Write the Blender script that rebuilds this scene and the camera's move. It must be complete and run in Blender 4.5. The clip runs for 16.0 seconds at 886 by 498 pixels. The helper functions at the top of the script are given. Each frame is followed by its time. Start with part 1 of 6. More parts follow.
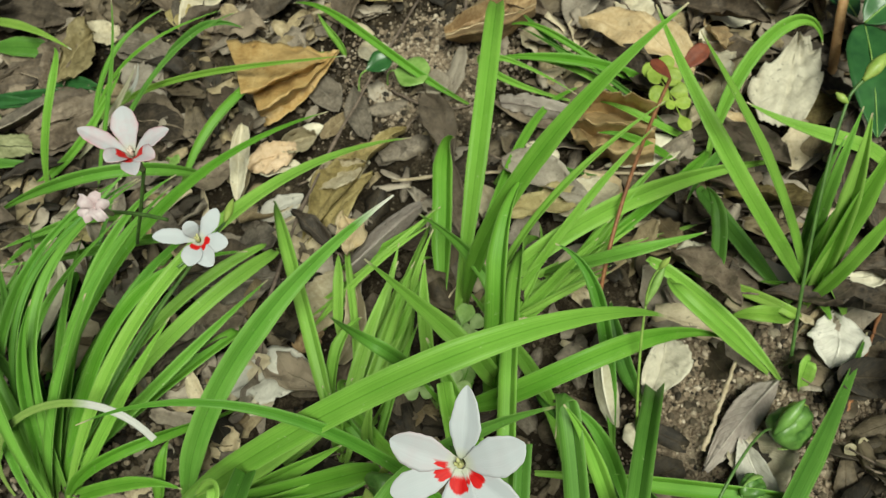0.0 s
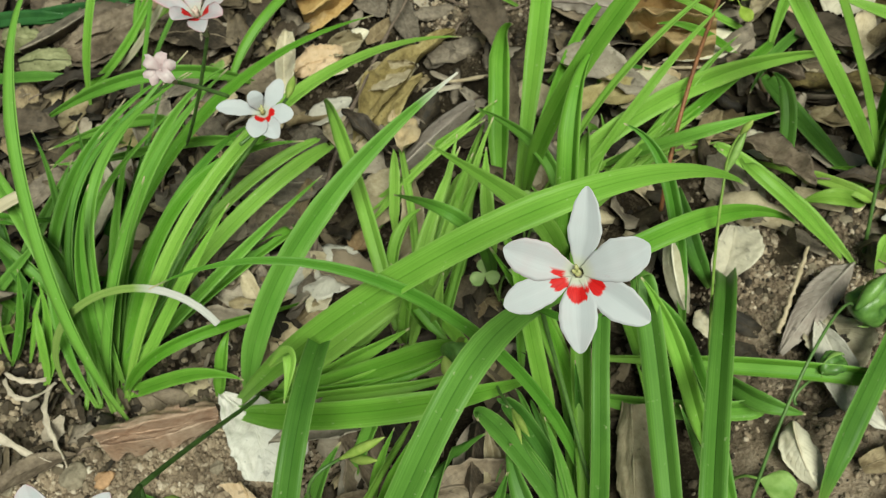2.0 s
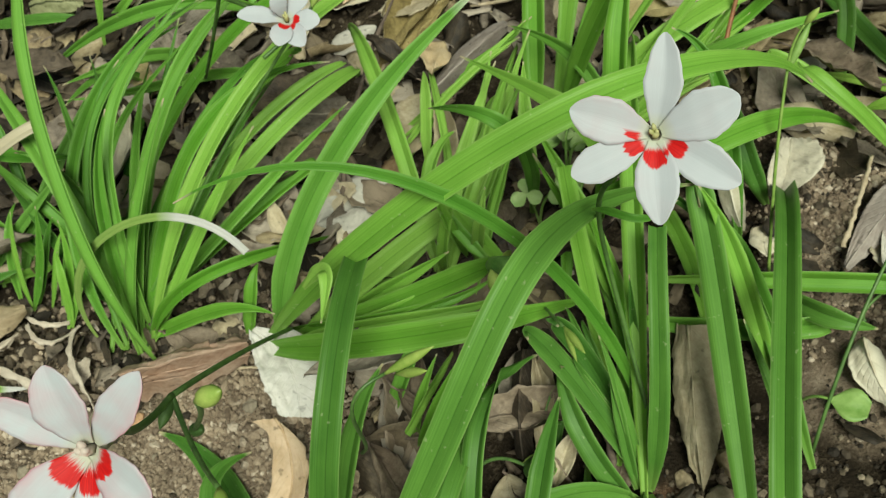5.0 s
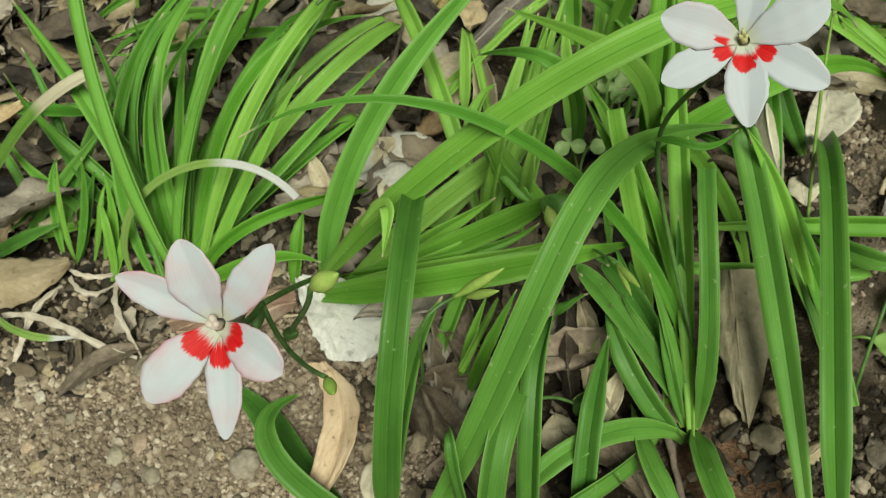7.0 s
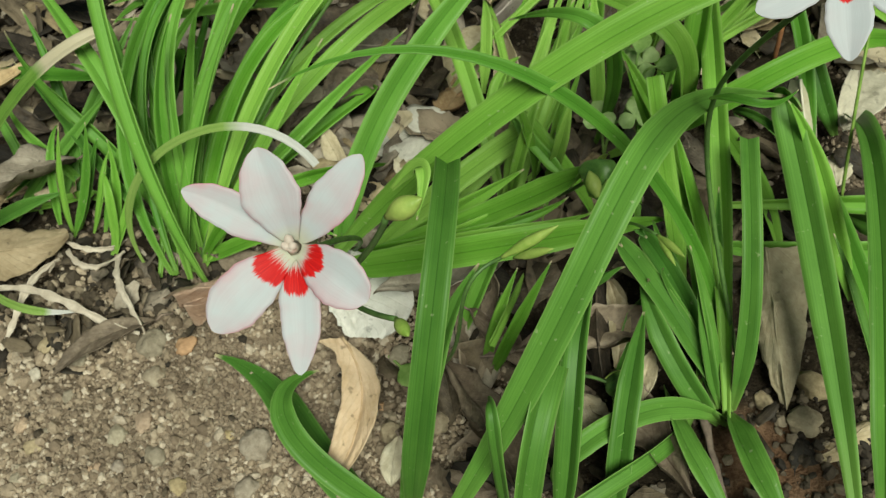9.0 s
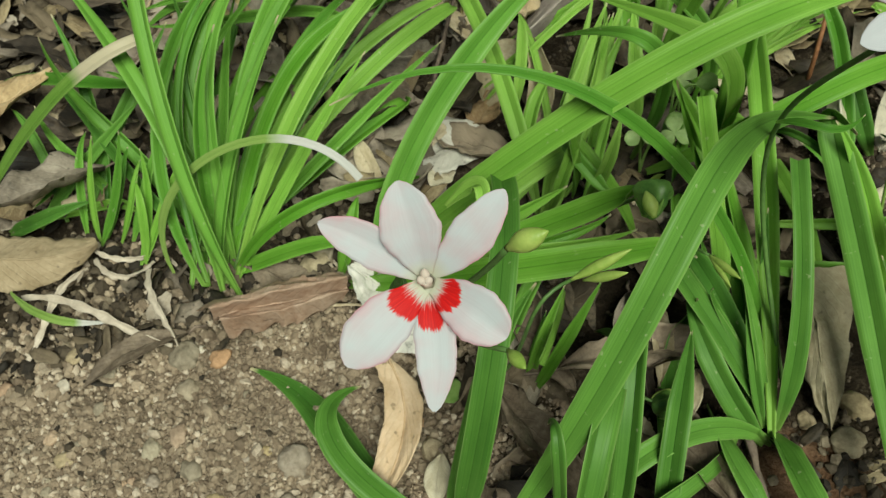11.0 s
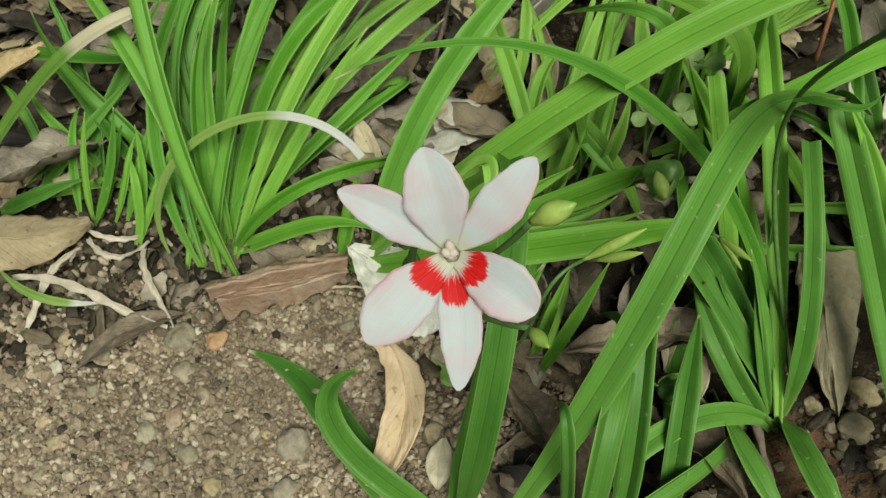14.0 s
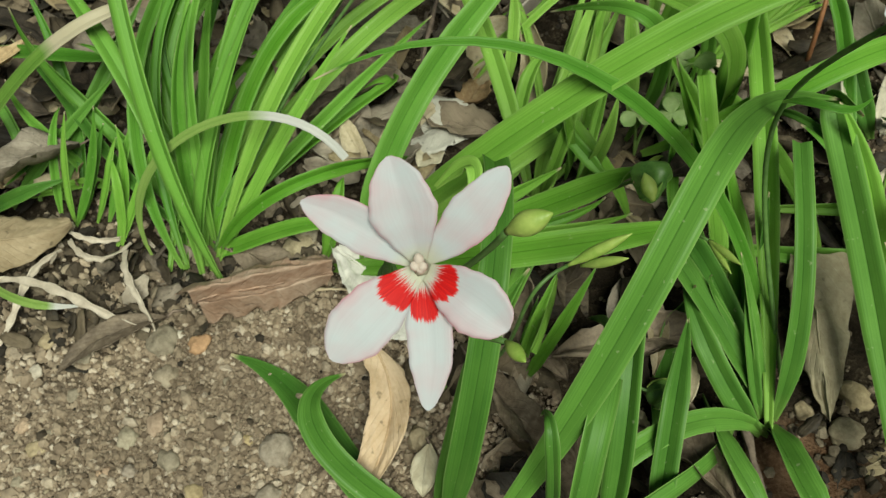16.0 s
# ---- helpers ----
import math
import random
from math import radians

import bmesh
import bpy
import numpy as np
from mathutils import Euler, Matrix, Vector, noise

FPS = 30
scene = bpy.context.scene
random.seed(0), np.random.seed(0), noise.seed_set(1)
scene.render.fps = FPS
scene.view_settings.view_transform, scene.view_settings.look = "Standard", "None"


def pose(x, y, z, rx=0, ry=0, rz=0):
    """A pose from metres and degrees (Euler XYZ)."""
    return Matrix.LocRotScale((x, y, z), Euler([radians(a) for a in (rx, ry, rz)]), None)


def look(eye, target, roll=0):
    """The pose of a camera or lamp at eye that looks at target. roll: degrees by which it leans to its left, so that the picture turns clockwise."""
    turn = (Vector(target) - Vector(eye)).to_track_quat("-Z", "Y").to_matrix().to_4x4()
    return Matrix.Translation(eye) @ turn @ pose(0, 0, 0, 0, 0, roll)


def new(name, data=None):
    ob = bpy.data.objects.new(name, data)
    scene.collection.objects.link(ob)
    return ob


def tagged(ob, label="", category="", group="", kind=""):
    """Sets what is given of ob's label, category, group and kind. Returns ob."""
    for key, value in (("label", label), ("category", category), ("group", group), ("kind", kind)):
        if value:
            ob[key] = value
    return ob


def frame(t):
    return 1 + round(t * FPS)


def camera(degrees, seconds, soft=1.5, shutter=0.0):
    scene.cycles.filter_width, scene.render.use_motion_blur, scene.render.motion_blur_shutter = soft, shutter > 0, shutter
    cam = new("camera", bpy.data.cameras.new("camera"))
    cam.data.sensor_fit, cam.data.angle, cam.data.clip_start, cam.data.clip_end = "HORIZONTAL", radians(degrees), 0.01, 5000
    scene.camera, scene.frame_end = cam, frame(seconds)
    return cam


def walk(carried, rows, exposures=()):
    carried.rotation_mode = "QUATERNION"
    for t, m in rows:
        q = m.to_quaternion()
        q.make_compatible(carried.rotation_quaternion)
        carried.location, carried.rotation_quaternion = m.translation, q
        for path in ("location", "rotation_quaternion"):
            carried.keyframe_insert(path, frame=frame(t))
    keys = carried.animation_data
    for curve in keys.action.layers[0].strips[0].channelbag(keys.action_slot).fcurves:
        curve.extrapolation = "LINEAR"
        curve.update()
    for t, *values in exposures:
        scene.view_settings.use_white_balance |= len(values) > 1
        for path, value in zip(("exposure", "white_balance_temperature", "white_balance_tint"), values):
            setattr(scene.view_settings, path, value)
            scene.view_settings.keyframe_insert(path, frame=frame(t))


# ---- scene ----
# A flower bed under trees: white flowering plants with strap leaves over dry leaves and gritty soil.
cam = camera(54.04, 16.0, soft=1.1)
ROWS = [
    (0.0, -0.0000, -0.2639, 0.3572, 35.59, 8.47, -11.63),
    (0.5, -0.0138, -0.2699, 0.3538, 35.24, 8.76, -11.58),
    (1.0, -0.0227, -0.2763, 0.3508, 34.76, 8.98, -11.55),
    (1.5, -0.0259, -0.2805, 0.3471, 34.19, 9.22, -11.64),
    (2.0, -0.0306, -0.2827, 0.3323, 33.76, 9.45, -11.77),
    (2.5, -0.0298, -0.2770, 0.3156, 33.14, 9.97, -11.93),
    (3.0, -0.0370, -0.2791, 0.3072, 32.71, 10.43, -12.19),
    (3.2, -0.0387, -0.2804, 0.3070, 32.58, 10.57, -12.24),
    (5.5, -0.0491, -0.2885, 0.3059, 31.77, 11.42, -12.52),
    (6.0, -0.0584, -0.2927, 0.3086, 31.56, 11.43, -12.60),
    (6.5, -0.0636, -0.2977, 0.3079, 31.49, 11.36, -12.55),
    (7.0, -0.0677, -0.2995, 0.3052, 31.54, 11.00, -12.56),
    (7.5, -0.0721, -0.3005, 0.2994, 31.63, 10.43, -12.54),
    (8.0, -0.0807, -0.3037, 0.2895, 31.89, 9.91, -12.56),
    (8.5, -0.0859, -0.3013, 0.2894, 32.00, 9.39, -12.61),
    (9.0, -0.0899, -0.2989, 0.2903, 32.15, 8.95, -12.63),
    (9.5, -0.0984, -0.2972, 0.2927, 32.33, 8.48, -12.64),
    (10.0, -0.1026, -0.2933, 0.2945, 32.48, 8.02, -12.67),
    (12.5, -0.1192, -0.2883, 0.2934, 31.76, 7.06, -12.69),
    (13.0, -0.1195, -0.2888, 0.2917, 31.65, 6.86, -12.66),
    (13.5, -0.1172, -0.2881, 0.2904, 31.53, 6.74, -12.69),
    (14.0, -0.1155, -0.2868, 0.2889, 31.47, 6.62, -12.75),
    (14.5, -0.1137, -0.2859, 0.2865, 31.36, 6.49, -12.78),
    (15.0, -0.1136, -0.2849, 0.2841, 31.15, 6.35, -12.85),
    (15.5, -0.1120, -0.2832, 0.2846, 31.17, 6.30, -12.84),
    (16.0, -0.1115, -0.2830, 0.2852, 31.19, 6.40, -12.93),
]
cam.data.dof.use_dof = True
cam.data.dof.focus_distance = 0.16
cam.data.dof.aperture_fstop = 74.0
walk(cam, [(t, pose(x, y, z, rx, ry, rz)) for t, x, y, z, rx, ry, rz in ROWS], [(0.0, -0.2), (3.0, -0.22), (7.0, -0.27), (13.0, -0.3), (16.0, -0.3)])

# ---- world and light: open shade under a bright overcast sky ----
world = bpy.data.worlds.new("sky")
scene.world = world
world.use_nodes = True
wn = world.node_tree.nodes
sky = wn.new("ShaderNodeTexSky")
sky.sky_type = 'NISHITA'
sky.sun_disc = False
sky.sun_elevation = radians(57)
sky.sun_rotation = radians(166)
sky.air_density = 1.6
sky.dust_density = 4.0
wn["Background"].inputs["Strength"].default_value = 0.032
# light that has come through a leaf canopy: less blue than the open sky
canopy = wn.new("ShaderNodeMix")
canopy.data_type, canopy.blend_type = 'RGBA', 'MULTIPLY'
canopy.inputs[0].default_value = 1.0
canopy.inputs[7].default_value = (1.0, 1.0, 0.84, 1)
world.node_tree.links.new(sky.outputs[0], canopy.inputs[6])
world.node_tree.links.new(canopy.outputs[2], wn["Background"].inputs["Color"])
sun_data = bpy.data.lights.new("sun", 'SUN')
sun_data.energy = 5.1
sun_data.angle = radians(28)
sun_data.color = (0.945, 1.0, 0.85)
sun = new("sun", sun_data)
sun.matrix_world = look((0.3, -1.25, 2.0), (0, 0, 0))


# ---- materials ----
def material(name):
    m = bpy.data.materials.new(name)
    m.use_nodes = True
    nt = m.node_tree
    return m, nt, nt.nodes["Principled BSDF"]


def node(nt, kind, **values):
    n = nt.nodes.new(kind)
    for k, v in values.items():
        n.inputs[k.replace("_", " ")].default_value = v
    return n


def ramp(nt, source, stops):
    r = nt.nodes.new("ShaderNodeValToRGB")
    while len(r.color_ramp.elements) < len(stops):
        r.color_ramp.elements.new(0.5)
    for e, (p, c) in zip(r.color_ramp.elements, stops):
        e.position, e.color = p, (*c, 1)
    nt.links.new(source, r.inputs[0])
    return r


def mix(nt, kind, factor, a, b):
    n = nt.nodes.new("ShaderNodeMix")
    n.data_type, n.blend_type = 'RGBA', kind
    for sock, v in ((n.inputs[0], factor), (n.inputs[6], a), (n.inputs[7], b)):
        if hasattr(v, "is_linked"):
            nt.links.new(v, sock)
        elif isinstance(v, tuple):
            sock.default_value = (*v, 1)
        else:
            sock.default_value = v
    return n.outputs[2]


def calc(nt, op, a, b=0.0, clamp=False):
    n = nt.nodes.new("ShaderNodeMath")
    n.operation, n.use_clamp = op, clamp
    for sock, v in zip(n.inputs, (a, b)):
        if hasattr(v, "is_linked"):
            nt.links.new(v, sock)
        else:
            sock.default_value = v
    return n.outputs[0]


def bump(nt, bsdf, height, strength, distance):
    b = node(nt, "ShaderNodeBump", Strength=strength, Distance=distance)
    nt.links.new(height, b.inputs["Height"])
    nt.links.new(b.outputs[0], bsdf.inputs["Normal"])


def noise_tex(nt, scale, detail=4.0, coord=None, rough=0.55):
    n = node(nt, "ShaderNodeTexNoise", Scale=scale, Detail=detail, Roughness=rough)
    if coord is not None:
        nt.links.new(coord, n.inputs["Vector"])
    return n.outputs["Fac"]


def see_through(nt, bsdf, colour, share):
    """Lets a thin leaf or petal glow with the light that falls on its other side."""
    t = nt.nodes.new("ShaderNodeBsdfTranslucent")
    nt.links.new(colour, t.inputs["Color"])
    m = nt.nodes.new("ShaderNodeMixShader")
    m.inputs[0].default_value = share
    nt.links.new(bsdf.outputs[0], m.inputs[1])
    nt.links.new(t.outputs[0], m.inputs[2])
    nt.links.new(m.outputs[0], nt.nodes["Material Output"].inputs["Surface"])


def uv_parts(nt):
    uv = nt.nodes.new("ShaderNodeUVMap")
    uv.uv_map = "UVMap"
    s = nt.nodes.new("ShaderNodeSeparateXYZ")
    nt.links.new(uv.outputs[0], s.inputs[0])
    return uv.outputs[0], s.outputs[0], s.outputs[1]


def stretched(nt, vector, scale):
    m = nt.nodes.new("ShaderNodeMapping")
    m.inputs["Scale"].default_value = scale
    nt.links.new(vector, m.inputs[0])
    return m.outputs[0]


def blade_material(name, dark, light, tip, dry_from=0.965):
    m, nt, p = material(name)
    uv, u, v = uv_parts(nt)
    rnd = nt.nodes.new("ShaderNodeObjectInfo").outputs["Random"]
    coord = nt.nodes.new("ShaderNodeTexCoord").outputs["Object"]
    veins = noise_tex(nt, 1.0, 2.0, stretched(nt, uv, (26, 1.2, 1)))
    broad = noise_tex(nt, 60.0, 3.0, coord)
    shade = calc(nt, 'ADD', calc(nt, 'MULTIPLY', veins, 0.45), calc(nt, 'MULTIPLY', broad, 0.35))
    shade = calc(nt, 'ADD', shade, calc(nt, 'MULTIPLY', calc(nt, 'SUBTRACT', rnd, 0.5), 0.5))
    shade = calc(nt, 'ADD', shade, calc(nt, 'MULTIPLY', calc(nt, 'SUBTRACT', noise_tex(nt, 1.0, 2.0, stretched(nt, uv, (1.5, 5.0, 1))), 0.5), 0.5))
    base = ramp(nt, shade, [(0.1, dark), (0.68, light)]).outputs[0]
    fine = noise_tex(nt, 1.0, 1.0, stretched(nt, uv, (64, 0.5, 1)))
    base = mix(nt, 'MULTIPLY', 0.55, base, ramp(nt, fine, [(0.34, (0.7, 0.72, 0.7)), (0.6, (1.08, 1.06, 1.08))]).outputs[0])
    # a darker line along the middle and a dry point
    keel = calc(nt, 'SUBTRACT', 1.0, calc(nt, 'MULTIPLY', calc(nt, 'ABSOLUTE', calc(nt, 'SUBTRACT', u, 0.5)), 30.0), True)
    base = mix(nt, 'MIX', calc(nt, 'MULTIPLY', keel, 0.45), base, tuple(min(1, c * 0.6) for c in dark))
    rim = calc(nt, 'MULTIPLY', calc(nt, 'SUBTRACT', calc(nt, 'ABSOLUTE', calc(nt, 'SUBTRACT', u, 0.5)), 0.45), 20.0, True)
    base = mix(nt, 'MIX', calc(nt, 'MULTIPLY', rim, 0.4), base, (0.42, 0.64, 0.2))
    edge = calc(nt, 'MULTIPLY', calc(nt, 'SUBTRACT', v, dry_from), 40.0 if dry_from > 0.9 else 14.0, True)
    base = mix(nt, 'MIX', edge, base, tip)
    foot = calc(nt, 'SUBTRACT', 1.0, calc(nt, 'MULTIPLY', v, 9.0), True)
    base = mix(nt, 'MIX', calc(nt, 'MULTIPLY', foot, 0.3), base, (0.36, 0.48, 0.12))
    specks = noise_tex(nt, 420.0, 2.0, coord)
    speck = calc(nt, 'MULTIPLY', calc(nt, 'SUBTRACT', specks, 0.69), 14.0, True)
    base = mix(nt, 'MIX', calc(nt, 'MULTIPLY', speck, 0.36), base, (0.55, 0.62, 0.35))
    nt.links.new(base, p.inputs["Base Color"])
    p.inputs["Roughness"].default_value = 0.47
    p.inputs["Specular IOR Level"].default_value = 0.25
    ridges = noise_tex(nt, 1.0, 1.0, stretched(nt, uv, (16, 0.6, 1)))
    bump(nt, p, calc(nt, 'ADD', ridges, calc(nt, 'MULTIPLY', keel, -0.6)), 0.14, 0.0005)
    see_through(nt, p, base, 0.3)
    return m


GREEN = blade_material("leaf_green", (0.12, 0.345, 0.028), (0.275, 0.55, 0.082), (0.62, 0.55, 0.36))
# deep and mid greens: shade over near, low blades is put into their colour
DEEP_SHADED = blade_material("leaf_deep_shaded_green", (0.059, 0.18, 0.025), (0.155, 0.362, 0.057), (0.55, 0.5, 0.3))
DRY_END = blade_material("leaf_dried_end", (0.16, 0.32, 0.05), (0.36, 0.52, 0.14), (0.64, 0.64, 0.6), 0.68)
STRAW_END = blade_material("leaf_straw_end", (0.13, 0.3, 0.04), (0.3, 0.48, 0.1), (0.6, 0.54, 0.38), 0.6)
DRY_TIP = blade_material("leaf_bleached_tip", (0.12, 0.335, 0.04), (0.27, 0.54, 0.105), (0.74, 0.73, 0.66), 0.9)
LIGHT = blade_material("leaf_light_green", (0.19, 0.43, 0.05), (0.34, 0.6, 0.11), (0.62, 0.55, 0.36))
MID = blade_material("leaf_mid_green", (0.085, 0.27, 0.026), (0.21, 0.47, 0.07), (0.62, 0.55, 0.36))
PALE = blade_material("leaf_dried_tip", (0.42, 0.4, 0.24), (0.68, 0.64, 0.5), (0.75, 0.72, 0.65))
FADED = blade_material("leaf_yellowing", (0.17, 0.36, 0.04), (0.34, 0.55, 0.1), (0.7, 0.68, 0.55))


def dry_material(name, dark, mid, light, rough=0.7, share=0.12, joined=False):
    m, nt, p = material(name)
    uv, u, v = uv_parts(nt)
    rnd = nt.nodes.new("ShaderNodeNewGeometry").outputs["Random Per Island"] if joined else nt.nodes.new("ShaderNodeObjectInfo").outputs["Random"]
    coord = nt.nodes.new("ShaderNodeTexCoord").outputs["Object"]
    blot = noise_tex(nt, 55.0, 6.0, coord, 0.65)
    fine = noise_tex(nt, 500.0, 3.0, coord, 0.6)
    patchy = noise_tex(nt, 170.0, 5.0, coord, 0.7)
    shade = calc(nt, 'ADD', calc(nt, 'MULTIPLY', blot, 0.5), calc(nt, 'ADD', calc(nt, 'MULTIPLY', fine, 0.2), calc(nt, 'MULTIPLY', patchy, 0.35)))
    shade = calc(nt, 'ADD', shade, calc(nt, 'MULTIPLY', calc(nt, 'SUBTRACT', rnd, 0.5), 0.35))
    base = ramp(nt, shade, [(0.36, dark), (0.52, mid), (0.7, light)]).outputs[0]
    off = calc(nt, 'ABSOLUTE', calc(nt, 'SUBTRACT', u, 0.5))
    rib = calc(nt, 'SUBTRACT', 1.0, calc(nt, 'MULTIPLY', off, 34.0), True)
    # side veins slant away from the midrib
    slant = calc(nt, 'ADD', calc(nt, 'MULTIPLY', v, 11.0), calc(nt, 'MULTIPLY', off, -7.0))
    vein = calc(nt, 'SUBTRACT', 1.0, calc(nt, 'MULTIPLY', calc(nt, 'PINGPONG', slant, 0.5), 9.0), True)
    lines = calc(nt, 'MAXIMUM', rib, calc(nt, 'MULTIPLY', vein, 0.4))
    base = mix(nt, 'MIX', calc(nt, 'MULTIPLY', lines, 0.26), base, light)
    dots = calc(nt, 'MULTIPLY', calc(nt, 'SUBTRACT', noise_tex(nt, 230.0, 2.0, coord), 0.66), 14.0, True)
    base = mix(nt, 'MIX', calc(nt, 'MULTIPLY', dots, 0.55), base, tuple(c * 0.35 for c in dark))
    nt.links.new(base, p.inputs["Base Color"])
    p.inputs["Roughness"].default_value = rough
    bump(nt, p, calc(nt, 'ADD', calc(nt, 'MULTIPLY', lines, 0.7), calc(nt, 'ADD', calc(nt, 'MULTIPLY', blot, 0.6), calc(nt, 'MULTIPLY', patchy, 0.8))), 0.6, 0.001)
    see_through(nt, p, base, share)
    return m


CREAM = dry_material("dry_leaf_cream", (0.38, 0.31, 0.19), (0.6, 0.53, 0.37), (0.77, 0.72, 0.56))
TAN = dry_material("dry_leaf_tan", (0.27, 0.17, 0.08), (0.52, 0.38, 0.2), (0.7, 0.57, 0.36))
OCHRE = dry_material("dry_leaf_ochre", (0.15, 0.075, 0.022), (0.42, 0.25, 0.08), (0.64, 0.45, 0.19), 0.5)
OLIVE = dry_material("dry_leaf_olive", (0.1, 0.07, 0.022), (0.32, 0.25, 0.095), (0.52, 0.44, 0.21))
# the olive at roughly 0.6, with the shade on one cupped leaf painted in
SHADY = dry_material("dry_leaf_shaded_olive", (0.06, 0.045, 0.018), (0.19, 0.15, 0.065), (0.36, 0.3, 0.15))
BROWN = dry_material("dry_leaf_brown", (0.03, 0.022, 0.014), (0.125, 0.092, 0.061), (0.31, 0.245, 0.172))
GREY = dry_material("dry_leaf_grey", (0.075, 0.062, 0.045), (0.24, 0.2, 0.152), (0.44, 0.385, 0.305))
SCRAPS = [dry_material("scrap_brown", (0.016, 0.012, 0.007), (0.07, 0.052, 0.03), (0.2, 0.155, 0.098), joined=True),
          dry_material("scrap_grey", (0.1, 0.08, 0.058), (0.29, 0.24, 0.18), (0.47, 0.405, 0.315), joined=True),
          dry_material("scrap_tan", (0.2, 0.145, 0.075), (0.44, 0.35, 0.2), (0.68, 0.58, 0.4), joined=True)]
IVORY = dry_material("dry_leaf_ivory", (0.38, 0.345, 0.26), (0.56, 0.515, 0.395), (0.69, 0.64, 0.51))
UMBER = dry_material("dry_leaf_umber", (0.012, 0.009, 0.006), (0.048, 0.036, 0.024), (0.14, 0.108, 0.075))
DRAB = dry_material("dry_leaf_drab", (0.3, 0.25, 0.15), (0.45, 0.39, 0.255), (0.58, 0.51, 0.36))
BARKY = dry_material("dry_leaf_red_brown", (0.15, 0.088, 0.055), (0.36, 0.23, 0.155), (0.54, 0.4, 0.3))
GOLDEN = dry_material("dry_leaf_golden_brown", (0.15, 0.09, 0.035), (0.38, 0.25, 0.105), (0.58, 0.42, 0.21), 0.5)
BLEACHED = dry_material("dry_leaf_white", (0.46, 0.44, 0.38), (0.68, 0.66, 0.59), (0.8, 0.78, 0.72))
BUFF = dry_material("dry_leaf_buff", (0.38, 0.245, 0.125), (0.57, 0.4, 0.235), (0.7, 0.53, 0.355))
MOSSY = dry_material("dry_leaf_mossy", (0.045, 0.055, 0.018), (0.15, 0.165, 0.065), (0.34, 0.35, 0.18))
SALLOW = dry_material("dry_leaf_sallow", (0.23, 0.165, 0.09), (0.37, 0.285, 0.17), (0.49, 0.39, 0.25))
TAUPE = dry_material("dry_leaf_taupe", (0.2, 0.16, 0.135), (0.33, 0.28, 0.24), (0.45, 0.395, 0.34))
ASH = dry_material("dry_leaf_bleached", (0.36, 0.34, 0.28), (0.56, 0.53, 0.45), (0.72, 0.69, 0.6))


SAND = [(-0.2, -0.19, 0.1), (-0.31, -0.2, 0.1), (-0.12, -0.24, 0.05), (0.02, 0.13, 0.05), (0.115, -0.13, 0.06), (0.075, -0.19, 0.035)]
CLAY = (-0.009, -0.222, 0)


def soil_material():
    m, nt, p = material("soil")
    coord = nt.nodes.new("ShaderNodeTexCoord").outputs["Object"]
    big = noise_tex(nt, 14.0, 5.0, coord, 0.6)
    mid = noise_tex(nt, 120.0, 6.0, coord, 0.7)
    fine = noise_tex(nt, 900.0, 4.0, coord, 0.7)
    shade = calc(nt, 'ADD', calc(nt, 'MULTIPLY', big, 0.35), calc(nt, 'ADD', calc(nt, 'MULTIPLY', mid, 0.4), calc(nt, 'MULTIPLY', fine, 0.3)))
    # soil under the litter, its tone lowered to paint in the shade of the gaps
    shaded_mould = ramp(nt, shade, [(0.38, (0.008, 0.006, 0.0035)), (0.53, (0.045, 0.033, 0.02)), (0.69, (0.24, 0.19, 0.125))]).outputs[0]
    sand = ramp(nt, shade, [(0.36, (0.115, 0.084, 0.054)), (0.52, (0.365, 0.28, 0.195)), (0.68, (0.62, 0.51, 0.385))]).outputs[0]
    # stretches of pale sandy soil, each with a ragged border
    patch = None
    for x, y, r in SAND:
        d = nt.nodes.new("ShaderNodeVectorMath")
        d.operation = 'DISTANCE'
        nt.links.new(coord, d.inputs[0])
        d.inputs[1].default_value = (x, y, 0)
        ragged = calc(nt, 'ADD', calc(nt, 'SUBTRACT', r, d.outputs["Value"]), calc(nt, 'MULTIPLY', calc(nt, 'SUBTRACT', big, 0.5), 0.08))
        k = calc(nt, 'MULTIPLY', ragged, 45.0, True)
        patch = k if patch is None else calc(nt, 'MAXIMUM', patch, k)
    base = mix(nt, 'MIX', patch, shaded_mould, sand)
    clay = ramp(nt, shade, [(0.36, (0.06, 0.03, 0.015)), (0.52, (0.19, 0.105, 0.058)), (0.68, (0.36, 0.23, 0.14))]).outputs[0]
    d = nt.nodes.new("ShaderNodeVectorMath")
    d.operation = 'DISTANCE'
    nt.links.new(coord, d.inputs[0])
    d.inputs[1].default_value = CLAY
    red = calc(nt, 'ADD', calc(nt, 'SUBTRACT', 0.022, d.outputs["Value"]), calc(nt, 'MULTIPLY', calc(nt, 'SUBTRACT', big, 0.5), 0.05))
    base = mix(nt, 'MIX', calc(nt, 'MULTIPLY', red, 90.0, True), base, clay)
    nt.links.new(base, p.inputs["Base Color"])
    p.inputs["Roughness"].default_value = 0.95
    p.inputs["Specular IOR Level"].default_value = 0.15
    bump(nt, p, calc(nt, 'ADD', mid, calc(nt, 'MULTIPLY', fine, 0.6)), 1.0, 0.005)
    return m


SOIL = soil_material()


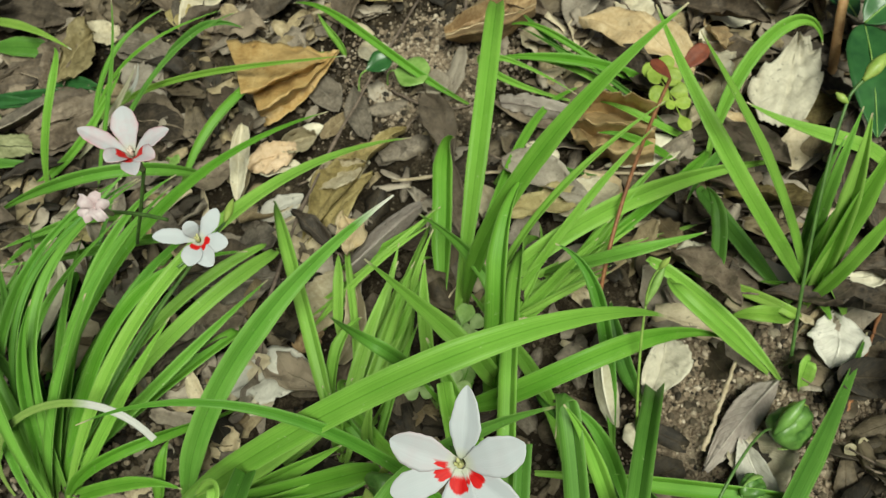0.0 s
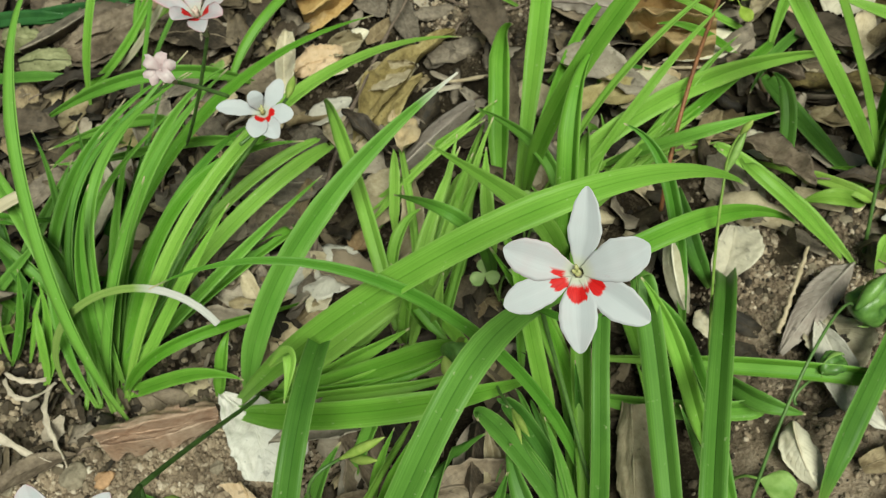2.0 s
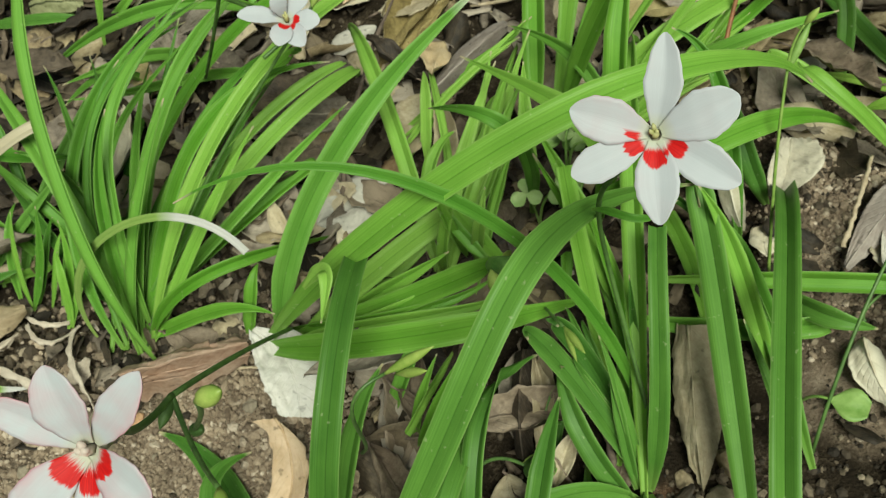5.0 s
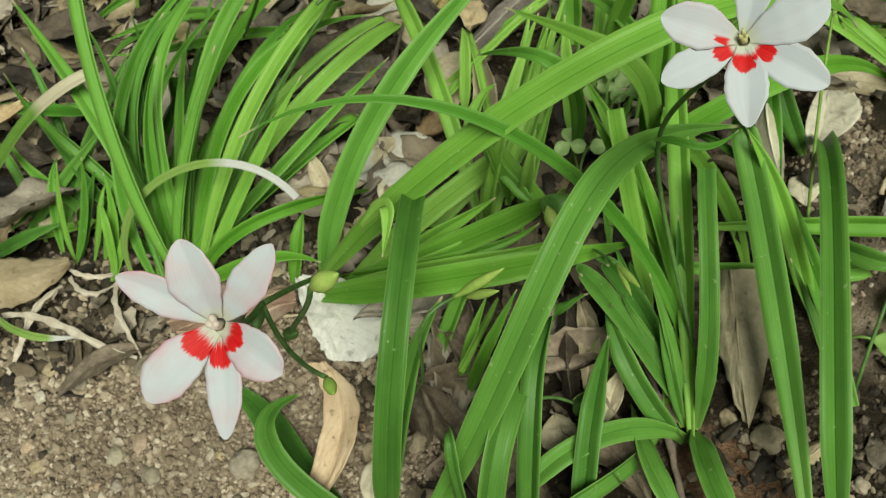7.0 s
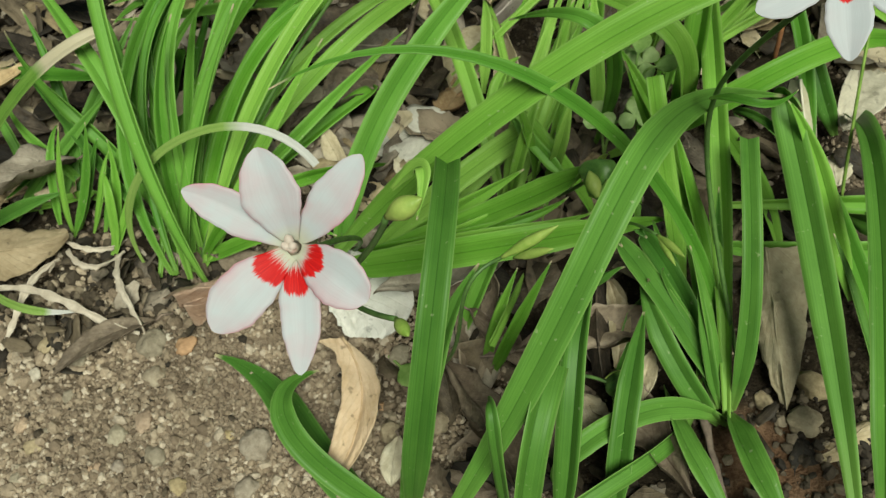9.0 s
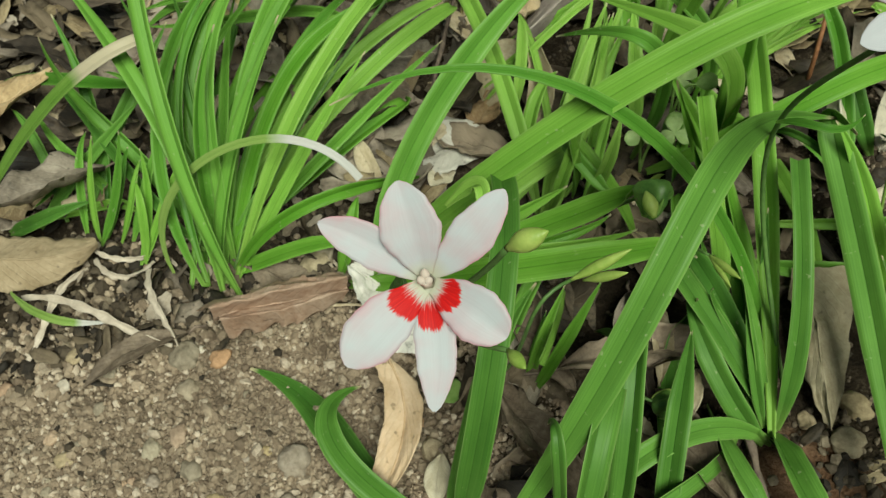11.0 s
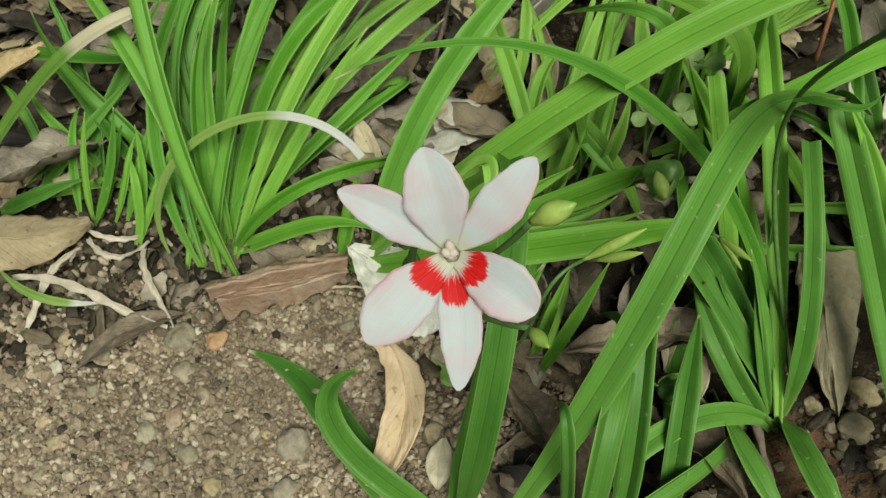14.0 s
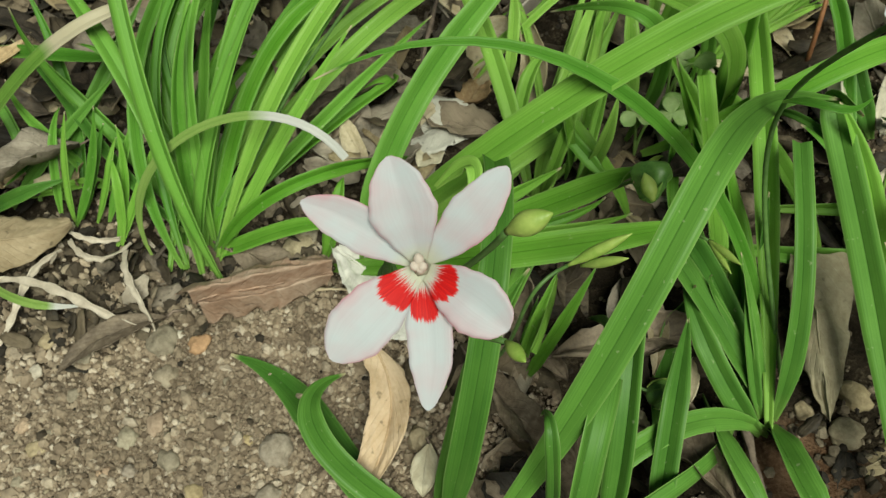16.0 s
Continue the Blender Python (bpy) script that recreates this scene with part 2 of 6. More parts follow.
def grit_material(name, dark, low, mid, light):
    m, nt, p = material(name)
    rnd = nt.nodes.new("ShaderNodeNewGeometry").outputs["Random Per Island"]
    coord = nt.nodes.new("ShaderNodeTexCoord").outputs["Object"]
    tone = ramp(nt, rnd, [(0.0, dark), (0.3, low), (0.78, mid), (1.0, light)]).outputs[0]
    drift = noise_tex(nt, 32.0, 4.0, coord, 0.6)
    tone = mix(nt, 'MULTIPLY', 1.0, tone, ramp(nt, drift, [(0.34, (0.62, 0.6, 0.58)), (0.62, (1.1, 1.1, 1.1))]).outputs[0])
    spots = noise_tex(nt, 700.0, 4.0, coord, 0.7)
    base = mix(nt, 'MULTIPLY', 0.6, tone, ramp(nt, spots, [(0.3, (0.45, 0.42, 0.38)), (0.65, (1, 1, 1))]).outputs[0])
    nt.links.new(base, p.inputs["Base Color"])
    p.inputs["Roughness"].default_value = 0.85
    bump(nt, p, spots, 0.6, 0.0008)
    return m


GRIT = grit_material("grit", (0.2, 0.15, 0.102), (0.315, 0.243, 0.167), (0.44, 0.355, 0.252), (0.68, 0.585, 0.46))
CRUMB = grit_material("soil_crumb", (0.02, 0.015, 0.009), (0.06, 0.045, 0.028), (0.15, 0.118, 0.077), (0.36, 0.3, 0.21))


def stone_material():
    m, nt, p = material("stone")
    rnd = nt.nodes.new("ShaderNodeObjectInfo").outputs["Random"]
    coord = nt.nodes.new("ShaderNodeTexCoord").outputs["Object"]
    tone = ramp(nt, rnd, [(0.0, (0.26, 0.22, 0.16)), (0.3, (0.4, 0.35, 0.25)), (0.5, (0.46, 0.36, 0.19)), (0.68, (0.36, 0.31, 0.25)), (0.84, (0.5, 0.3, 0.16)), (1.0, (0.62, 0.57, 0.47))]).outputs[0]
    spots = noise_tex(nt, 350.0, 5.0, coord, 0.7)
    base = mix(nt, 'MULTIPLY', 0.7, tone, ramp(nt, spots, [(0.32, (0.4, 0.36, 0.3)), (0.6, (1, 1, 1))]).outputs[0])
    nt.links.new(base, p.inputs["Base Color"])
    p.inputs["Roughness"].default_value = 0.8
    bump(nt, p, spots, 0.7, 0.0012)
    return m


STONE = stone_material()


def plain_material(name, dark, light, scale, rough, share=0.0):
    m, nt, p = material(name)
    coord = nt.nodes.new("ShaderNodeTexCoord").outputs["Object"]
    grain = noise_tex(nt, scale, 5.0, coord, 0.65)
    base = ramp(nt, grain, [(0.3, dark), (0.7, light)]).outputs[0]
    nt.links.new(base, p.inputs["Base Color"])
    p.inputs["Roughness"].default_value = rough
    bump(nt, p, grain, 0.4, 0.0008)
    if share:
        see_through(nt, p, base, share)
    return m


YOUNG_STEM = plain_material("stem_light_green", (0.12, 0.22, 0.035), (0.28, 0.44, 0.09), 200.0, 0.5)
STEM = plain_material("stem_green", (0.045, 0.105, 0.024), (0.12, 0.235, 0.055), 200.0, 0.5)
STALK = plain_material("dry_stalk", (0.13, 0.05, 0.02), (0.34, 0.15, 0.06), 300.0, 0.6)
STRAW = plain_material("straw", (0.33, 0.25, 0.15), (0.58, 0.49, 0.34), 260.0, 0.7)
RIBBON = plain_material("withered_ribbon", (0.46, 0.39, 0.3), (0.7, 0.62, 0.5), 220.0, 0.65, 0.15)
TWIG = plain_material("twig", (0.07, 0.05, 0.04), (0.25, 0.19, 0.14), 260.0, 0.85)
BUD = plain_material("bud_green", (0.24, 0.4, 0.06), (0.5, 0.62, 0.16), 150.0, 0.45, 0.25)
POD = plain_material("seed_pod_green", (0.02, 0.085, 0.014), (0.17, 0.34, 0.07), 110.0, 0.4, 0.08)
STICK = plain_material("dry_stick_tan", (0.5, 0.25, 0.09), (0.72, 0.45, 0.21), 240.0, 0.6)
LIME = plain_material("young_leaf_lime", (0.3, 0.46, 0.05), (0.55, 0.68, 0.14), 140.0, 0.5, 0.35)
BLUSH = plain_material("clover_blush", (0.3, 0.26, 0.14), (0.5, 0.44, 0.28), 180.0, 0.5, 0.3)
PALE_CLOVER = plain_material("clover_pale_green", (0.28, 0.46, 0.13), (0.52, 0.68, 0.28), 150.0, 0.5, 0.3)
CLOVER = plain_material("clover_green", (0.18, 0.37, 0.06), (0.4, 0.6, 0.18), 150.0, 0.5, 0.3)
GLOSSY = plain_material("shrub_leaf_green", (0.018, 0.075, 0.022), (0.045, 0.15, 0.04), 90.0, 0.28, 0.1)
RED_DRY = plain_material("dry_red_leaf", (0.1, 0.025, 0.012), (0.24, 0.06, 0.025), 200.0, 0.6)
CREAM_PART = plain_material("stamen_cream", (0.6, 0.5, 0.42), (0.74, 0.66, 0.58), 400.0, 0.6, 0.2)


def petal_material(name, blotch, pink, rays=0.4, feather=0.13, one_side=False):
    """A thin white petal with pink towards its rim; blotch: how far along the red eye reaches."""
    m, nt, p = material(name)
    uv, u, v = uv_parts(nt)
    coord = nt.nodes.new("ShaderNodeTexCoord").outputs["Object"]
    rnd = nt.nodes.new("ShaderNodeObjectInfo").outputs["Random"]
    shift = nt.nodes.new("ShaderNodeCombineXYZ")
    nt.links.new(calc(nt, 'MULTIPLY', rnd, 37.0), shift.inputs[0])
    own = nt.nodes.new("ShaderNodeVectorMath")
    nt.links.new(uv, own.inputs[0])
    nt.links.new(shift.outputs[0], own.inputs[1])
    own = own.outputs[0]
    off = calc(nt, 'ABSOLUTE', calc(nt, 'SUBTRACT', u, 0.5))
    tint = noise_tex(nt, 150.0, 3.0, coord)
    rim = calc(nt, 'MULTIPLY', calc(nt, 'SUBTRACT', off, 0.27), 2.4, True)
    rim = calc(nt, 'ADD', rim, calc(nt, 'MULTIPLY', calc(nt, 'SUBTRACT', off, 0.455), 20.0, True))
    rim = calc(nt, 'MULTIPLY', rim, calc(nt, 'MULTIPLY', calc(nt, 'SUBTRACT', tint, 0.25), 2.2, True))
    blush = calc(nt, 'ADD', calc(nt, 'MULTIPLY', rim, 0.5), calc(nt, 'MULTIPLY', calc(nt, 'SUBTRACT', tint, 0.42), 0.9, True))
    blush = calc(nt, 'ADD', calc(nt, 'MULTIPLY', blush, pink), max(0.0, pink - 1.25) * 0.25, True)
    base = mix(nt, 'MIX', blush, (0.555, 0.59, 0.615), (0.64, 0.33, 0.38))
    veins = noise_tex(nt, 1.0, 2.0, stretched(nt, own, (34, 0.8, 1)))
    base = mix(nt, 'MULTIPLY', 0.14, base, ramp(nt, veins, [(0.35, (0.8, 0.78, 0.78)), (0.6, (1, 1, 1))]).outputs[0])
    foot = calc(nt, 'SUBTRACT', 1.0, calc(nt, 'MULTIPLY', v, 5.5), True)
    base = mix(nt, 'MIX', calc(nt, 'MULTIPLY', foot, 0.65), base, (0.6, 0.63, 0.4))
    if blotch:
        # the border runs out in lobes and fine points, the inner end in pale rays
        lobes = noise_tex(nt, 1.0, 1.0, stretched(nt, own, (5.5, 0.2, 1)))
        points = noise_tex(nt, 1.0, 2.0, stretched(nt, own, (46, 1.5, 1)))
        reach = calc(nt, 'ADD', calc(nt, 'MULTIPLY', lobes, 0.16), calc(nt, 'MULTIPLY', points, feather))
        reach = calc(nt, 'ADD', reach, blotch - 0.08 - feather / 2)
        reach = calc(nt, 'SUBTRACT', reach, calc(nt, 'MULTIPLY', calc(nt, 'MULTIPLY', off, off), 0.55 if feather > 0.1 else 0.8))
        red = calc(nt, 'MULTIPLY', calc(nt, 'SUBTRACT', reach, v), 38.0, True)
        streaks = noise_tex(nt, 1.0, 1.0, stretched(nt, own, (30, 0.3, 1)))
        start = calc(nt, 'ADD', calc(nt, 'MULTIPLY', streaks, rays), 0.08 - rays / 2)
        red = calc(nt, 'MULTIPLY', red, calc(nt, 'MULTIPLY', calc(nt, 'SUBTRACT', v, start), 22.0, True))
        if one_side:
            red = calc(nt, 'MULTIPLY', red, calc(nt, 'MULTIPLY', calc(nt, 'SUBTRACT', 0.44, u), 9.0, True))
        tone = ramp(nt, points, [(0.3, (0.5, 0.006, 0.009)), (0.62, (0.74, 0.016, 0.013))]).outputs[0]
        base = mix(nt, 'MIX', red, base, tone)
    nt.links.new(base, p.inputs["Base Color"])
    p.inputs["Roughness"].default_value = 0.55
    p.inputs["Specular IOR Level"].default_value = 0.25
    bump(nt, p, veins, 0.1, 0.0003)
    see_through(nt, p, base, 0.25)
    return m


FADED_PINK = plain_material("petal_faded_pink", (0.62, 0.46, 0.48), (0.72, 0.64, 0.64), 240.0, 0.6, 0.25)
PETAL = petal_material("petal_white", 0.0, 1.25)
PETAL_RED = petal_material("petal_red_eye", 0.355, 1.15)
SNOW = petal_material("petal_snow_white", 0.0, 0.25)
SNOW_RED = petal_material("petal_snow_white_red_eye", 0.34, 0.3, 0.16, 0.06)
SNOW_SPOT = petal_material("petal_snow_white_red_spot", 0.33, 0.6, 0.16, 0.06, True)
PINKISH = petal_material("petal_pinkish", 0.0, 1.6)
PINKISH_RED = petal_material("petal_pinkish_red_eye", 0.44, 1.6)
ANTHER_DARK = plain_material("anther_olive", (0.26, 0.27, 0.08), (0.48, 0.47, 0.22), 400.0, 0.6)


# ---- builders ----
def part(name, bm, mat, parent=None, label="", smooth=True):
    """Links a bmesh as one mesh object under a thing or a part."""
    me = bpy.data.meshes.new(name)
    bm.to_mesh(me)
    bm.free()
    me.materials.append(mat)
    if smooth:
        me.polygons.foreach_set("use_smooth", [True] * len(me.polygons))
    ob = new(name, me)
    if parent is not None:
        ob.parent = parent
        ob.matrix_parent_inverse = parent.matrix_world.inverted()
    return tagged(ob, label)


def thing(name, place, label, category, group=""):
    """An empty at a thing's base that carries its parts."""
    ob = new(name)
    ob.empty_display_size = 0.01
    ob.matrix_world = Matrix.Translation(place)
    return tagged(ob, label, category, group)


def bezier(pts, n):
    a, b, c, d = (Vector(p) for p in pts)
    out = []
    for i in range(n):
        s = i / (n - 1)
        out.append((1 - s) ** 3 * a + 3 * s * (1 - s) ** 2 * b + 3 * s * s * (1 - s) * c + s ** 3 * d)
    return out


def strip(line, widths, fold, face, thick=0.0003, across=4, twist=0.0, ripple=0.0, seed=0, crease=False):
    """A closed thin strip along a line: widths along it, folded along its middle, facing a direction."""
    bm = bmesh.new()
    uvl = bm.loops.layers.uv.new("UVMap")
    n = len(line)
    rng = random.Random(seed)
    ph = rng.uniform(0, 6.28)
    top, low, uvs = [], [], {}
    for i, p in enumerate(line):
        t = (line[min(i + 1, n - 1)] - line[max(i - 1, 0)]).normalized()
        side = t.cross(face)
        side = side.normalized() if side.length > 1e-4 else Vector((1, 0, 0))
        up = side.cross(t).normalized()
        if twist:
            q = Matrix.Rotation(twist * (i / (n - 1)) ** 2, 3, t)
            side, up = q @ side, q @ up
        rows = ([], [])
        for k in range(across + 1):
            u = k / across
            o = (u - 0.5) * widths[i]
            h = (abs(u - 0.5) * 2) * widths[i] * fold + ripple * math.sin(i * 0.9 + ph + 2 * u) * widths[i]
            for row, d in zip(rows, (0.5, -0.5)):
                v = bm.verts.new(p + side * o + up * (h + d * thick))
                uvs[v] = (u, i / (n - 1))
                row.append(v)
        top.append(rows[0])
        low.append(rows[1])
    def quad(*vs):
        f = bm.faces.new(vs)
        for l in f.loops:
            l[uvl].uv = uvs[l.vert]
    for i in range(n - 1):
        for k in range(across):
            quad(top[i][k], top[i][k + 1], top[i + 1][k + 1], top[i + 1][k])
            quad(low[i][k + 1], low[i][k], low[i + 1][k], low[i + 1][k + 1])
        quad(top[i][0], top[i + 1][0], low[i + 1][0], low[i][0])
        quad(top[i + 1][across], top[i][across], low[i][across], low[i + 1][across])
        if crease:
            for rows in (top, low):
                bm.edges.get((rows[i][across // 2], rows[i + 1][across // 2])).smooth = False
    return bm


FACE = Vector((-0.1, -0.62, 0.78))
blade_count = [0]


def blade(plant, width, root, bend, arch, tip, mat=None, twist=0.0, fold=0.32, label="", cut=False):
    """A strap leaf of a plant: a curve through space from root to tip, in millimetres; cut: its point has broken off."""
    blade_count[0] += 1
    rng = random.Random(blade_count[0])
    line = bezier([Vector(p) / 1000 for p in (root, bend, arch, tip)], 26)
    w = []
    for i in range(26):
        s = i / 25
        w.append(width / 1000 * min(1.0, 0.32 + 3.2 * s) * (1 - 0.15 * s if cut else max(0.04, min(1.0, (1 - s) * 2.5)) ** 0.8))
    face = (FACE + Vector((rng.uniform(-0.55, 0.55), rng.uniform(-0.3, 0.3), rng.uniform(-0.3, 0.3)))).normalized()
    bm = strip(line, w, fold * rng.uniform(0.6, 1.5), face, 0.00035, 4, twist, 0.012, blade_count[0], True)
    if cut:
        layer = bm.loops.layers.uv["UVMap"]
        for f in bm.faces:
            for l in f.loops:
                l[layer].uv.y *= 0.95 if mat not in (DRY_END, STRAW_END) else 1.0
    return part("leaf", bm, mat or GREEN, plant, label)


def tube(line, radii, sides=8):
    bm = bmesh.new()
    rings = []
    n = len(line)
    ref = Vector((0.3, -0.8, 0.5))
    for i, p in enumerate(line):
        t = (line[min(i + 1, n - 1)] - line[max(i - 1, 0)]).normalized()
        a = t.cross(ref)
        a = a.normalized() if a.length > 1e-4 else Vector((1, 0, 0))
        b = t.cross(a)
        rings.append([bm.verts.new(p + (a * math.cos(2 * math.pi * k / sides) + b * math.sin(2 * math.pi * k / sides)) * radii[i]) for k in range(sides)])
    for i in range(n - 1):
        for k in range(sides):
            bm.faces.new((rings[i][k], rings[i][(k + 1) % sides], rings[i + 1][(k + 1) % sides], rings[i + 1][k]))
    bm.faces.new(list(reversed(rings[0])))
    bm.faces.new(rings[-1])
    return bm


def stalk(name, parent, pts, r0, r1, mat, label="", n=20):
    line = bezier([Vector(p) / 1000 for p in pts], n)
    return part(name, tube(line, [(r0 + (r1 - r0) * i / (n - 1)) / 1000 for i in range(n)]), mat, parent, label)


def bud(name, parent, base, tip, width, mat, label=""):
    """A plump bud or pod between two points, in millimetres."""
    a, b = Vector(base) / 1000, Vector(tip) / 1000
    line = [a.lerp(b, i / 11) for i in range(12)]
    prof = [0.3, 0.42, 0.62, 0.82, 0.95, 1.0, 0.98, 0.9, 0.78, 0.58, 0.34, 0.08]
    bm = tube(line, [width / 2000 * x for x in prof], 10)
    return part(name, bm, mat, parent, label)


def flower(parent, centre, faces, petals, scale=1.0, label="", mats=None):
    """Six petals round a throat. petals: (angle from up, length, width, rise of the tip, widest point, bluntness), angles in degrees and lengths in millimetres."""
    plain, eyed, heart, spotted = mats or (PETAL, PETAL_RED, CREAM_PART, PETAL)
    small = 1.0 if heart is CREAM_PART else 0.68
    c = Vector(centre) / 1000
    f = Vector(faces).normalized()
    up = Vector((0, 0.8, 0.6))
    up = (up - f * up.dot(f)).normalized()
    side = up.cross(f)
    head = tube([c - f * 0.012 * scale, c - f * 0.008 * scale, c - f * 0.004 * scale, c - f * 0.0018], [0.0009, 0.0012, 0.0015, 0.0017], 12)
    fl = part("flower", head, PETAL, parent, label)
    for n, (angle, length, width, rise, wide, blunt) in enumerate(petals):
        a = radians(angle)
        out = up * math.cos(a) - side * math.sin(a)
        rng = random.Random(n + int(abs(centre[0])))
        eye = 90 < angle < 270
        k = 26
        line, w = [], []
        across = f.cross(out)
        sway = rng.uniform(-0.06, 0.06) * length / 1000
        foot = 0.34 if eye else 0.26
        for i in range(k):
            s = i / (k - 1)
            r = (0.0012 + length / 1000 * s) * scale
            h = rise / 1000 * (1.9 * s - 0.9 * s * s) + (0.0005 if width > 7.4 else 0.0) - 0.0012 * (1 - s) ** 4
            line.append(c + out * r + f * h + across * sway * math.sin(math.pi * s))
            body = foot + (1 - foot) * math.sin(min(1.0, s / wide) * math.pi / 2) ** 1.2
            end = max(0.0, (s - wide) / (1 - wide))
            w.append(scale * width / 1000 * body * (max(0.0, 1 - end ** blunt) ** 0.7 * 0.92 + 0.08) * (1 + 0.03 * math.sin(s * 17 + n) + 0.02 * math.sin(s * 41 + 2 * n)))
        bm = strip(line, w, rng.uniform(0.05, 0.16), f, 0.00025, 10, rng.uniform(-0.2, 0.2), 0.004, n)
        part("petal", bm, eyed if eye else (spotted if 40 < angle < 90 else plain), fl)
    # three anthers lean together over a short column
    part("stamen", tube([c - f * 0.0016, c + f * 0.0006 * scale, c + f * 0.0016 * scale + up * 0.0003], [0.0009, 0.0007, 0.0005], 8), heart, fl)
    for k in range(3):
        a = radians(120 * k + 15)
        d = up * math.cos(a) + side * math.sin(a)
        foot = c + f * 0.0007 * scale + up * 0.0006 + d * 0.0001
        part("anther", tube([foot, foot + d * 0.0003 + f * 0.0004, foot + d * 0.0005 + up * 0.0003 + f * 0.0008, foot + d * 0.0006 + up * 0.0006 + f * 0.0010, foot + d * 0.0006 + up * 0.0009 + f * 0.0010], [small * w for w in (0.0004, 0.0007, 0.0007, 0.0005, 0.0002)], 8), heart, fl)
    return fl


# ---- ground ----
def ground_height(x, y):
    """Gentle lumps of the soil, in metres."""
    h = 0.006 * noise.noise(Vector((x * 7, y * 7, 0.3))) + 0.0042 * noise.noise(Vector((x * 23, y * 23, 4.1)))
    return h + 0.0014 * noise.noise(Vector((x * 90, y * 90, 7.7)))


def spaced(lo, hi, fine, reach):
    """Grid lines that stand close in a middle stretch and spread out to the horizon."""
    mid = list(np.arange(lo, hi, fine))
    step, left, right = fine, [lo], [mid[-1]]
    while right[-1] < reach:
        step *= 1.35
        right.append(right[-1] + step)
        left.append(left[-1] - step)
    return left[:0:-1] + mid + right[1:]


def build_ground():
    xs, ys = spaced(-0.36, 0.34, 0.0035, 400.0), spaced(-0.36, 0.40, 0.0035, 400.0)
    verts = []
    for y in ys:
        for x in xs:
            near = max(abs(x), abs(y)) < 1.2
            verts.append((x, y, ground_height(x, y) if near else 0.0))
    nx = len(xs)
    faces = [(j * nx + i, j * nx + i + 1, (j + 1) * nx + i + 1, (j + 1) * nx + i) for j in range(len(ys) - 1) for i in range(nx - 1)]
    me = bpy.data.meshes.new("ground")
    me.from_pydata(verts, [], faces)
    me.materials.append(SOIL)
    me.polygons.foreach_set("use_smooth", [True] * len(me.polygons))
    tagged(new("ground", me), "brown gritty garden soil under the plants", "soil", kind="structure")


build_ground()


# ---- dry leaves ----
LITTER = "fallen leaves on the soil"


def dry_leaf_mesh(length, width, curl, sag, seed, wild=1.0, rows=22, across=10):
    """A dried leaf in its own frame: base at the origin, along y, curled across and bent along, with a thin edge."""
    rng = random.Random(seed)
    bm = bmesh.new()
    uvl = bm.loops.layers.uv.new("UVMap")
    uvs, layers = {}, ([], [])
    full, off = rng.uniform(0.4, 0.6), rng.uniform(0, 50)
    bow = rng.uniform(-0.12, 0.12) * length
    for i in range(rows + 1):
        s = i / rows
        w = width * (max(0.0, math.sin(math.pi * min(1.0, s ** (0.69 / -math.log(full) if full < 1 else 1.0)))) ** 0.75 + 0.03)
        w *= 1 + 0.14 * wild * noise.noise(Vector((s * 5, off, 0))) + 0.09 * wild * noise.noise(Vector((s * 19, off, 5)))
        lift = sag * length * 4 * s * (1 - s)
        for k in range(across + 1):
            u = k / across - 0.5
            a = curl * 2 * u
            r = w / 2 / max(abs(curl), 0.05)
            x = math.sin(a) * r if abs(curl) > 0.05 else u * w
            z = (1 - math.cos(a)) * r if abs(curl) > 0.05 else 0.0
            x *= 1 + 0.10 * wild * noise.noise(Vector((s * 7, u * 2, off)))
            z += 0.015 * wild * width * math.sin(s * 26 + off) * (abs(u) + 0.1) + 0.12 * wild * width * noise.noise(Vector((s * 4 + off, u * 3, 2.0))) + 0.035 * wild * width * noise.noise(Vector((s * 15, u * 9, off)))
            z -= 0.03 * width * max(0.0, 1 - abs(u) * 12)
            p = Vector((x + bow * 4 * s * (1 - s), s * length, z + lift))
            for row, d in zip(layers, (0.00018, -0.00018)):
                v = bm.verts.new(p + Vector((0, 0, d)))
                uvs[v] = (k / across, s)
                row.append(v)
    n = across + 1
    def face(*vs):
        f = bm.faces.new(vs)
        for l in f.loops:
            l[uvl].uv = uvs[l.vert]
    up, low = layers
    for i in range(rows):
        for k in range(across):
            a, b, c, d = i * n + k, i * n + k + 1, (i + 1) * n + k + 1, (i + 1) * n + k
            face(up[a], up[b], up[c], up[d])
            face(low[b], low[a], low[d], low[c])
        a, d = i * n, (i + 1) * n
        face(up[d], low[d], low[a], up[a])
        face(up[a + across], low[a + across], low[d + across], up[d + across])
    me = bpy.data.meshes.new("dry_leaf")
    bm.to_mesh(me)
    bm.free()
    me.polygons.foreach_set("use_smooth", [True] * len(me.polygons))
    return me


leaf_seed = [100]
LAID = []


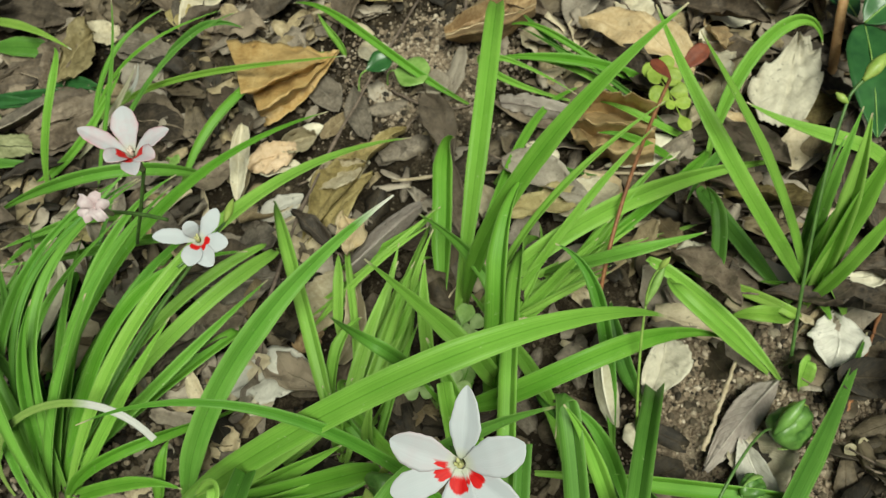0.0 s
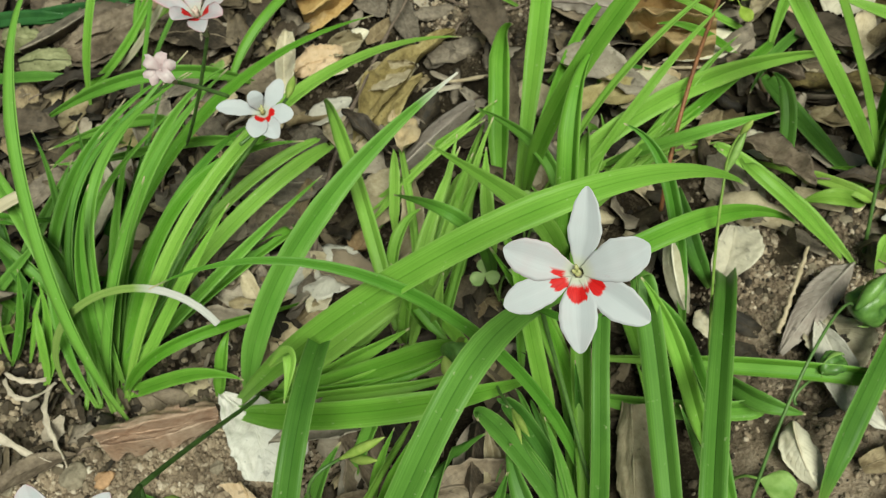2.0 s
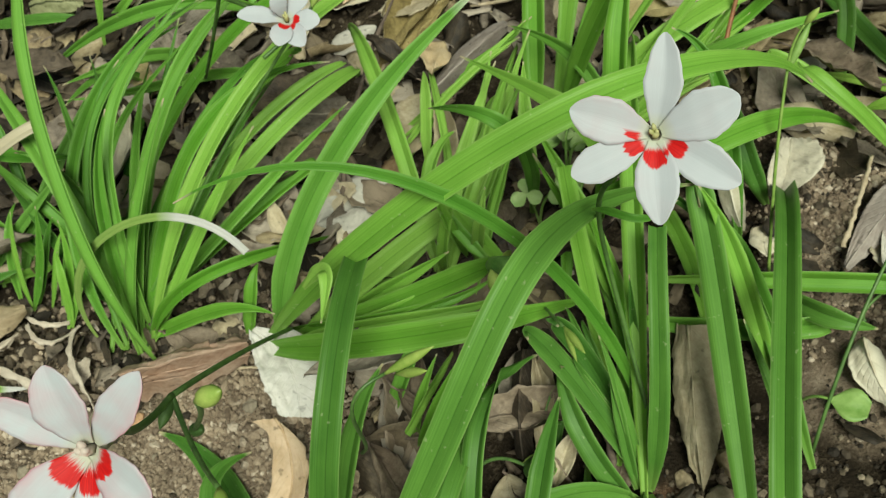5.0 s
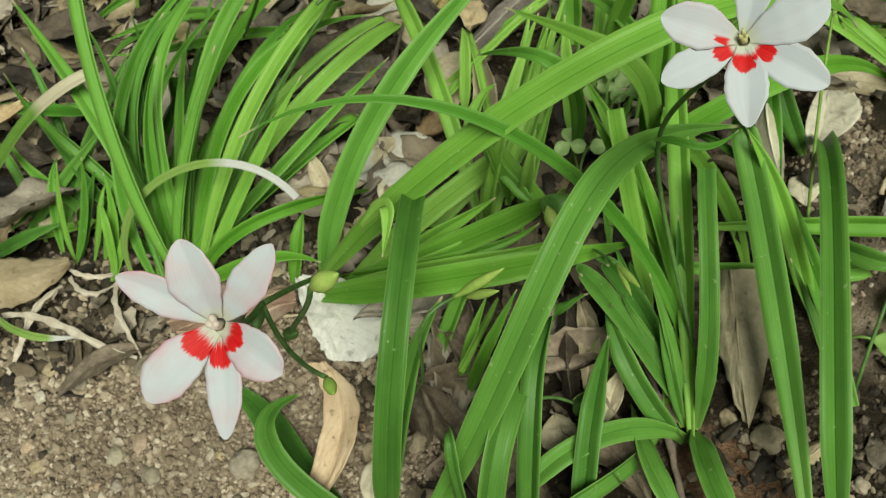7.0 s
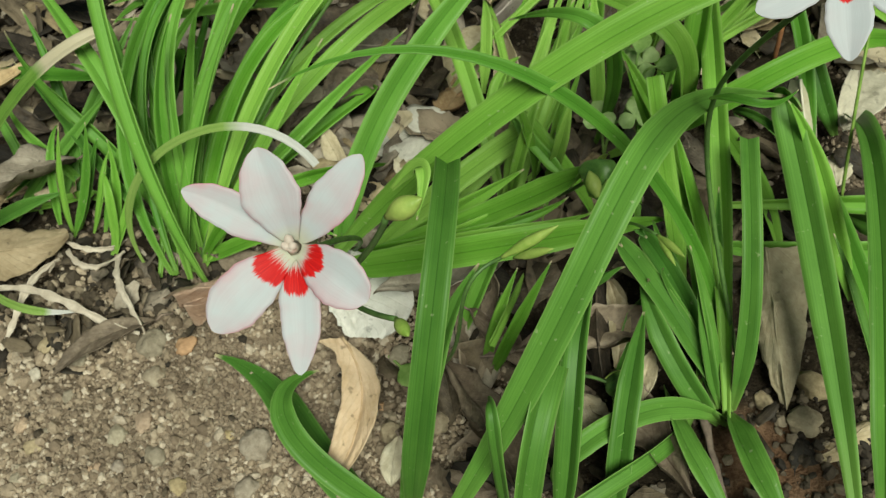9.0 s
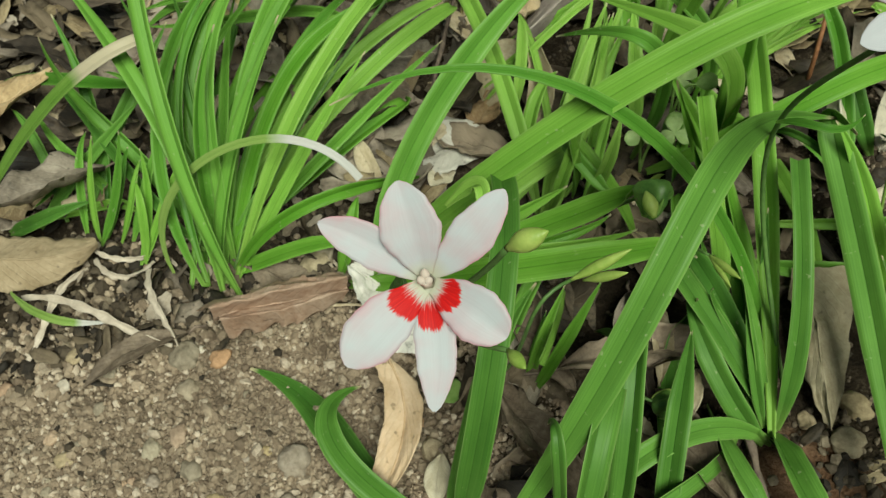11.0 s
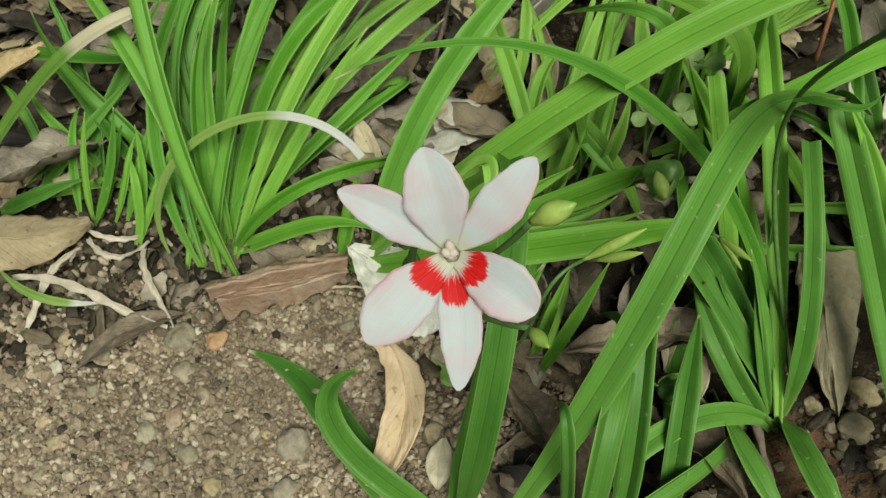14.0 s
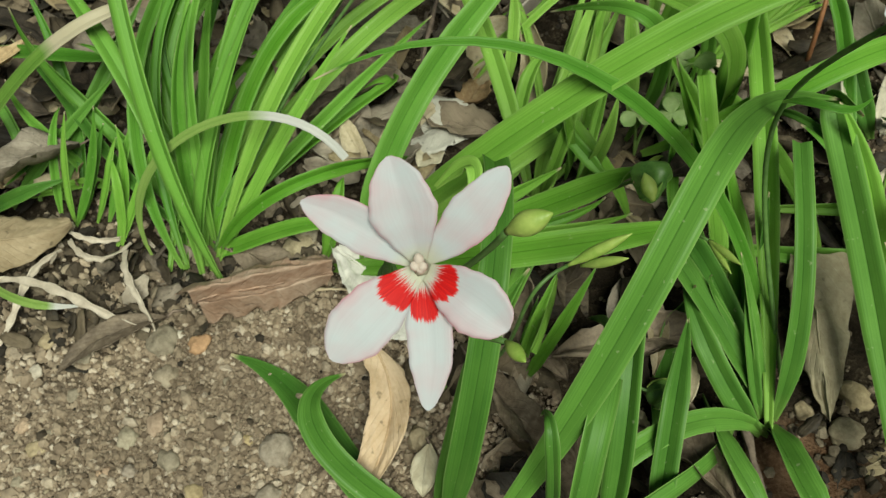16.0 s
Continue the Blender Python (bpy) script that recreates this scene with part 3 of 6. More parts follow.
def dry_leaf(mat, label, base, tip, width, curl=0.3, sag=0.03, wild=1.0, lift=6.0, roll=0.0):
    """One fallen leaf from its stalk end to its point, in millimetres on the plan."""
    leaf_seed[0] += 1
    a, b = Vector(base) / 1000, Vector(tip) / 1000
    me = dry_leaf_mesh((b - a).length, width / 1000, curl, sag, leaf_seed[0], wild)
    me.materials.append(mat)
    d = b - a
    za, zb = ground_height(a.x, a.y), ground_height(b.x, b.y)
    LAID.append(((a.x + b.x) / 2, (a.y + b.y) / 2, width / 2600))
    ob = new("dry_leaf", me)
    tilt = math.atan2(zb - za, d.length)
    ob.matrix_world = Matrix.Translation((a.x, a.y, za + lift / 1000)) @ Matrix.Rotation(math.atan2(-d.x, d.y), 4, 'Z') @ Matrix.Rotation(tilt, 4, 'X') @ Matrix.Rotation(radians(roll), 4, 'Y')
    length = d.length
    tagged(ob, label, "leaf", LITTER)
    stem = part("leaf_stalk", tube([Vector((0, -0.15 * length, -0.001)), Vector((0.001, -0.06 * length, 0.0004)), Vector((0, 0.02 * length, 0.0))], [0.0006, 0.0006, 0.0005], 6), TWIG)
    stem.parent = ob
    return ob


L_CREAM = "cream dried fallen leaf lying on the soil"
L_TAN = "tan curled dry leaf lying on the soil"
L_OLIVE = "olive brown crumpled dry leaf on the soil"
L_BROWN = "dark brown decaying leaf lying on the soil"
L_UMBER = "blackish brown decaying leaf on the soil"
L_GREY = "grey weathered dry leaf lying on the soil"
L_ASH = "bleached pale dry leaf with dark specks"
dry_leaf(BROWN, L_BROWN, (47, 87, 0), (100, 46, 0), 12, 0.7, 0.03, 1.0)
dry_leaf(CREAM, L_CREAM, (78, 136, 0), (97, 93, 0), 24, 0.4, 0.02, 1.0)
dry_leaf(CREAM, L_CREAM, (92, 21, 0), (138, 26, 0), 20, 0.5, 0.03, 1.0)
dry_leaf(TAN, L_TAN, (60, 1, 0), (97, 8, 0), 24, 0.5, 0.03, 1.9)
dry_leaf(OLIVE, L_OLIVE, (-3, 83, 0), (-70, 18, 0), 20, 1.2, 0.06, 2.6)
dry_leaf(BROWN, L_BROWN, (-6, 28, 0), (-52, 5, 0), 11, 0.9, 0.03, 1.0)
dry_leaf(CREAM, L_CREAM, (-63, 63, 0), (-27, 67, 0), 15, 0.4, 0.02, 1.0)
dry_leaf(CREAM, L_CREAM, (-94, 87, 0), (-65, 75, 0), 18, 0.5, 0.02, 1.0)
dry_leaf(ASH, L_ASH, (-75, -48, 0), (-113, -55, 0), 30, 0.3, 0.02, 1.0)
dry_leaf(CREAM, L_CREAM, (-39, -7, 0), (-72, -32, 0), 26, 1.0, 0.08, 1.0)
dry_leaf(BROWN, L_BROWN, (-86, 3, 0), (-145, 28, 0), 24, 0.6, 0.04, 1.0)
dry_leaf(BROWN, L_BROWN, (-184, 174, 0), (-238, 166, 0), 34, 0.6, 0.03, 1.0)
dry_leaf(BROWN, L_BROWN, (-175, 166, 0), (-129, 127, 0), 34, 0.5, 0.03, 1.0)
dry_leaf(BROWN, L_BROWN, (-199, 257, 0), (-214, 175, 0), 26, 0.9, 0.04, 2.2)
dry_leaf(GREY, L_GREY, (-178, 221, 0), (-144, 197, 0), 30, 0.4, 0.02, 1.0)
dry_leaf(GREY, L_GREY, (-27, 127, 0), (-25, 84, 0), 15, 0.3, 0.02, 1.0)
dry_leaf(CREAM, L_CREAM, (105, -133, 0), (102, -163, 0), 26, 0.4, 0.02, 1.0)
dry_leaf(ASH, L_ASH, (162, -90, 0), (148, -116, 0), 24, 0.3, 0.02, 1.0)
dry_leaf(CREAM, L_CREAM, (173, -74, 0), (193, -78, 0), 14, 0.5, 0.02, 1.0)
dry_leaf(CREAM, L_CREAM, (105, -44, 0), (123, -45, 0), 18, 0.4, 0.02, 1.0)
dry_leaf(GREY, L_GREY, (60, -72, 0), (54, -109, 0), 14, 0.4, 0.02, 1.0)
dry_leaf(CREAM, L_CREAM, (27, 29, 0), (27, 3, 0), 14, 0.4, 0.02, 1.0)
dry_leaf(GREY, L_GREY, (26, -41, 0), (48, 8, 0), 15, 0.5, 0.02, 1.0)
dry_leaf(CREAM, L_CREAM, (-102, 117, 0), (-99, 61, 0), 10, 0.8, 0.03, 1.0)
dry_leaf(CREAM, L_CREAM, (-73, 95, 0), (-49, 101, 0), 12, 0.6, 0.03, 1.0)
dry_leaf(GREY, L_GREY, (-129, 214, 0), (-119, 265, 0), 22, 0.5, 0.02, 1.0)
dry_leaf(CREAM, L_CREAM, (186, 120, 0), (213, 101, 0), 30, 0.4, 0.03, 1.0)
dry_leaf(CREAM, L_CREAM, (137, 145, 0), (155, 122, 0), 20, 0.4, 0.03, 1.0)
dry_leaf(GREY, L_GREY, (105, 128, 0), (133, 161, 0), 22, 0.5, 0.03, 1.0)
dry_leaf(CREAM, L_CREAM, (-36, -144, 0), (-38, -174, 0), 9, 0.5, 0.03, 1.0)
dry_leaf(GREY, L_GREY, (-94, -140, 0), (-96, -176, 0), 19, 0.5, 0.03, 1.0)
dry_leaf(GREY, L_GREY, (-43, -140, 0), (-53, -178, 0), 10, 1.2, 0.04, 1.0)
dry_leaf(BROWN, L_BROWN, (-210, -110, 0), (-253, -121, 0), 12, 1.0, 0.05, 1.0)
dry_leaf(CREAM, L_CREAM, (-60, -186, 0), (-58, -203, 0), 14, 0.5, 0.02, 1.0)
dry_leaf(CREAM, L_CREAM, (-125, -184, 0), (-131, -201, 0), 9, 0.4, 0.02, 1.0)
dry_leaf(CREAM, L_CREAM, (-93, -60, 0), (-105, -69, 0), 12, 0.5, 0.02, 1.0)
dry_leaf(TAN, L_TAN, (-80, -42, 0), (-68, -25, 0), 14, 0.6, 0.04, 1.9)
dry_leaf(CREAM, L_CREAM, (63, -117, 0), (58, -130, 0), 12, 0.4, 0.02, 1.0)
dry_leaf(GREY, L_GREY, (-192, 105, 0), (-155, 106, 0), 18, 0.5, 0.03, 1.0)
dry_leaf(GREY, L_GREY, (-105, 27, 0), (-81, 31, 0), 20, 0.4, 0.02, 1.0)
dry_leaf(BROWN, L_BROWN, (8, 42, 0), (33, 41, 0), 14, 0.4, 0.02, 1.0)
dry_leaf(CREAM, L_CREAM, (205, 2, 0), (231, 18, 0), 16, 0.5, 0.02, 1.0)
dry_leaf(TAN, L_TAN, (165, 42, 0), (168, 20, 0), 14, 0.4, 0.02, 1.9)
dry_leaf(CREAM, L_CREAM, (169, 15, 0), (157, -13, 0), 9, 0.6, 0.02, 1.0)
dry_leaf(CREAM, L_CREAM, (57, 50, 0), (72, 36, 0), 16, 0.4, 0.02, 1.0)
dry_leaf(ASH, L_ASH, (-92, 46, 0), (-66, 54, 0), 16, 0.4, 0.02, 1.0)
dry_leaf(CREAM, L_CREAM, (-18, 162, 0), (0, 142, 0), 18, 0.4, 0.03, 1.0)
dry_leaf(GREY, L_GREY, (-159, 208, 0), (-141, 158, 0), 26, 0.5, 0.03, 1.0)
dry_leaf(BROWN, L_BROWN, (-93, 126, 0), (-108, 90, 0), 18, 0.6, 0.03, 1.0)
dry_leaf(GREY, L_GREY, (-56, 143, 0), (-39, 111, 0), 20, 0.4, 0.03, 1.0)
dry_leaf(BROWN, L_BROWN, (-117, 227, 0), (-87, 203, 0), 18, 0.6, 0.03, 1.0)
dry_leaf(BROWN, L_BROWN, (-258, 246, 0), (-212, 200, 0), 30, 0.6, 0.03, 1.0)
dry_leaf(BROWN, L_BROWN, (-238, 288, 0), (-196, 277, 0), 26, 0.5, 0.03, 1.0)
dry_leaf(BROWN, L_BROWN, (-252, 188, 0), (-218, 192, 0), 26, 0.5, 0.03, 1.0)
dry_leaf(BROWN, L_BROWN, (-140, 248, 0), (-155, 294, 0), 24, 0.6, 0.03, 1.0)
dry_leaf(GREY, L_GREY, (-93, 230, 0), (-72, 203, 0), 22, 0.5, 0.03, 1.0)
dry_leaf(BROWN, L_BROWN, (-112, 158, 0), (-107, 121, 0), 18, 0.6, 0.03, 1.0)
dry_leaf(BROWN, L_BROWN, (-132, 84, 0), (-102, 87, 0), 24, 0.5, 0.03, 1.0)
dry_leaf(GREY, L_GREY, (-141, 115, 0), (-123, 137, 0), 20, 0.5, 0.03, 1.0)
dry_leaf(BROWN, L_BROWN, (-23, 5, 0), (6, 3, 0), 18, 0.6, 0.03, 1.0)
dry_leaf(BROWN, L_BROWN, (-128, -19, 0), (-102, -13, 0), 28, 0.5, 0.03, 1.0)
dry_leaf(BROWN, L_BROWN, (-149, -39, 0), (-121, -34, 0), 26, 0.5, 0.03, 1.0)
dry_leaf(BROWN, L_BROWN, (42, -9, 0), (54, -47, 0), 22, 0.6, 0.03, 1.0)
dry_leaf(TAN, L_TAN, (-117, -72, 0), (-110, -93, 0), 14, 0.5, 0.03, 1.9)


def sheet_leaf(mat, label, edges, seed, rough=1.0):
    """A large dried leaf laid through edge curves, folded or cupped along the inner ones; millimetres over the soil."""
    n, m = 26, 8
    rng = random.Random(seed)
    off = rng.uniform(0, 40)
    cols = m * (len(edges) - 1)
    curves = []
    for e in edges:
        curves.append(bezier([Vector((x, y, z + 1000 * ground_height(x / 1000, y / 1000))) / 1000 for x, y, z in e], n))
    size = rough * min(1.0, (curves[0][n // 2] - curves[-1][n // 2]).length / 0.045)
    rows = []
    for i in range(n):
        row = []
        for k in range(cols + 1):
            g = min(k // m, len(edges) - 2)
            p = curves[g][i].lerp(curves[g + 1][i], k / m - g)
            s, u = i / (n - 1), k / cols
            e = abs(u - 0.5) * 2
            h = 0.005 * (0.35 - abs(noise.noise(Vector((s * 4 + off, u * 5, 1))))) + 0.0014 * noise.noise(Vector((s * 14, u * 11, off)))
            jag = 0.003 * (noise.noise(Vector((s * 9, off, u))) + 0.5 * noise.noise(Vector((s * 27, off, u)))) * e ** 3
            row.append(p + Vector((jag * size, jag * size, h * size)))
        rows.append(row)
    bm = bmesh.new()
    uvl = bm.loops.layers.uv.new("UVMap")
    uvs, layers = {}, []
    for d in (0.0002, -0.0002):
        layers.append([])
        for i, row in enumerate(rows):
            line = []
            for k, p in enumerate(row):
                v = bm.verts.new(p + Vector((0, 0, d)))
                uvs[v] = (k / cols, i / (n - 1))
                line.append(v)
            layers[-1].append(line)
    def face(*vs):
        f = bm.faces.new(vs)
        for l in f.loops:
            l[uvl].uv = uvs[l.vert]
    up, low = layers
    for i in range(n - 1):
        for k in range(cols):
            face(up[i][k], up[i][k + 1], up[i + 1][k + 1], up[i + 1][k])
            face(low[i][k + 1], low[i][k], low[i + 1][k], low[i + 1][k + 1])
        face(up[i][0], up[i + 1][0], low[i + 1][0], low[i][0])
        face(up[i + 1][-1], up[i][-1], low[i][-1], low[i + 1][-1])
    bm.normal_update()
    mid = curves[1][n // 2]
    LAID.append((mid.x, mid.y, 0.028))
    ob = tagged(part("dry_leaf", bm, mat), label, "leaf", LITTER)
    spine = [row[cols // 2] + Vector((0, 0, 0.0002)) for row in rows]
    part("midrib", tube(spine, [0.0006 - 0.0004 * i / (n - 1) for i in range(n)], 6), mat, ob)
    return ob


sheet_leaf(OCHRE, "ochre folded crumpled dry leaf lying on the litter", (((-97, 180, 16), (-74, 172, 15), (-51, 161, 14), (-31, 148, 14)), ((-89, 137, 30), (-70, 143, 24), (-50, 146, 19), (-31, 148, 14)), ((-86, 106, 38), (-68, 114, 33), (-49, 128, 25), (-31, 148, 14)), ((-85, 129, 16), (-67, 133, 15), (-49, 140, 14), (-31, 148, 14)), ((-81, 105, 24), (-65, 109, 25), (-48, 123, 22), (-31, 148, 14)), ((-83, 117, 8), (-66, 120, 10), (-48, 131, 12), (-31, 148, 14)), ((-83, 112, 4), (-67, 110, 7), (-50, 123, 10), (-31, 148, 14))), 11)
sheet_leaf(GOLDEN, "brown and ochre curled dry leaf on the litter", (((77, 42, 30), (86, 44, 44), (107, 38, 46), (123, 31, 30)), ((81, 49, 20), (95, 58, 20), (115, 53, 20), (124, 34, 20)), ((84, 55, 12), (99, 58, 8), (115, 50, 8), (126, 37, 10)), ((79, 39, 26), (83, 23, 42), (97, 13, 44), (116, 16, 28)), ((80, 44, 18), (86, 34, 20), (102, 24, 22), (118, 19, 18)), ((79, 41, 18), (79, 18, 28), (95, 5, 30), (114, 10, 20)), ((82, 57, 6), (82, 29, 2), (103, 15, 2), (116, 15, 4))), 12, 1.5)
sheet_leaf(TAUPE, "mauve brown curled dry leaf on the litter", (((51, 82, 12), (59, 75, 20), (70, 66, 24), (86, 56, 18)), ((51, 79, 10), (59, 72, 14), (70, 61, 18), (84, 54, 14)), ((51, 77, 8), (60, 70, 8), (71, 60, 10), (83, 53, 8))), 13, 1.4)
sheet_leaf(IVORY, "large cream dry leaf with a pointed tip", (((211, 63, 24), (195, 42, 26), (167, 54, 22), (175, 22, 14)), ((214, 66, 20), (204, 47, 19), (191, 29, 18), (181, 14, 13)), ((213, 62, 24), (214, 48, 26), (224, 39, 24), (195, 13, 14))), 14, 1.8)
sheet_leaf(SHADY, "olive tan cupped dry leaf on the litter", (((-183, 220, 22), (-187, 243, 28), (-204, 237, 26), (-209, 191, 14)), ((-188, 232, 12), (-194, 225, 11), (-205, 212, 11), (-210, 192, 13)), ((-187, 229, 14), (-179, 189, 18), (-191, 187, 17), (-209, 191, 13))), 15)
sheet_leaf(BUFF, "pale tan twisted dry leaf lying on soil", (((-146, -144, 13), (-132, -157, 18), (-144, -179, 16), (-153, -195, 11)), ((-137, -146, 15), (-128, -165, 13), (-137, -184, 14), (-150, -197, 10)), ((-129, -156, 13), (-122, -173, 18), (-134, -190, 17), (-148, -198, 11))), 16)
sheet_leaf(UMBER, "large dark brown dry leaf on the litter", (((-231, 152, 8), (-221, 193, 14), (-195, 188, 14), (-178, 168, 10)), ((-232, 151, 6), (-218, 164, 8), (-197, 167, 8), (-178, 168, 8)), ((-229, 147, 8), (-210, 119, 10), (-190, 136, 10), (-176, 163, 9))), 17)
sheet_leaf(UMBER, "large dark brown dry leaf on the litter", (((-251, 202, 8), (-238, 221, 14), (-223, 227, 14), (-216, 228, 10)), ((-252, 203, 6), (-238, 210, 9), (-225, 219, 9), (-217, 228, 8)), ((-250, 197, 8), (-229, 184, 10), (-220, 202, 10), (-215, 224, 9))), 18)
sheet_leaf(UMBER, "large dark brown dry leaf on the litter", (((-261, 298, 8), (-246, 304, 14), (-219, 283, 16), (-204, 260, 10)), ((-261, 288, 6), (-243, 283, 9), (-221, 270, 10), (-205, 260, 8)), ((-258, 265, 8), (-240, 259, 10), (-218, 245, 12), (-203, 256, 9))), 19)
sheet_leaf(GREY, "grey dry leaf lying on the litter", (((-177, 223, 10), (-161, 227, 16), (-142, 210, 16), (-134, 197, 8)), ((-178, 224, 7), (-164, 219, 9), (-145, 206, 9), (-134, 196, 7)), ((-176, 218, 9), (-163, 198, 12), (-144, 183, 12), (-133, 192, 8))), 20)
sheet_leaf(BROWN, "brown dry leaf with slanting veins on litter", (((-169, 147, 8), (-154, 163, 14), (-133, 140, 14), (-121, 115, 8)), ((-169, 146, 6), (-156, 146, 9), (-136, 129, 9), (-122, 114, 7)), ((-167, 139, 8), (-151, 115, 12), (-135, 107, 12), (-123, 111, 8))), 21)
sheet_leaf(CREAM, "pale cream dry leaf folded on litter", (((-193, 247, 12), (-181, 243, 16), (-173, 234, 16), (-171, 236, 10)), ((-192, 240, 10), (-183, 235, 11), (-175, 229, 11), (-171, 229, 10)), ((-190, 227, 12), (-181, 216, 14), (-175, 214, 14), (-172, 222, 10))), 22)
sheet_leaf(DRAB, "grey brown dry leaf folded along its midrib", (((15, -149, 10), (3, -170, 10), (-0, -191, 9), (2, -207, 6)), ((17, -154, 16), (12, -172, 17), (5, -191, 16), (2, -209, 8)), ((34, -156, 11), (24, -177, 12), (12, -199, 10), (2, -209, 7))), 23, 2.4)
sheet_leaf(CREAM, "cream dry leaf wedged between the blades", (((-40, -149, 16), (-44, -160, 16), (-46, -175, 14), (-48, -181, 10)), ((-39, -147, 13), (-38, -159, 11), (-43, -174, 11), (-47, -181, 9)), ((-39, -149, 15), (-33, -166, 16), (-36, -169, 15), (-47, -181, 10))), 24)
sheet_leaf(CREAM, "cream oval dry leaf wedged between blades", (((-34, -180, 16), (-43, -185, 16), (-48, -191, 14), (-46, -197, 10)), ((-34, -180, 13), (-38, -185, 12), (-43, -192, 12), (-46, -197, 9)), ((-34, -181, 15), (-33, -190, 16), (-40, -196, 15), (-46, -197, 10))), 25)
sheet_leaf(BROWN, "dark brown bark-like dry leaf between blades", (((-45, -142, 10), (-51, -156, 12), (-55, -171, 12), (-55, -182, 8)), ((-42, -145, 16), (-48, -161, 20), (-52, -176, 20), (-53, -185, 12)), ((-37, -144, 10), (-42, -159, 12), (-47, -174, 12), (-49, -182, 8))), 26)
sheet_leaf(IVORY, "pale triangular dry leaf lying on the soil", (((82, -86, 14), (71, -96, 16), (66, -105, 14), (68, -110, 10)), ((86, -86, 11), (81, -96, 10), (75, -106, 10), (69, -110, 9)), ((91, -90, 14), (93, -97, 16), (98, -108, 15), (70, -111, 10))), 27)
sheet_leaf(BARKY, "reddish brown crumbling wrinkled dry leaf on soil", (((-203, -103, 10), (-178, -105, 18), (-161, -108, 18), (-146, -107, 12)), ((-197, -110, 18), (-176, -113, 22), (-157, -115, 22), (-144, -112, 16)), ((-199, -109, 10), (-179, -112, 12), (-161, -114, 12), (-146, -112, 9)), ((-194, -115, 16), (-175, -120, 19), (-157, -120, 18), (-145, -115, 13)), ((-195, -116, 5), (-178, -120, 7), (-161, -121, 7), (-149, -115, 5))), 28, 2.2)
sheet_leaf(BLEACHED, "bleached pale dry leaf lying on the soil", (((-144, -105, 14), (-142, -120, 17), (-141, -132, 16), (-136, -144, 11)), ((-143, -105, 12), (-128, -119, 13), (-127, -134, 13), (-129, -146, 10)), ((-141, -105, 14), (-107, -120, 18), (-98, -144, 17), (-122, -148, 11))), 29)
sheet_leaf(TAUPE, "grey mauve dry leaf lying on soil", (((124, -116, 9), (108, -113, 13), (92, -128, 13), (81, -144, 7)), ((123, -118, 12), (107, -127, 14), (94, -136, 13), (81, -145, 8)), ((124, -117, 9), (114, -134, 12), (97, -141, 11), (82, -146, 7))), 30)
sheet_leaf(CREAM, "cream twisted dry leaf standing between blades", (((-48, -10, 24), (-48, -27, 24), (-54, -43, 20), (-62, -54, 12)), ((-48, -7, 20), (-42, -26, 15), (-48, -46, 13), (-61, -55, 11)), ((-47, -10, 24), (-37, -36, 22), (-43, -57, 18), (-58, -58, 13))), 31)
sheet_leaf(SALLOW, "broad drab tan dry leaf on soil", (((-293, -40, 12), (-273, -50, 15), (-257, -55, 15), (-245, -57, 10)), ((-288, -57, 17), (-269, -65, 19), (-255, -68, 18), (-244, -60, 11)), ((-293, -66, 8), (-275, -73, 9), (-260, -74, 9), (-245, -60, 8))), 32)

sheet_leaf(ASH, "large cream dry leaf with dark specks on soil", (((98, -137, 12), (86, -154, 15), (83, -179, 14), (103, -187, 8)), ((100, -136, 10), (97, -153, 10), (99, -172, 10), (104, -187, 7)), ((100, -138, 12), (107, -151, 16), (100, -171, 15), (104, -186, 8))), 33)
sheet_leaf(CREAM, "pale folded dry leaf lying on soil", (((73, -173, 8), (60, -179, 10), (62, -190, 10), (71, -199, 6)), ((72, -175, 13), (69, -184, 15), (68, -193, 14), (72, -200, 8)), ((74, -174, 8), (79, -186, 9), (78, -194, 8), (73, -200, 6))), 34)
sheet_leaf(CREAM, "tall cream dry leaf curled between the blades", (((52, -92, 26), (47, -99, 24), (45, -112, 18), (51, -118, 10)), ((53, -97, 32), (50, -105, 30), (49, -115, 24), (52, -119, 12)), ((58, -94, 24), (58, -104, 22), (56, -114, 16), (54, -118, 9))), 35)

sheet_leaf(TAN, "orange tan curled dry leaf on the litter", (((33, 146, 14), (48, 146, 26), (74, 148, 28), (97, 164, 14)), ((33, 146, 10), (52, 148, 12), (74, 152, 12), (93, 157, 10)), ((32, 130, 20), (50, 115, 30), (69, 118, 30), (88, 140, 16)), ((35, 143, 6), (54, 131, 4), (76, 136, 4), (89, 146, 6))), 36, 1.4)
sheet_leaf(CREAM, "cream oval dry leaf lying on the litter", (((58, -2, 12), (68, 10, 18), (84, 9, 18), (94, 3, 11)), ((58, -2, 10), (70, 2, 10), (83, 1, 10), (94, 3, 9)), ((57, -4, 12), (62, -19, 16), (79, -20, 15), (94, 2, 10))), 37)

sheet_leaf(CREAM, "pinkish cream dry leaf lying on litter", (((-61, 56, 12), (-54, 63, 20), (-39, 66, 20), (-28, 62, 12)), ((-62, 57, 9), (-51, 60, 10), (-39, 63, 10), (-28, 63, 9)), ((-61, 53, 12), (-48, 43, 15), (-36, 43, 15), (-28, 61, 10))), 38, 1.5)
sheet_leaf(BUFF, "tan crumpled dry leaf lying on litter", (((-93, 77, 12), (-85, 85, 22), (-73, 85, 22), (-65, 84, 12)), ((-91, 69, 18), (-85, 81, 12), (-75, 82, 12), (-64, 77, 16)), ((-93, 76, 8), (-81, 66, 12), (-72, 68, 12), (-66, 82, 8))), 39, 1.8)
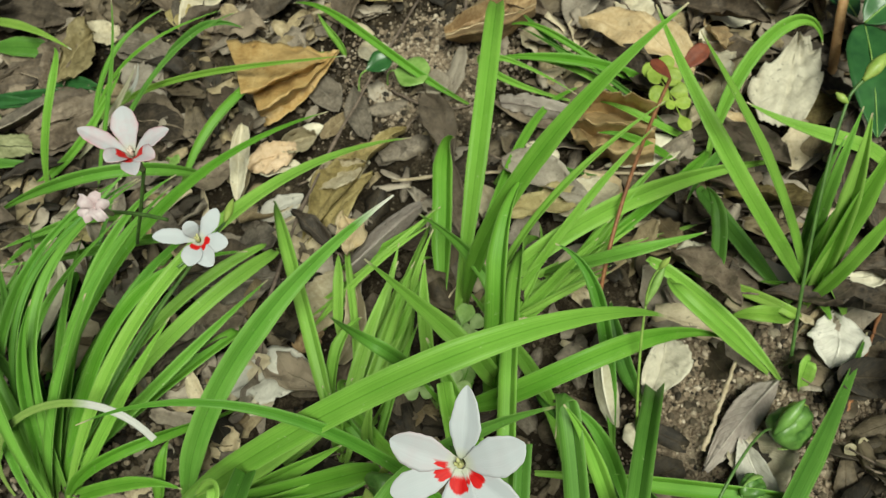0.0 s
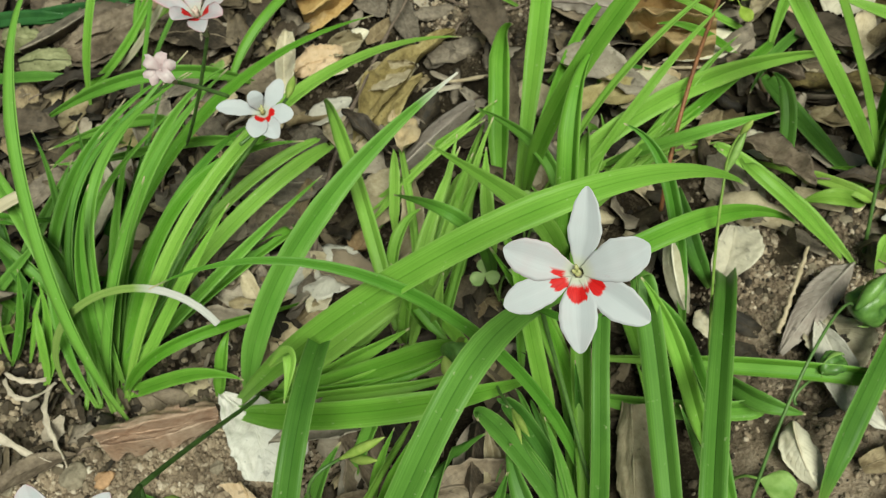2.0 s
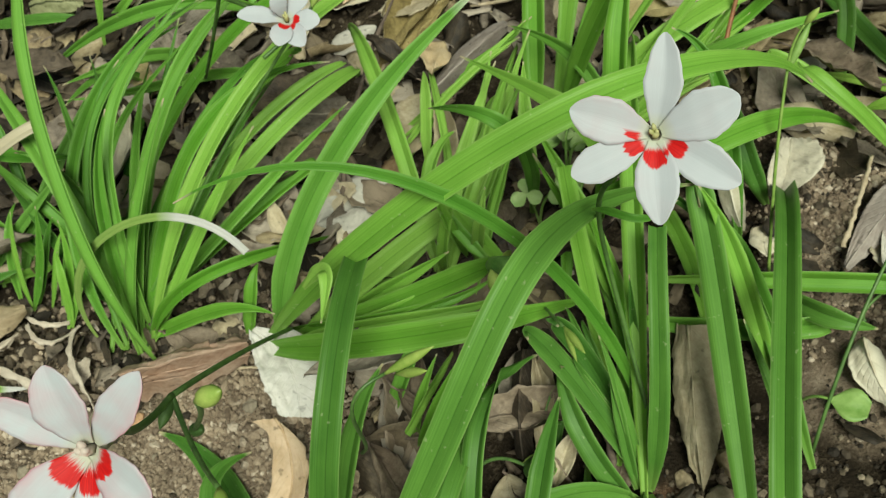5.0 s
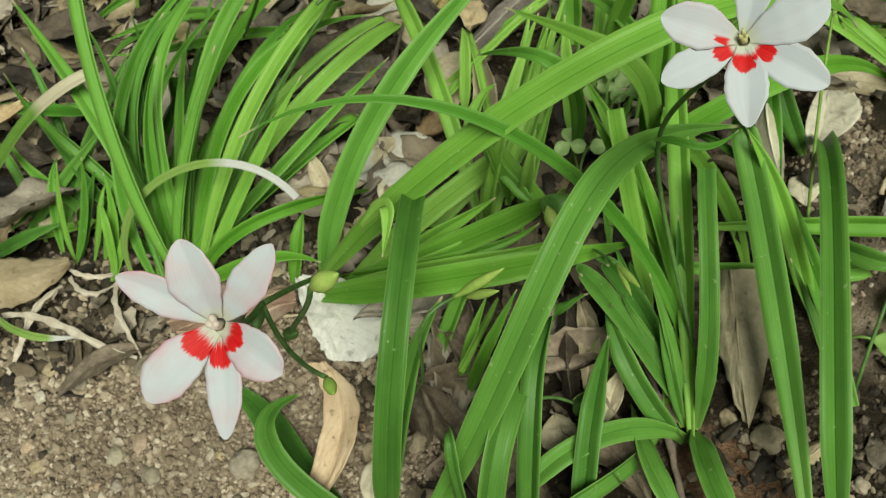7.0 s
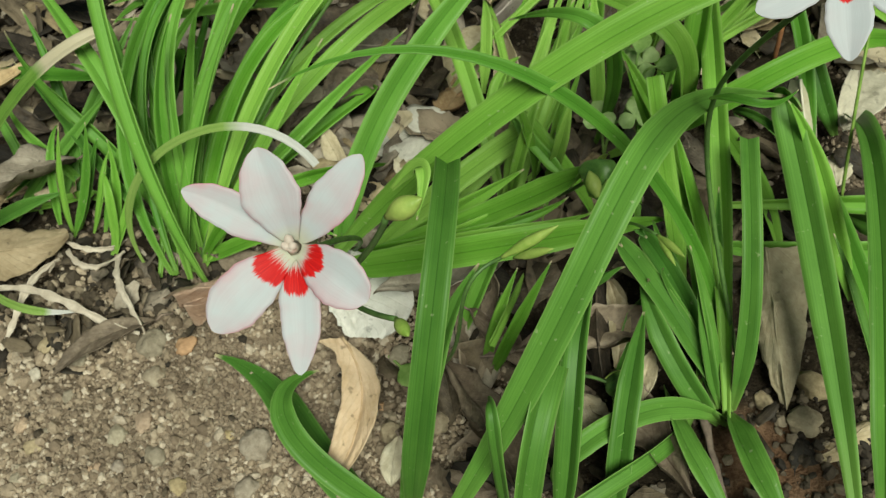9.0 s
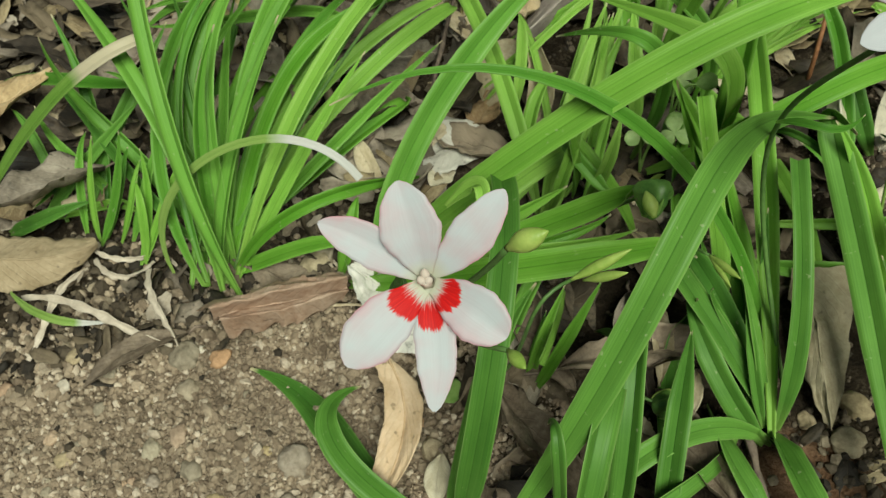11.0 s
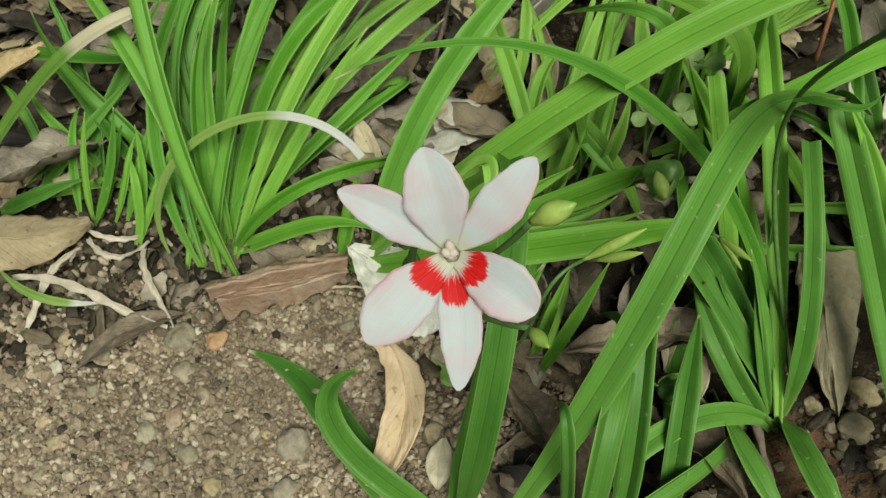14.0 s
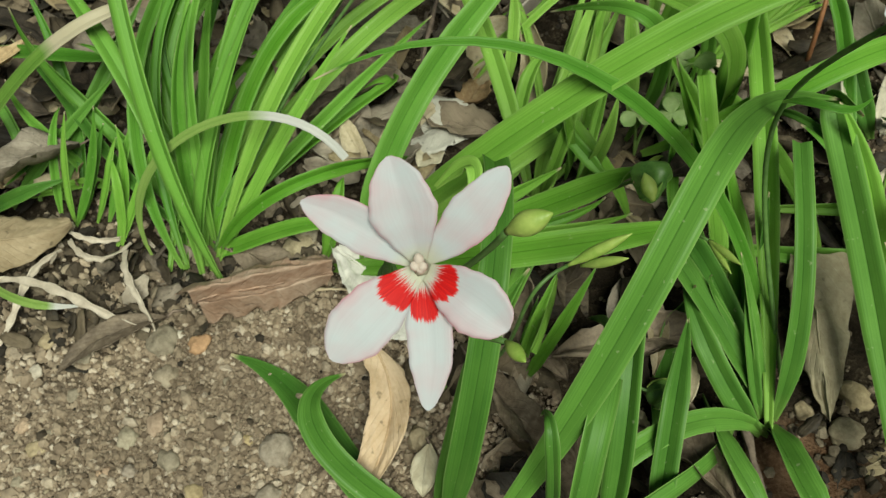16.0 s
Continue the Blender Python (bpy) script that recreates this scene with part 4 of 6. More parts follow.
sheet_leaf(CREAM, "long pale dry leaf lying on litter", (((-95, 107, 16), (-102, 90, 18), (-104, 69, 16), (-102, 57, 10)), ((-94, 111, 12), (-97, 93, 11), (-100, 72, 11), (-101, 57, 9)), ((-90, 104, 16), (-87, 85, 18), (-92, 63, 16), (-100, 56, 10))), 40, 1.2)
sheet_leaf(DRAB, "pale tan curled dry leaf lying on litter", (((-73, 85, 14), (-68, 90, 22), (-58, 90, 22), (-53, 88, 14)), ((-74, 87, 10), (-68, 91, 11), (-60, 90, 11), (-53, 90, 10)), ((-72, 80, 14), (-65, 72, 17), (-57, 74, 16), (-53, 87, 11))), 41, 1.6)

sheet_leaf(TAUPE, "pinkish brown rolled dry leaf on litter", (((-50, -1, 10), (-37, 8, 18), (-19, 20, 18), (-5, 26, 10)), ((-48, -10, 18), (-34, -5, 24), (-17, 7, 24), (-5, 19, 14)), ((-46, -6, 8), (-32, -2, 10), (-15, 9, 10), (-5, 20, 8))), 42, 1.4)
sheet_leaf(GREY, "grey brown veined dry leaf on litter", (((-137, 11, 8), (-123, 20, 14), (-99, 16, 14), (-84, 5, 8)), ((-137, 10, 7), (-122, 8, 9), (-102, 5, 9), (-84, 4, 7)), ((-137, 7, 8), (-120, -12, 12), (-97, -15, 12), (-84, 1, 8))), 43, 1.4)
sheet_leaf(BROWN, "dark brown veined dry leaf on litter", (((-234, 155, 10), (-218, 167, 18), (-193, 168, 22), (-177, 170, 14)), ((-234, 157, 9), (-217, 155, 12), (-197, 154, 13), (-178, 165, 10)), ((-234, 156, 9), (-222, 135, 10), (-197, 125, 12), (-177, 150, 8))), 44, 1.4)
sheet_leaf(GREY, "narrow grey rolled dry leaf on litter", (((-259, 169, 10), (-241, 168, 18), (-226, 173, 20), (-215, 185, 12)), ((-254, 158, 16), (-233, 152, 24), (-220, 159, 24), (-212, 175, 16)), ((-257, 164, 8), (-238, 163, 10), (-224, 170, 10), (-216, 181, 8))), 45, 1.2)
sheet_leaf(MOSSY, "greenish mottled dry leaf on litter", (((-270, 186, 12), (-257, 182, 18), (-246, 174, 20), (-241, 172, 12)), ((-269, 175, 14), (-256, 170, 18), (-247, 165, 18), (-240, 163, 14)), ((-270, 176, 7), (-262, 167, 8), (-252, 163, 8), (-243, 165, 8))), 46, 1.5)
sheet_leaf(MOSSY, "greenish mottled dry leaf on litter", (((-258, 157, 10), (-245, 156, 16), (-234, 155, 16), (-225, 155, 10)), ((-256, 151, 12), (-245, 148, 15), (-233, 145, 15), (-224, 143, 12)), ((-258, 150, 6), (-248, 144, 7), (-237, 142, 7), (-225, 141, 7))), 47, 1.5)
sheet_leaf(BROWN, "dark brown folded dry leaf on litter", (((-255, 214, 10), (-239, 216, 18), (-226, 218, 18), (-217, 225, 10)), ((-253, 207, 12), (-240, 209, 15), (-227, 210, 15), (-215, 216, 12)), ((-255, 205, 6), (-242, 194, 7), (-229, 199, 7), (-217, 213, 8))), 48, 1.3)

# many more small leaves fill the litter between them
FILL = [(BROWN, L_BROWN), (GREY, L_GREY), (CREAM, L_CREAM), (OLIVE, L_OLIVE), (UMBER, L_UMBER), (BROWN, L_BROWN), (TAN, L_TAN)]
rng = random.Random(5)


def bare(x, y):
    """The open patch of gritty soil beside the plants, and the smaller bare spots."""
    if x < -0.11 and y < -0.105:
        return True
    for cx, cy, cr in LAID:
        if (x - cx) ** 2 + (y - cy) ** 2 < cr ** 2:
            return True
    return (x - 0.02) ** 2 + (y - 0.125) ** 2 < 0.06 ** 2 or (x - 0.1) ** 2 + (y + 0.125) ** 2 < 0.045 ** 2 or (x - 0.015) ** 2 + (y + 0.215) ** 2 < 0.05 ** 2


def dark_litter(x, y):
    """Where the leaves and scraps of the litter take darker tones."""
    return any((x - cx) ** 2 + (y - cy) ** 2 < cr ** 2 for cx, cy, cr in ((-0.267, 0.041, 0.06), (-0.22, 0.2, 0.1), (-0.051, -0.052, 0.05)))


fill_meshes, fill_stalks = [], []
for n in range(21):
    length = rng.uniform(0.032, 0.076)
    me = dry_leaf_mesh(length, length * rng.uniform(0.26, 0.46), rng.choice((-1, 1)) * rng.uniform(0.3, 1.7), rng.uniform(-0.03, 0.06), 900 + n, 2.2, 16, 8)
    me.materials.append(FILL[n % 7][0])
    fill_meshes.append(me)
    bm = tube([Vector((0, -0.2 * length, -0.0015)), Vector((0.001, -0.08 * length, 0.0003)), Vector((0, 0.02 * length, 0.0))], [0.0005, 0.0005, 0.0004], 5)
    me = bpy.data.meshes.new("leaf_stalk")
    bm.to_mesh(me)
    bm.free()
    me.materials.append(TWIG)
    fill_stalks.append(me)
count = 0
while count < 250:
    x, y = rng.uniform(-0.34, 0.32), rng.uniform(-0.27, 0.36)
    if bare(x, y):
        continue
    n = rng.randrange(21)
    if x < -0.13 and y < -0.05 and rng.random() < 0.6:
        continue
    if y < -0.03 and n % 7 not in (0, 1, 5):
        n = n // 7 * 7 + 5
    if dark_litter(x, y) and n % 7 not in (0, 4, 5):
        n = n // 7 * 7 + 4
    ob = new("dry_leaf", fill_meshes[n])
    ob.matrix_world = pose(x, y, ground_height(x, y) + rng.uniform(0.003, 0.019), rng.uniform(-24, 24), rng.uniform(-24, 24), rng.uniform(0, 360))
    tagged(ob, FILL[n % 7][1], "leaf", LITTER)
    new("leaf_stalk", fill_stalks[n]).parent = ob
    count += 1


def build_scraps(number, seed):
    """Broken bits of old leaves, far too many to count, in one sheet of litter."""
    rng = random.Random(seed)
    verts, faces, uvs, mats = [], [], [], []
    for _ in range(number):
        x, y = rng.uniform(-0.34, 0.33), rng.uniform(-0.27, 0.37)
        if bare(x, y) and (x < -0.13 and y < -0.12 or rng.random() < 0.9):
            continue
        crumbled = x < -0.14 and -0.125 < y < -0.035
        length = rng.uniform(0.007, 0.036) * (0.42 if crumbled else 1.0)
        width = length * rng.uniform(0.25, 0.6)
        m = pose(x, y, ground_height(x, y) + rng.uniform(0.0, 0.008), rng.uniform(-35, 35), rng.uniform(-35, 35), rng.uniform(0, 360))
        curl, off, k = rng.uniform(-1.2, 1.2), rng.uniform(0, 60), len(verts)
        tone = 0 if (dark_litter(x, y) or y < -0.1) and rng.random() < 0.85 else rng.choice((0, 0, 1, 1, 1, 2, 2))
        if crumbled and tone == 2:
            tone = 0
        for i in range(6):
            s = i / 5
            w = width * (math.sin(math.pi * (0.12 + 0.8 * s)) ** 0.7) * (1 + 0.5 * noise.noise(Vector((s * 4, off, 1))))
            for j in range(4):
                u = j / 3 - 0.5
                z = curl * u * u * width + 0.22 * width * noise.noise(Vector((s * 3, u * 3, off)))
                verts.append(m @ Vector((u * w, (s - 0.5) * length, z)))
                uvs.append((j / 3, s))
        for i in range(5):
            for j in range(3):
                a = k + i * 4 + j
                faces.append((a, a + 1, a + 5, a + 4))
                mats.append(tone)
    me = bpy.data.meshes.new("leaf_litter")
    me.from_pydata(verts, [], faces)
    layer = me.uv_layers.new(name="UVMap")
    for l in me.loops:
        layer.data[l.index].uv = uvs[l.vertex_index]
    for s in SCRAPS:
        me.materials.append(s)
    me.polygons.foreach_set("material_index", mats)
    me.polygons.foreach_set("use_smooth", [True] * len(me.polygons))
    ob = new("leaf_litter", me)
    solid = ob.modifiers.new("thickness", 'SOLIDIFY')
    solid.thickness = 0.0003
    tagged(ob, "broken brown scraps of old leaves on the soil", "leaf litter", kind="stuff")


build_scraps(4600, 8)


# ---- grit, crumbs and pebbles ----
ico = bmesh.new()
bmesh.ops.create_icosphere(ico, subdivisions=1, radius=1.0)
ICO_V = [v.co.copy() for v in ico.verts]
ICO_F = [[v.index for v in f.verts] for f in ico.faces]
ico.free()
ico = bmesh.new()
bmesh.ops.create_icosphere(ico, subdivisions=3, radius=1.0)
ICO3_V = [v.co.copy() for v in ico.verts]
ICO3_F = [[v.index for v in f.verts] for f in ico.faces]
ico.free()


def scatter(name, label, number, sizes, spot, seed, mat, sink=0.3):
    """A great many small grains joined into one sheet of grit."""
    rng = random.Random(seed)
    verts, faces = [], []
    for _ in range(number):
        x, y = spot(rng)
        if mat == CRUMB and x < -0.11 and y < -0.105 and rng.random() < 0.85:
            continue
        r = sizes[0] + (sizes[1] - sizes[0]) * rng.random() ** 2.2
        m = Euler((rng.uniform(0, 6), rng.uniform(0, 6), rng.uniform(0, 6))).to_matrix()
        s = Vector((rng.uniform(0.8, 1.3), rng.uniform(0.7, 1.1), rng.uniform(0.55, 0.9)))
        c = Vector((x, y, ground_height(x, y) + r * sink))
        k = len(verts)
        for v in ICO_V:
            p = m @ Vector((v.x * s.x, v.y * s.y, v.z * s.z)) * r * rng.uniform(0.85, 1.15)
            verts.append(c + p)
        faces += [[i + k for i in f] for f in ICO_F]
    me = bpy.data.meshes.new(name)
    me.from_pydata(verts, [], faces)
    me.materials.append(mat)
    tagged(new(name, me), label, "grit", kind="stuff")


scatter("grit", "pale sandy grit and crumbs of soil", 30000, (0.0003, 0.0018), lambda r: (r.uniform(-0.32, -0.08), r.uniform(-0.25, -0.08)), 1, GRIT)
scatter("soil_crumbs", "brown crumbs of soil between the leaves", 14000, (0.0005, 0.0022), lambda r: (r.uniform(-0.33, 0.32), r.uniform(-0.26, 0.36)), 2, CRUMB)
scatter("soil_clods", "crumbly brown clods of soil", 2600, (0.0008, 0.0028), lambda r: r.choice(((r.gauss(0.03, 0.035), r.gauss(-0.23, 0.02)), (r.gauss(0.02, 0.035), r.gauss(0.13, 0.03)), (r.gauss(0.115, 0.03), r.gauss(-0.125, 0.025)), (r.gauss(-0.25, 0.05), r.gauss(-0.13, 0.03)))), 3, CRUMB, 0.15)

scatter("sandy_crumbs", "pale gritty crumbs on a bare patch of soil", 9000, (0.0004, 0.0019), lambda r: r.choice(((r.gauss(0.115, 0.03), r.gauss(-0.13, 0.028)), (r.gauss(0.02, 0.03), r.gauss(0.13, 0.025)))), 5, GRIT, 0.2)
scatter("soil_lumps", "brown and tan lumps of soil under the plants", 900, (0.0012, 0.0042), lambda r: (r.uniform(-0.29, -0.14), r.uniform(-0.12, -0.045)), 6, CRUMB, 0.2)
scatter("gravel_crumbs", "pale gravel crumbs under the plants", 500, (0.0009, 0.0034), lambda r: (r.uniform(-0.29, -0.14), r.uniform(-0.12, -0.045)), 7, GRIT, 0.35)
scatter("sand_clods", "crumbly lumps of pale sandy soil", 1300, (0.001, 0.0034), lambda r: (r.uniform(-0.32, -0.09), r.uniform(-0.25, -0.1)), 4, GRIT, 0.1)


def pebble(label, x, y, size, seed, flat=0.7):
    """A rounded, uneven pebble half sunk in the soil; sizes in millimetres."""
    r = size / 2000
    verts = []
    for v in ICO3_V:
        d = 1 + 0.42 * noise.noise(v * 1.5 + Vector((seed, 0, 0))) + 0.07 * noise.noise(v * 4 + Vector((0, seed, 0)))
        verts.append((v.x * r * d * 1.15, v.y * r * d * 0.95, v.z * r * d * flat))
    me = bpy.data.meshes.new("pebble")
    me.from_pydata(verts, [], ICO3_F)
    me.materials.append(STONE)
    me.polygons.foreach_set("use_smooth", [True] * len(me.polygons))
    ob = new("pebble", me)
    ob.matrix_world = pose(x / 1000, y / 1000, ground_height(x / 1000, y / 1000) + r * 0.25, 0, 0, seed * 37 % 360)
    tagged(ob, label, "pebble", "pebbles in the soil")


pebble("rounded tan pebble half sunk in the soil", -214, -118, 11, 1)
pebble("rounded tan pebble half sunk in the soil", 16, -201, 10, 13)
pebble("rounded tan pebble half sunk in the soil", 8, -212, 10, 24)
pebble("rounded tan pebble half sunk in the soil", -110, -170, 10, 5)
pebble("rounded tan pebble half sunk in the soil", -177, -171, 11, 17)
pebble("rounded tan pebble half sunk in the soil", -121, -120, 9, 1)
pebble("rounded tan pebble half sunk in the soil", -132, -17, 17, 12)
pebble("rounded tan pebble half sunk in the soil", -213, -132, 8, 24)
pebble("rounded tan pebble half sunk in the soil", -218, -150, 7, 7)
pebble("rounded tan pebble half sunk in the soil", -214, -164, 8, 18)
pebble("rounded tan pebble half sunk in the soil", -145, -181, 7, 1)
pebble("rounded tan pebble half sunk in the soil", -128, -180, 9, 12)
pebble("rounded tan pebble half sunk in the soil", -123, -93, 13, 24)
pebble("rounded tan pebble half sunk in the soil", -111, -101, 10, 7)
pebble("rounded tan pebble half sunk in the soil", -155, -89, 9, 19)
pebble("rounded tan pebble half sunk in the soil", 8, 78, 9, 1)
pebble("rounded tan pebble half sunk in the soil", 68, -70, 7, 7)
pebble("rounded tan pebble half sunk in the soil", -157, -91, 11, 15)
pebble("rounded tan pebble half sunk in the soil", -2, -202, 6, 27)
rng = random.Random(17)
for n in range(170):
    if n < 110:
        x, y = rng.uniform(-310, -100), rng.uniform(-240, -95)
    else:
        x, y = rng.uniform(-250, 300), rng.uniform(-240, 330)
    pebble("small tan pebble half sunk in the soil", x, y, 2.0 + 6.0 * rng.random() ** 2.3, n + 30)


# ---- plants ----
PLANTS = "white-flowered plants in the bed"
LABEL = "flowering plant with arching bright green strap leaves"


def plant(x, y, label=LABEL):
    return thing("flowering_plant", (x / 1000, y / 1000, ground_height(x / 1000, y / 1000)), label, "plant", PLANTS)


plant_left = plant(-195, -86)
blade(plant_left, 7.8, (-188, -100, 4), (-195, -76, 76), (-188, 5, 137), (-167, 46, 130), MID)
blade(plant_left, 7, (-197, -92, 3), (-188, -61, 61), (-207, -23, 82), (-232, 31, 83), MID)
blade(plant_left, 7, (-193, -85, 3), (-218, -14, 13), (-248, 3, 28), (-237, -6, 77), MID)
blade(plant_left, 6.1, (-209, -88, 4), (-180, -13, 48), (-127, 60, 54), (-44, 103, 15))
blade(plant_left, 6.1, (-191, -91, 3), (-134, -50, 96), (-69, -1, 100), (-2, 60, 22), LIGHT)
blade(plant_left, 6.5, (-201, -74, 3), (-131, 12, 51), (-84, 7, 49), (-98, -20, 70))
blade(plant_left, 7, (-195, -75, 2), (-123, -31, 57), (-58, -23, 65), (-80, 9, 20), LIGHT)
blade(plant_left, 7, (-199, -77, 2), (-134, -35, 10), (-84, -30, 29), (-112, -18, -5))
blade(plant_left, 5.2, (-191, -87, 3), (-164, -91, 53), (-125, -95, 52), (-104, -57, -3))
blade(plant_left, 3.4, (-216, -78, 4), (-218, -62, 53), (-145, -72, 87), (-129, -96, 55), DRY_END, 0.0, 0.1, cut=True)
blade(plant_left, 6.1, (-202, -89, 4), (-205, -8, 3), (-201, 62, 5), (-153, 111, 8), MID)
blade(plant_left, 6.1, (-195, -89, 3), (-179, -52, 47), (-153, -26, 83), (-102, -8, 100), MID)
blade(plant_left, 6.1, (-189, -87, 3), (-196, -37, 22), (-168, 7, 6), (-127, 53, 3))
blade(plant_left, 5.2, (-188, -79, 3), (-204, -32, 49), (-182, -6, 65), (-126, 34, 80), MID)
blade(plant_left, 5.2, (-192, -80, 3), (-199, -19, 49), (-214, -19, 53), (-160, 26, 70), MID)
blade(plant_left, 5.2, (-195, -87, 3), (-189, -52, 32), (-198, -25, 62), (-215, -26, 70), MID)
blade(plant_left, 5.2, (-190, -86, 3), (-178, -55, 77), (-174, -25, 97), (-129, 32, 69), MID)
blade(plant_left, 6.1, (-204, -87, 4), (-206, -30, 2), (-187, 22, 5), (-154, 64, 41), MID)
blade(plant_left, 6.1, (-193, -89, 3), (-167, -39, 43), (-137, -11, 70), (-84, -19, 60))
blade(plant_left, 6, (-195, -85, 3), (-169, -93, 17), (-147, -95, 30), (-132, -103, 20))
blade(plant_left, 6.1, (-197, -89, 3), (-186, -72, 36), (-166, -58, 63), (-142, -44, 90), MID)
blade(plant_left, 5.2, (-197, -89, 3), (-190, -69, 36), (-187, -53, 67), (-165, -40, 90), MID)
blade(plant_left, 5.2, (-193, -92, 3), (-168, -78, 26), (-144, -63, 49), (-116, -51, 70))
blade(plant_left, 5.2, (-197, -89, 3), (-174, -39, 44), (-153, 2, 78), (-108, 18, 80), MID)
blade(plant_left, 5.2, (-202, -88, 3), (-206, -36, 50), (-184, 7, 75), (-130, 32, 70), MID)
blade(plant_left, 5.2, (-204, -88, 3), (-219, -46, 50), (-191, 3, 77), (-138, 35, 70), MID)
blade(plant_left, 5.3, (-201, -78, 3), (-131, -9, 53), (-71, -13, 52), (-82, 0, 39), LIGHT)
blade(plant_left, 4.3, (-198, -83, 3), (-199, -52, 60), (-188, -5, 81), (-142, 26, 65), MID)
blade(plant_left, 4.3, (-196, -81, 3), (-163, -33, 56), (-120, -7, 65), (-109, 19, 41), MID)
blade(plant_left, 3.7, (-188, -84, 3), (-192, -42, 63), (-185, -25, 64), (-140, 18, 64), MID)
blade(plant_left, 4.4, (-195, -83, 3), (-179, -42, 34), (-203, -20, 61), (-168, 4, 74), MID)
blade(plant_left, 3.8, (-199, -84, 3), (-151, -22, 39), (-121, -4, 50), (-98, -7, 54))

plant_inner = plant(-130, -108)
blade(plant_inner, 9.5, (-142, -106, 4), (-74, -145, 125), (23, -135, 161), (74, -109, 72))
blade(plant_inner, 10, (-145, -106, 5), (-96, -148, 54), (-50, -160, 67), (-13, -136, 22))
blade(plant_inner, 9, (-137, -105, 3), (-74, -124, 29), (-30, -123, 51), (-46, -144, 70))
blade(plant_inner, 6, (-97, -152, 3), (-86, -146, 22), (-75, -136, 35), (-65, -123, 30), MID)
blade(plant_inner, 10, (-135, -104, 3), (-122, -90, 50), (-79, -45, 64), (-14, -34, 90), DRY_TIP)
blade(plant_inner, 7, (-118, -98, 3), (-79, -101, 6), (-45, -72, 31), (-64, -74, -3), LIGHT)
blade(plant_inner, 6, (-149, -100, 3), (-140, -97, 20), (-136, -93, 33), (-133, -84, 30))
blade(plant_inner, 9, (-131, -110, 3), (-73, -100, 45), (-26, -87, 41), (-56, -63, -5), LIGHT)
blade(plant_inner, 7, (-120, -107, 3), (-100, -107, 17), (-79, -110, 28), (-58, -111, 40))
blade(plant_inner, 5.8, (-133, -101, 3), (-104, -120, 27), (-66, -135, 37), (-45, -121, 30))
blade(plant_inner, 5.7, (-137, -109, 3), (-100, -123, 35), (-67, -141, 43), (-37, -127, 25))
blade(plant_inner, 5.8, (-125, -103, 3), (-95, -114, 16), (-59, -118, 27), (-58, -122, 36))
blade(plant_inner, 5.0, (-124, -107, 3), (-92, -119, 16), (-60, -114, 28), (-53, -123, 48))
blade(plant_inner, 5.5, (-125, -105, 3), (-97, -125, 25), (-66, -121, 36), (-53, -119, 26))

plant_front = plant(-106, -186)
blade(plant_front, 9.5, (-127, -226, 7), (-34, -192, 135), (-46, -153, 126), (27, -129, 64), DEEP_SHADED)
blade(plant_front, 9, (-127, -210, 3), (-112, -212, 79), (-90, -175, 114), (-85, -133, 82), DEEP_SHADED, cut=True)
blade(plant_front, 8, (-131, -213, 3), (-113, -192, 27), (-104, -172, 54), (-84, -166, 75), DEEP_SHADED)
blade(plant_front, 4.2, (-89, -169, 4), (-82, -171, 30), (-73, -168, 45), (-61, -158, 52), GREEN)
blade(plant_front, 3.8, (-90, -166, 4), (-86, -163, 20), (-80, -160, 35), (-71, -150, 40), GREEN)
blade(plant_front, 12, (-130, -212, 3), (-163, -189, 5), (-157, -148, 1), (-188, -132, 7), DEEP_SHADED)
blade(plant_front, 8.5, (-126, -212, 3), (-157, -193, 25), (-170, -166, 39), (-147, -157, 20), DEEP_SHADED)
blade(plant_front, 3.2, (-68, -138, 14), (-76, -155, 30), (-81, -167, 38), (-87, -175, 40), LIGHT, cut=True)
blade(plant_front, 2.6, (-91, -165, 4), (-87, -162, 15), (-82, -158, 25), (-78, -151, 28), MID)

plant_near = plant(-79, -229)
blade(plant_near, 9, (-95, -235, 4), (-93, -226, 86), (-59, -189, 81), (-61, -152, 4), DEEP_SHADED)
blade(plant_near, 8, (-84, -232, 4), (-67, -218, 67), (-65, -179, 79), (-38, -162, 43), DEEP_SHADED)
blade(plant_near, 8, (-59, -225, 3), (-42, -156, 4), (-24, -155, 1), (-32, -167, 40), DEEP_SHADED)
blade(plant_near, 4, (-95, -223, 3), (-96, -230, 69), (-89, -210, 96), (-92, -204, 64), DEEP_SHADED)
blade(plant_near, 8, (-63, -228, 3), (-56, -211, 23), (-46, -193, 36), (-35, -173, 30), DEEP_SHADED)

plant_right_front = plant(-18, -200)
blade(plant_right_front, 4.4, (-9, -185, -1), (-4, -151, 47), (-51, -126, 153), (-128, -119, 118), MID)
blade(plant_right_front, 7.5, (-15, -204, 1), (-24, -169, 28), (-44, -147, 55), (-40, -164, 59), DEEP_SHADED)
blade(plant_right_front, 7, (-15, -200, 1), (-16, -153, 28), (-36, -148, 54), (-29, -157, 48), DEEP_SHADED)
blade(plant_right_front, 4, (-15, -202, 2), (-8, -174, 15), (-3, -154, 28), (-2, -148, 52), DEEP_SHADED)
blade(plant_right_front, 7, (-14, -203, 2), (-4, -189, 37), (0, -168, 55), (11, -138, 59), DEEP_SHADED, cut=True)
blade(plant_right_front, 8, (-17, -206, 4), (13, -109, 71), (33, -37, 80), (50, -15, 1), GREEN)
blade(plant_right_front, 7.5, (-17, -207, 1), (-40, -192, 32), (-88, -216, 24), (-76, -213, 2), DEEP_SHADED)
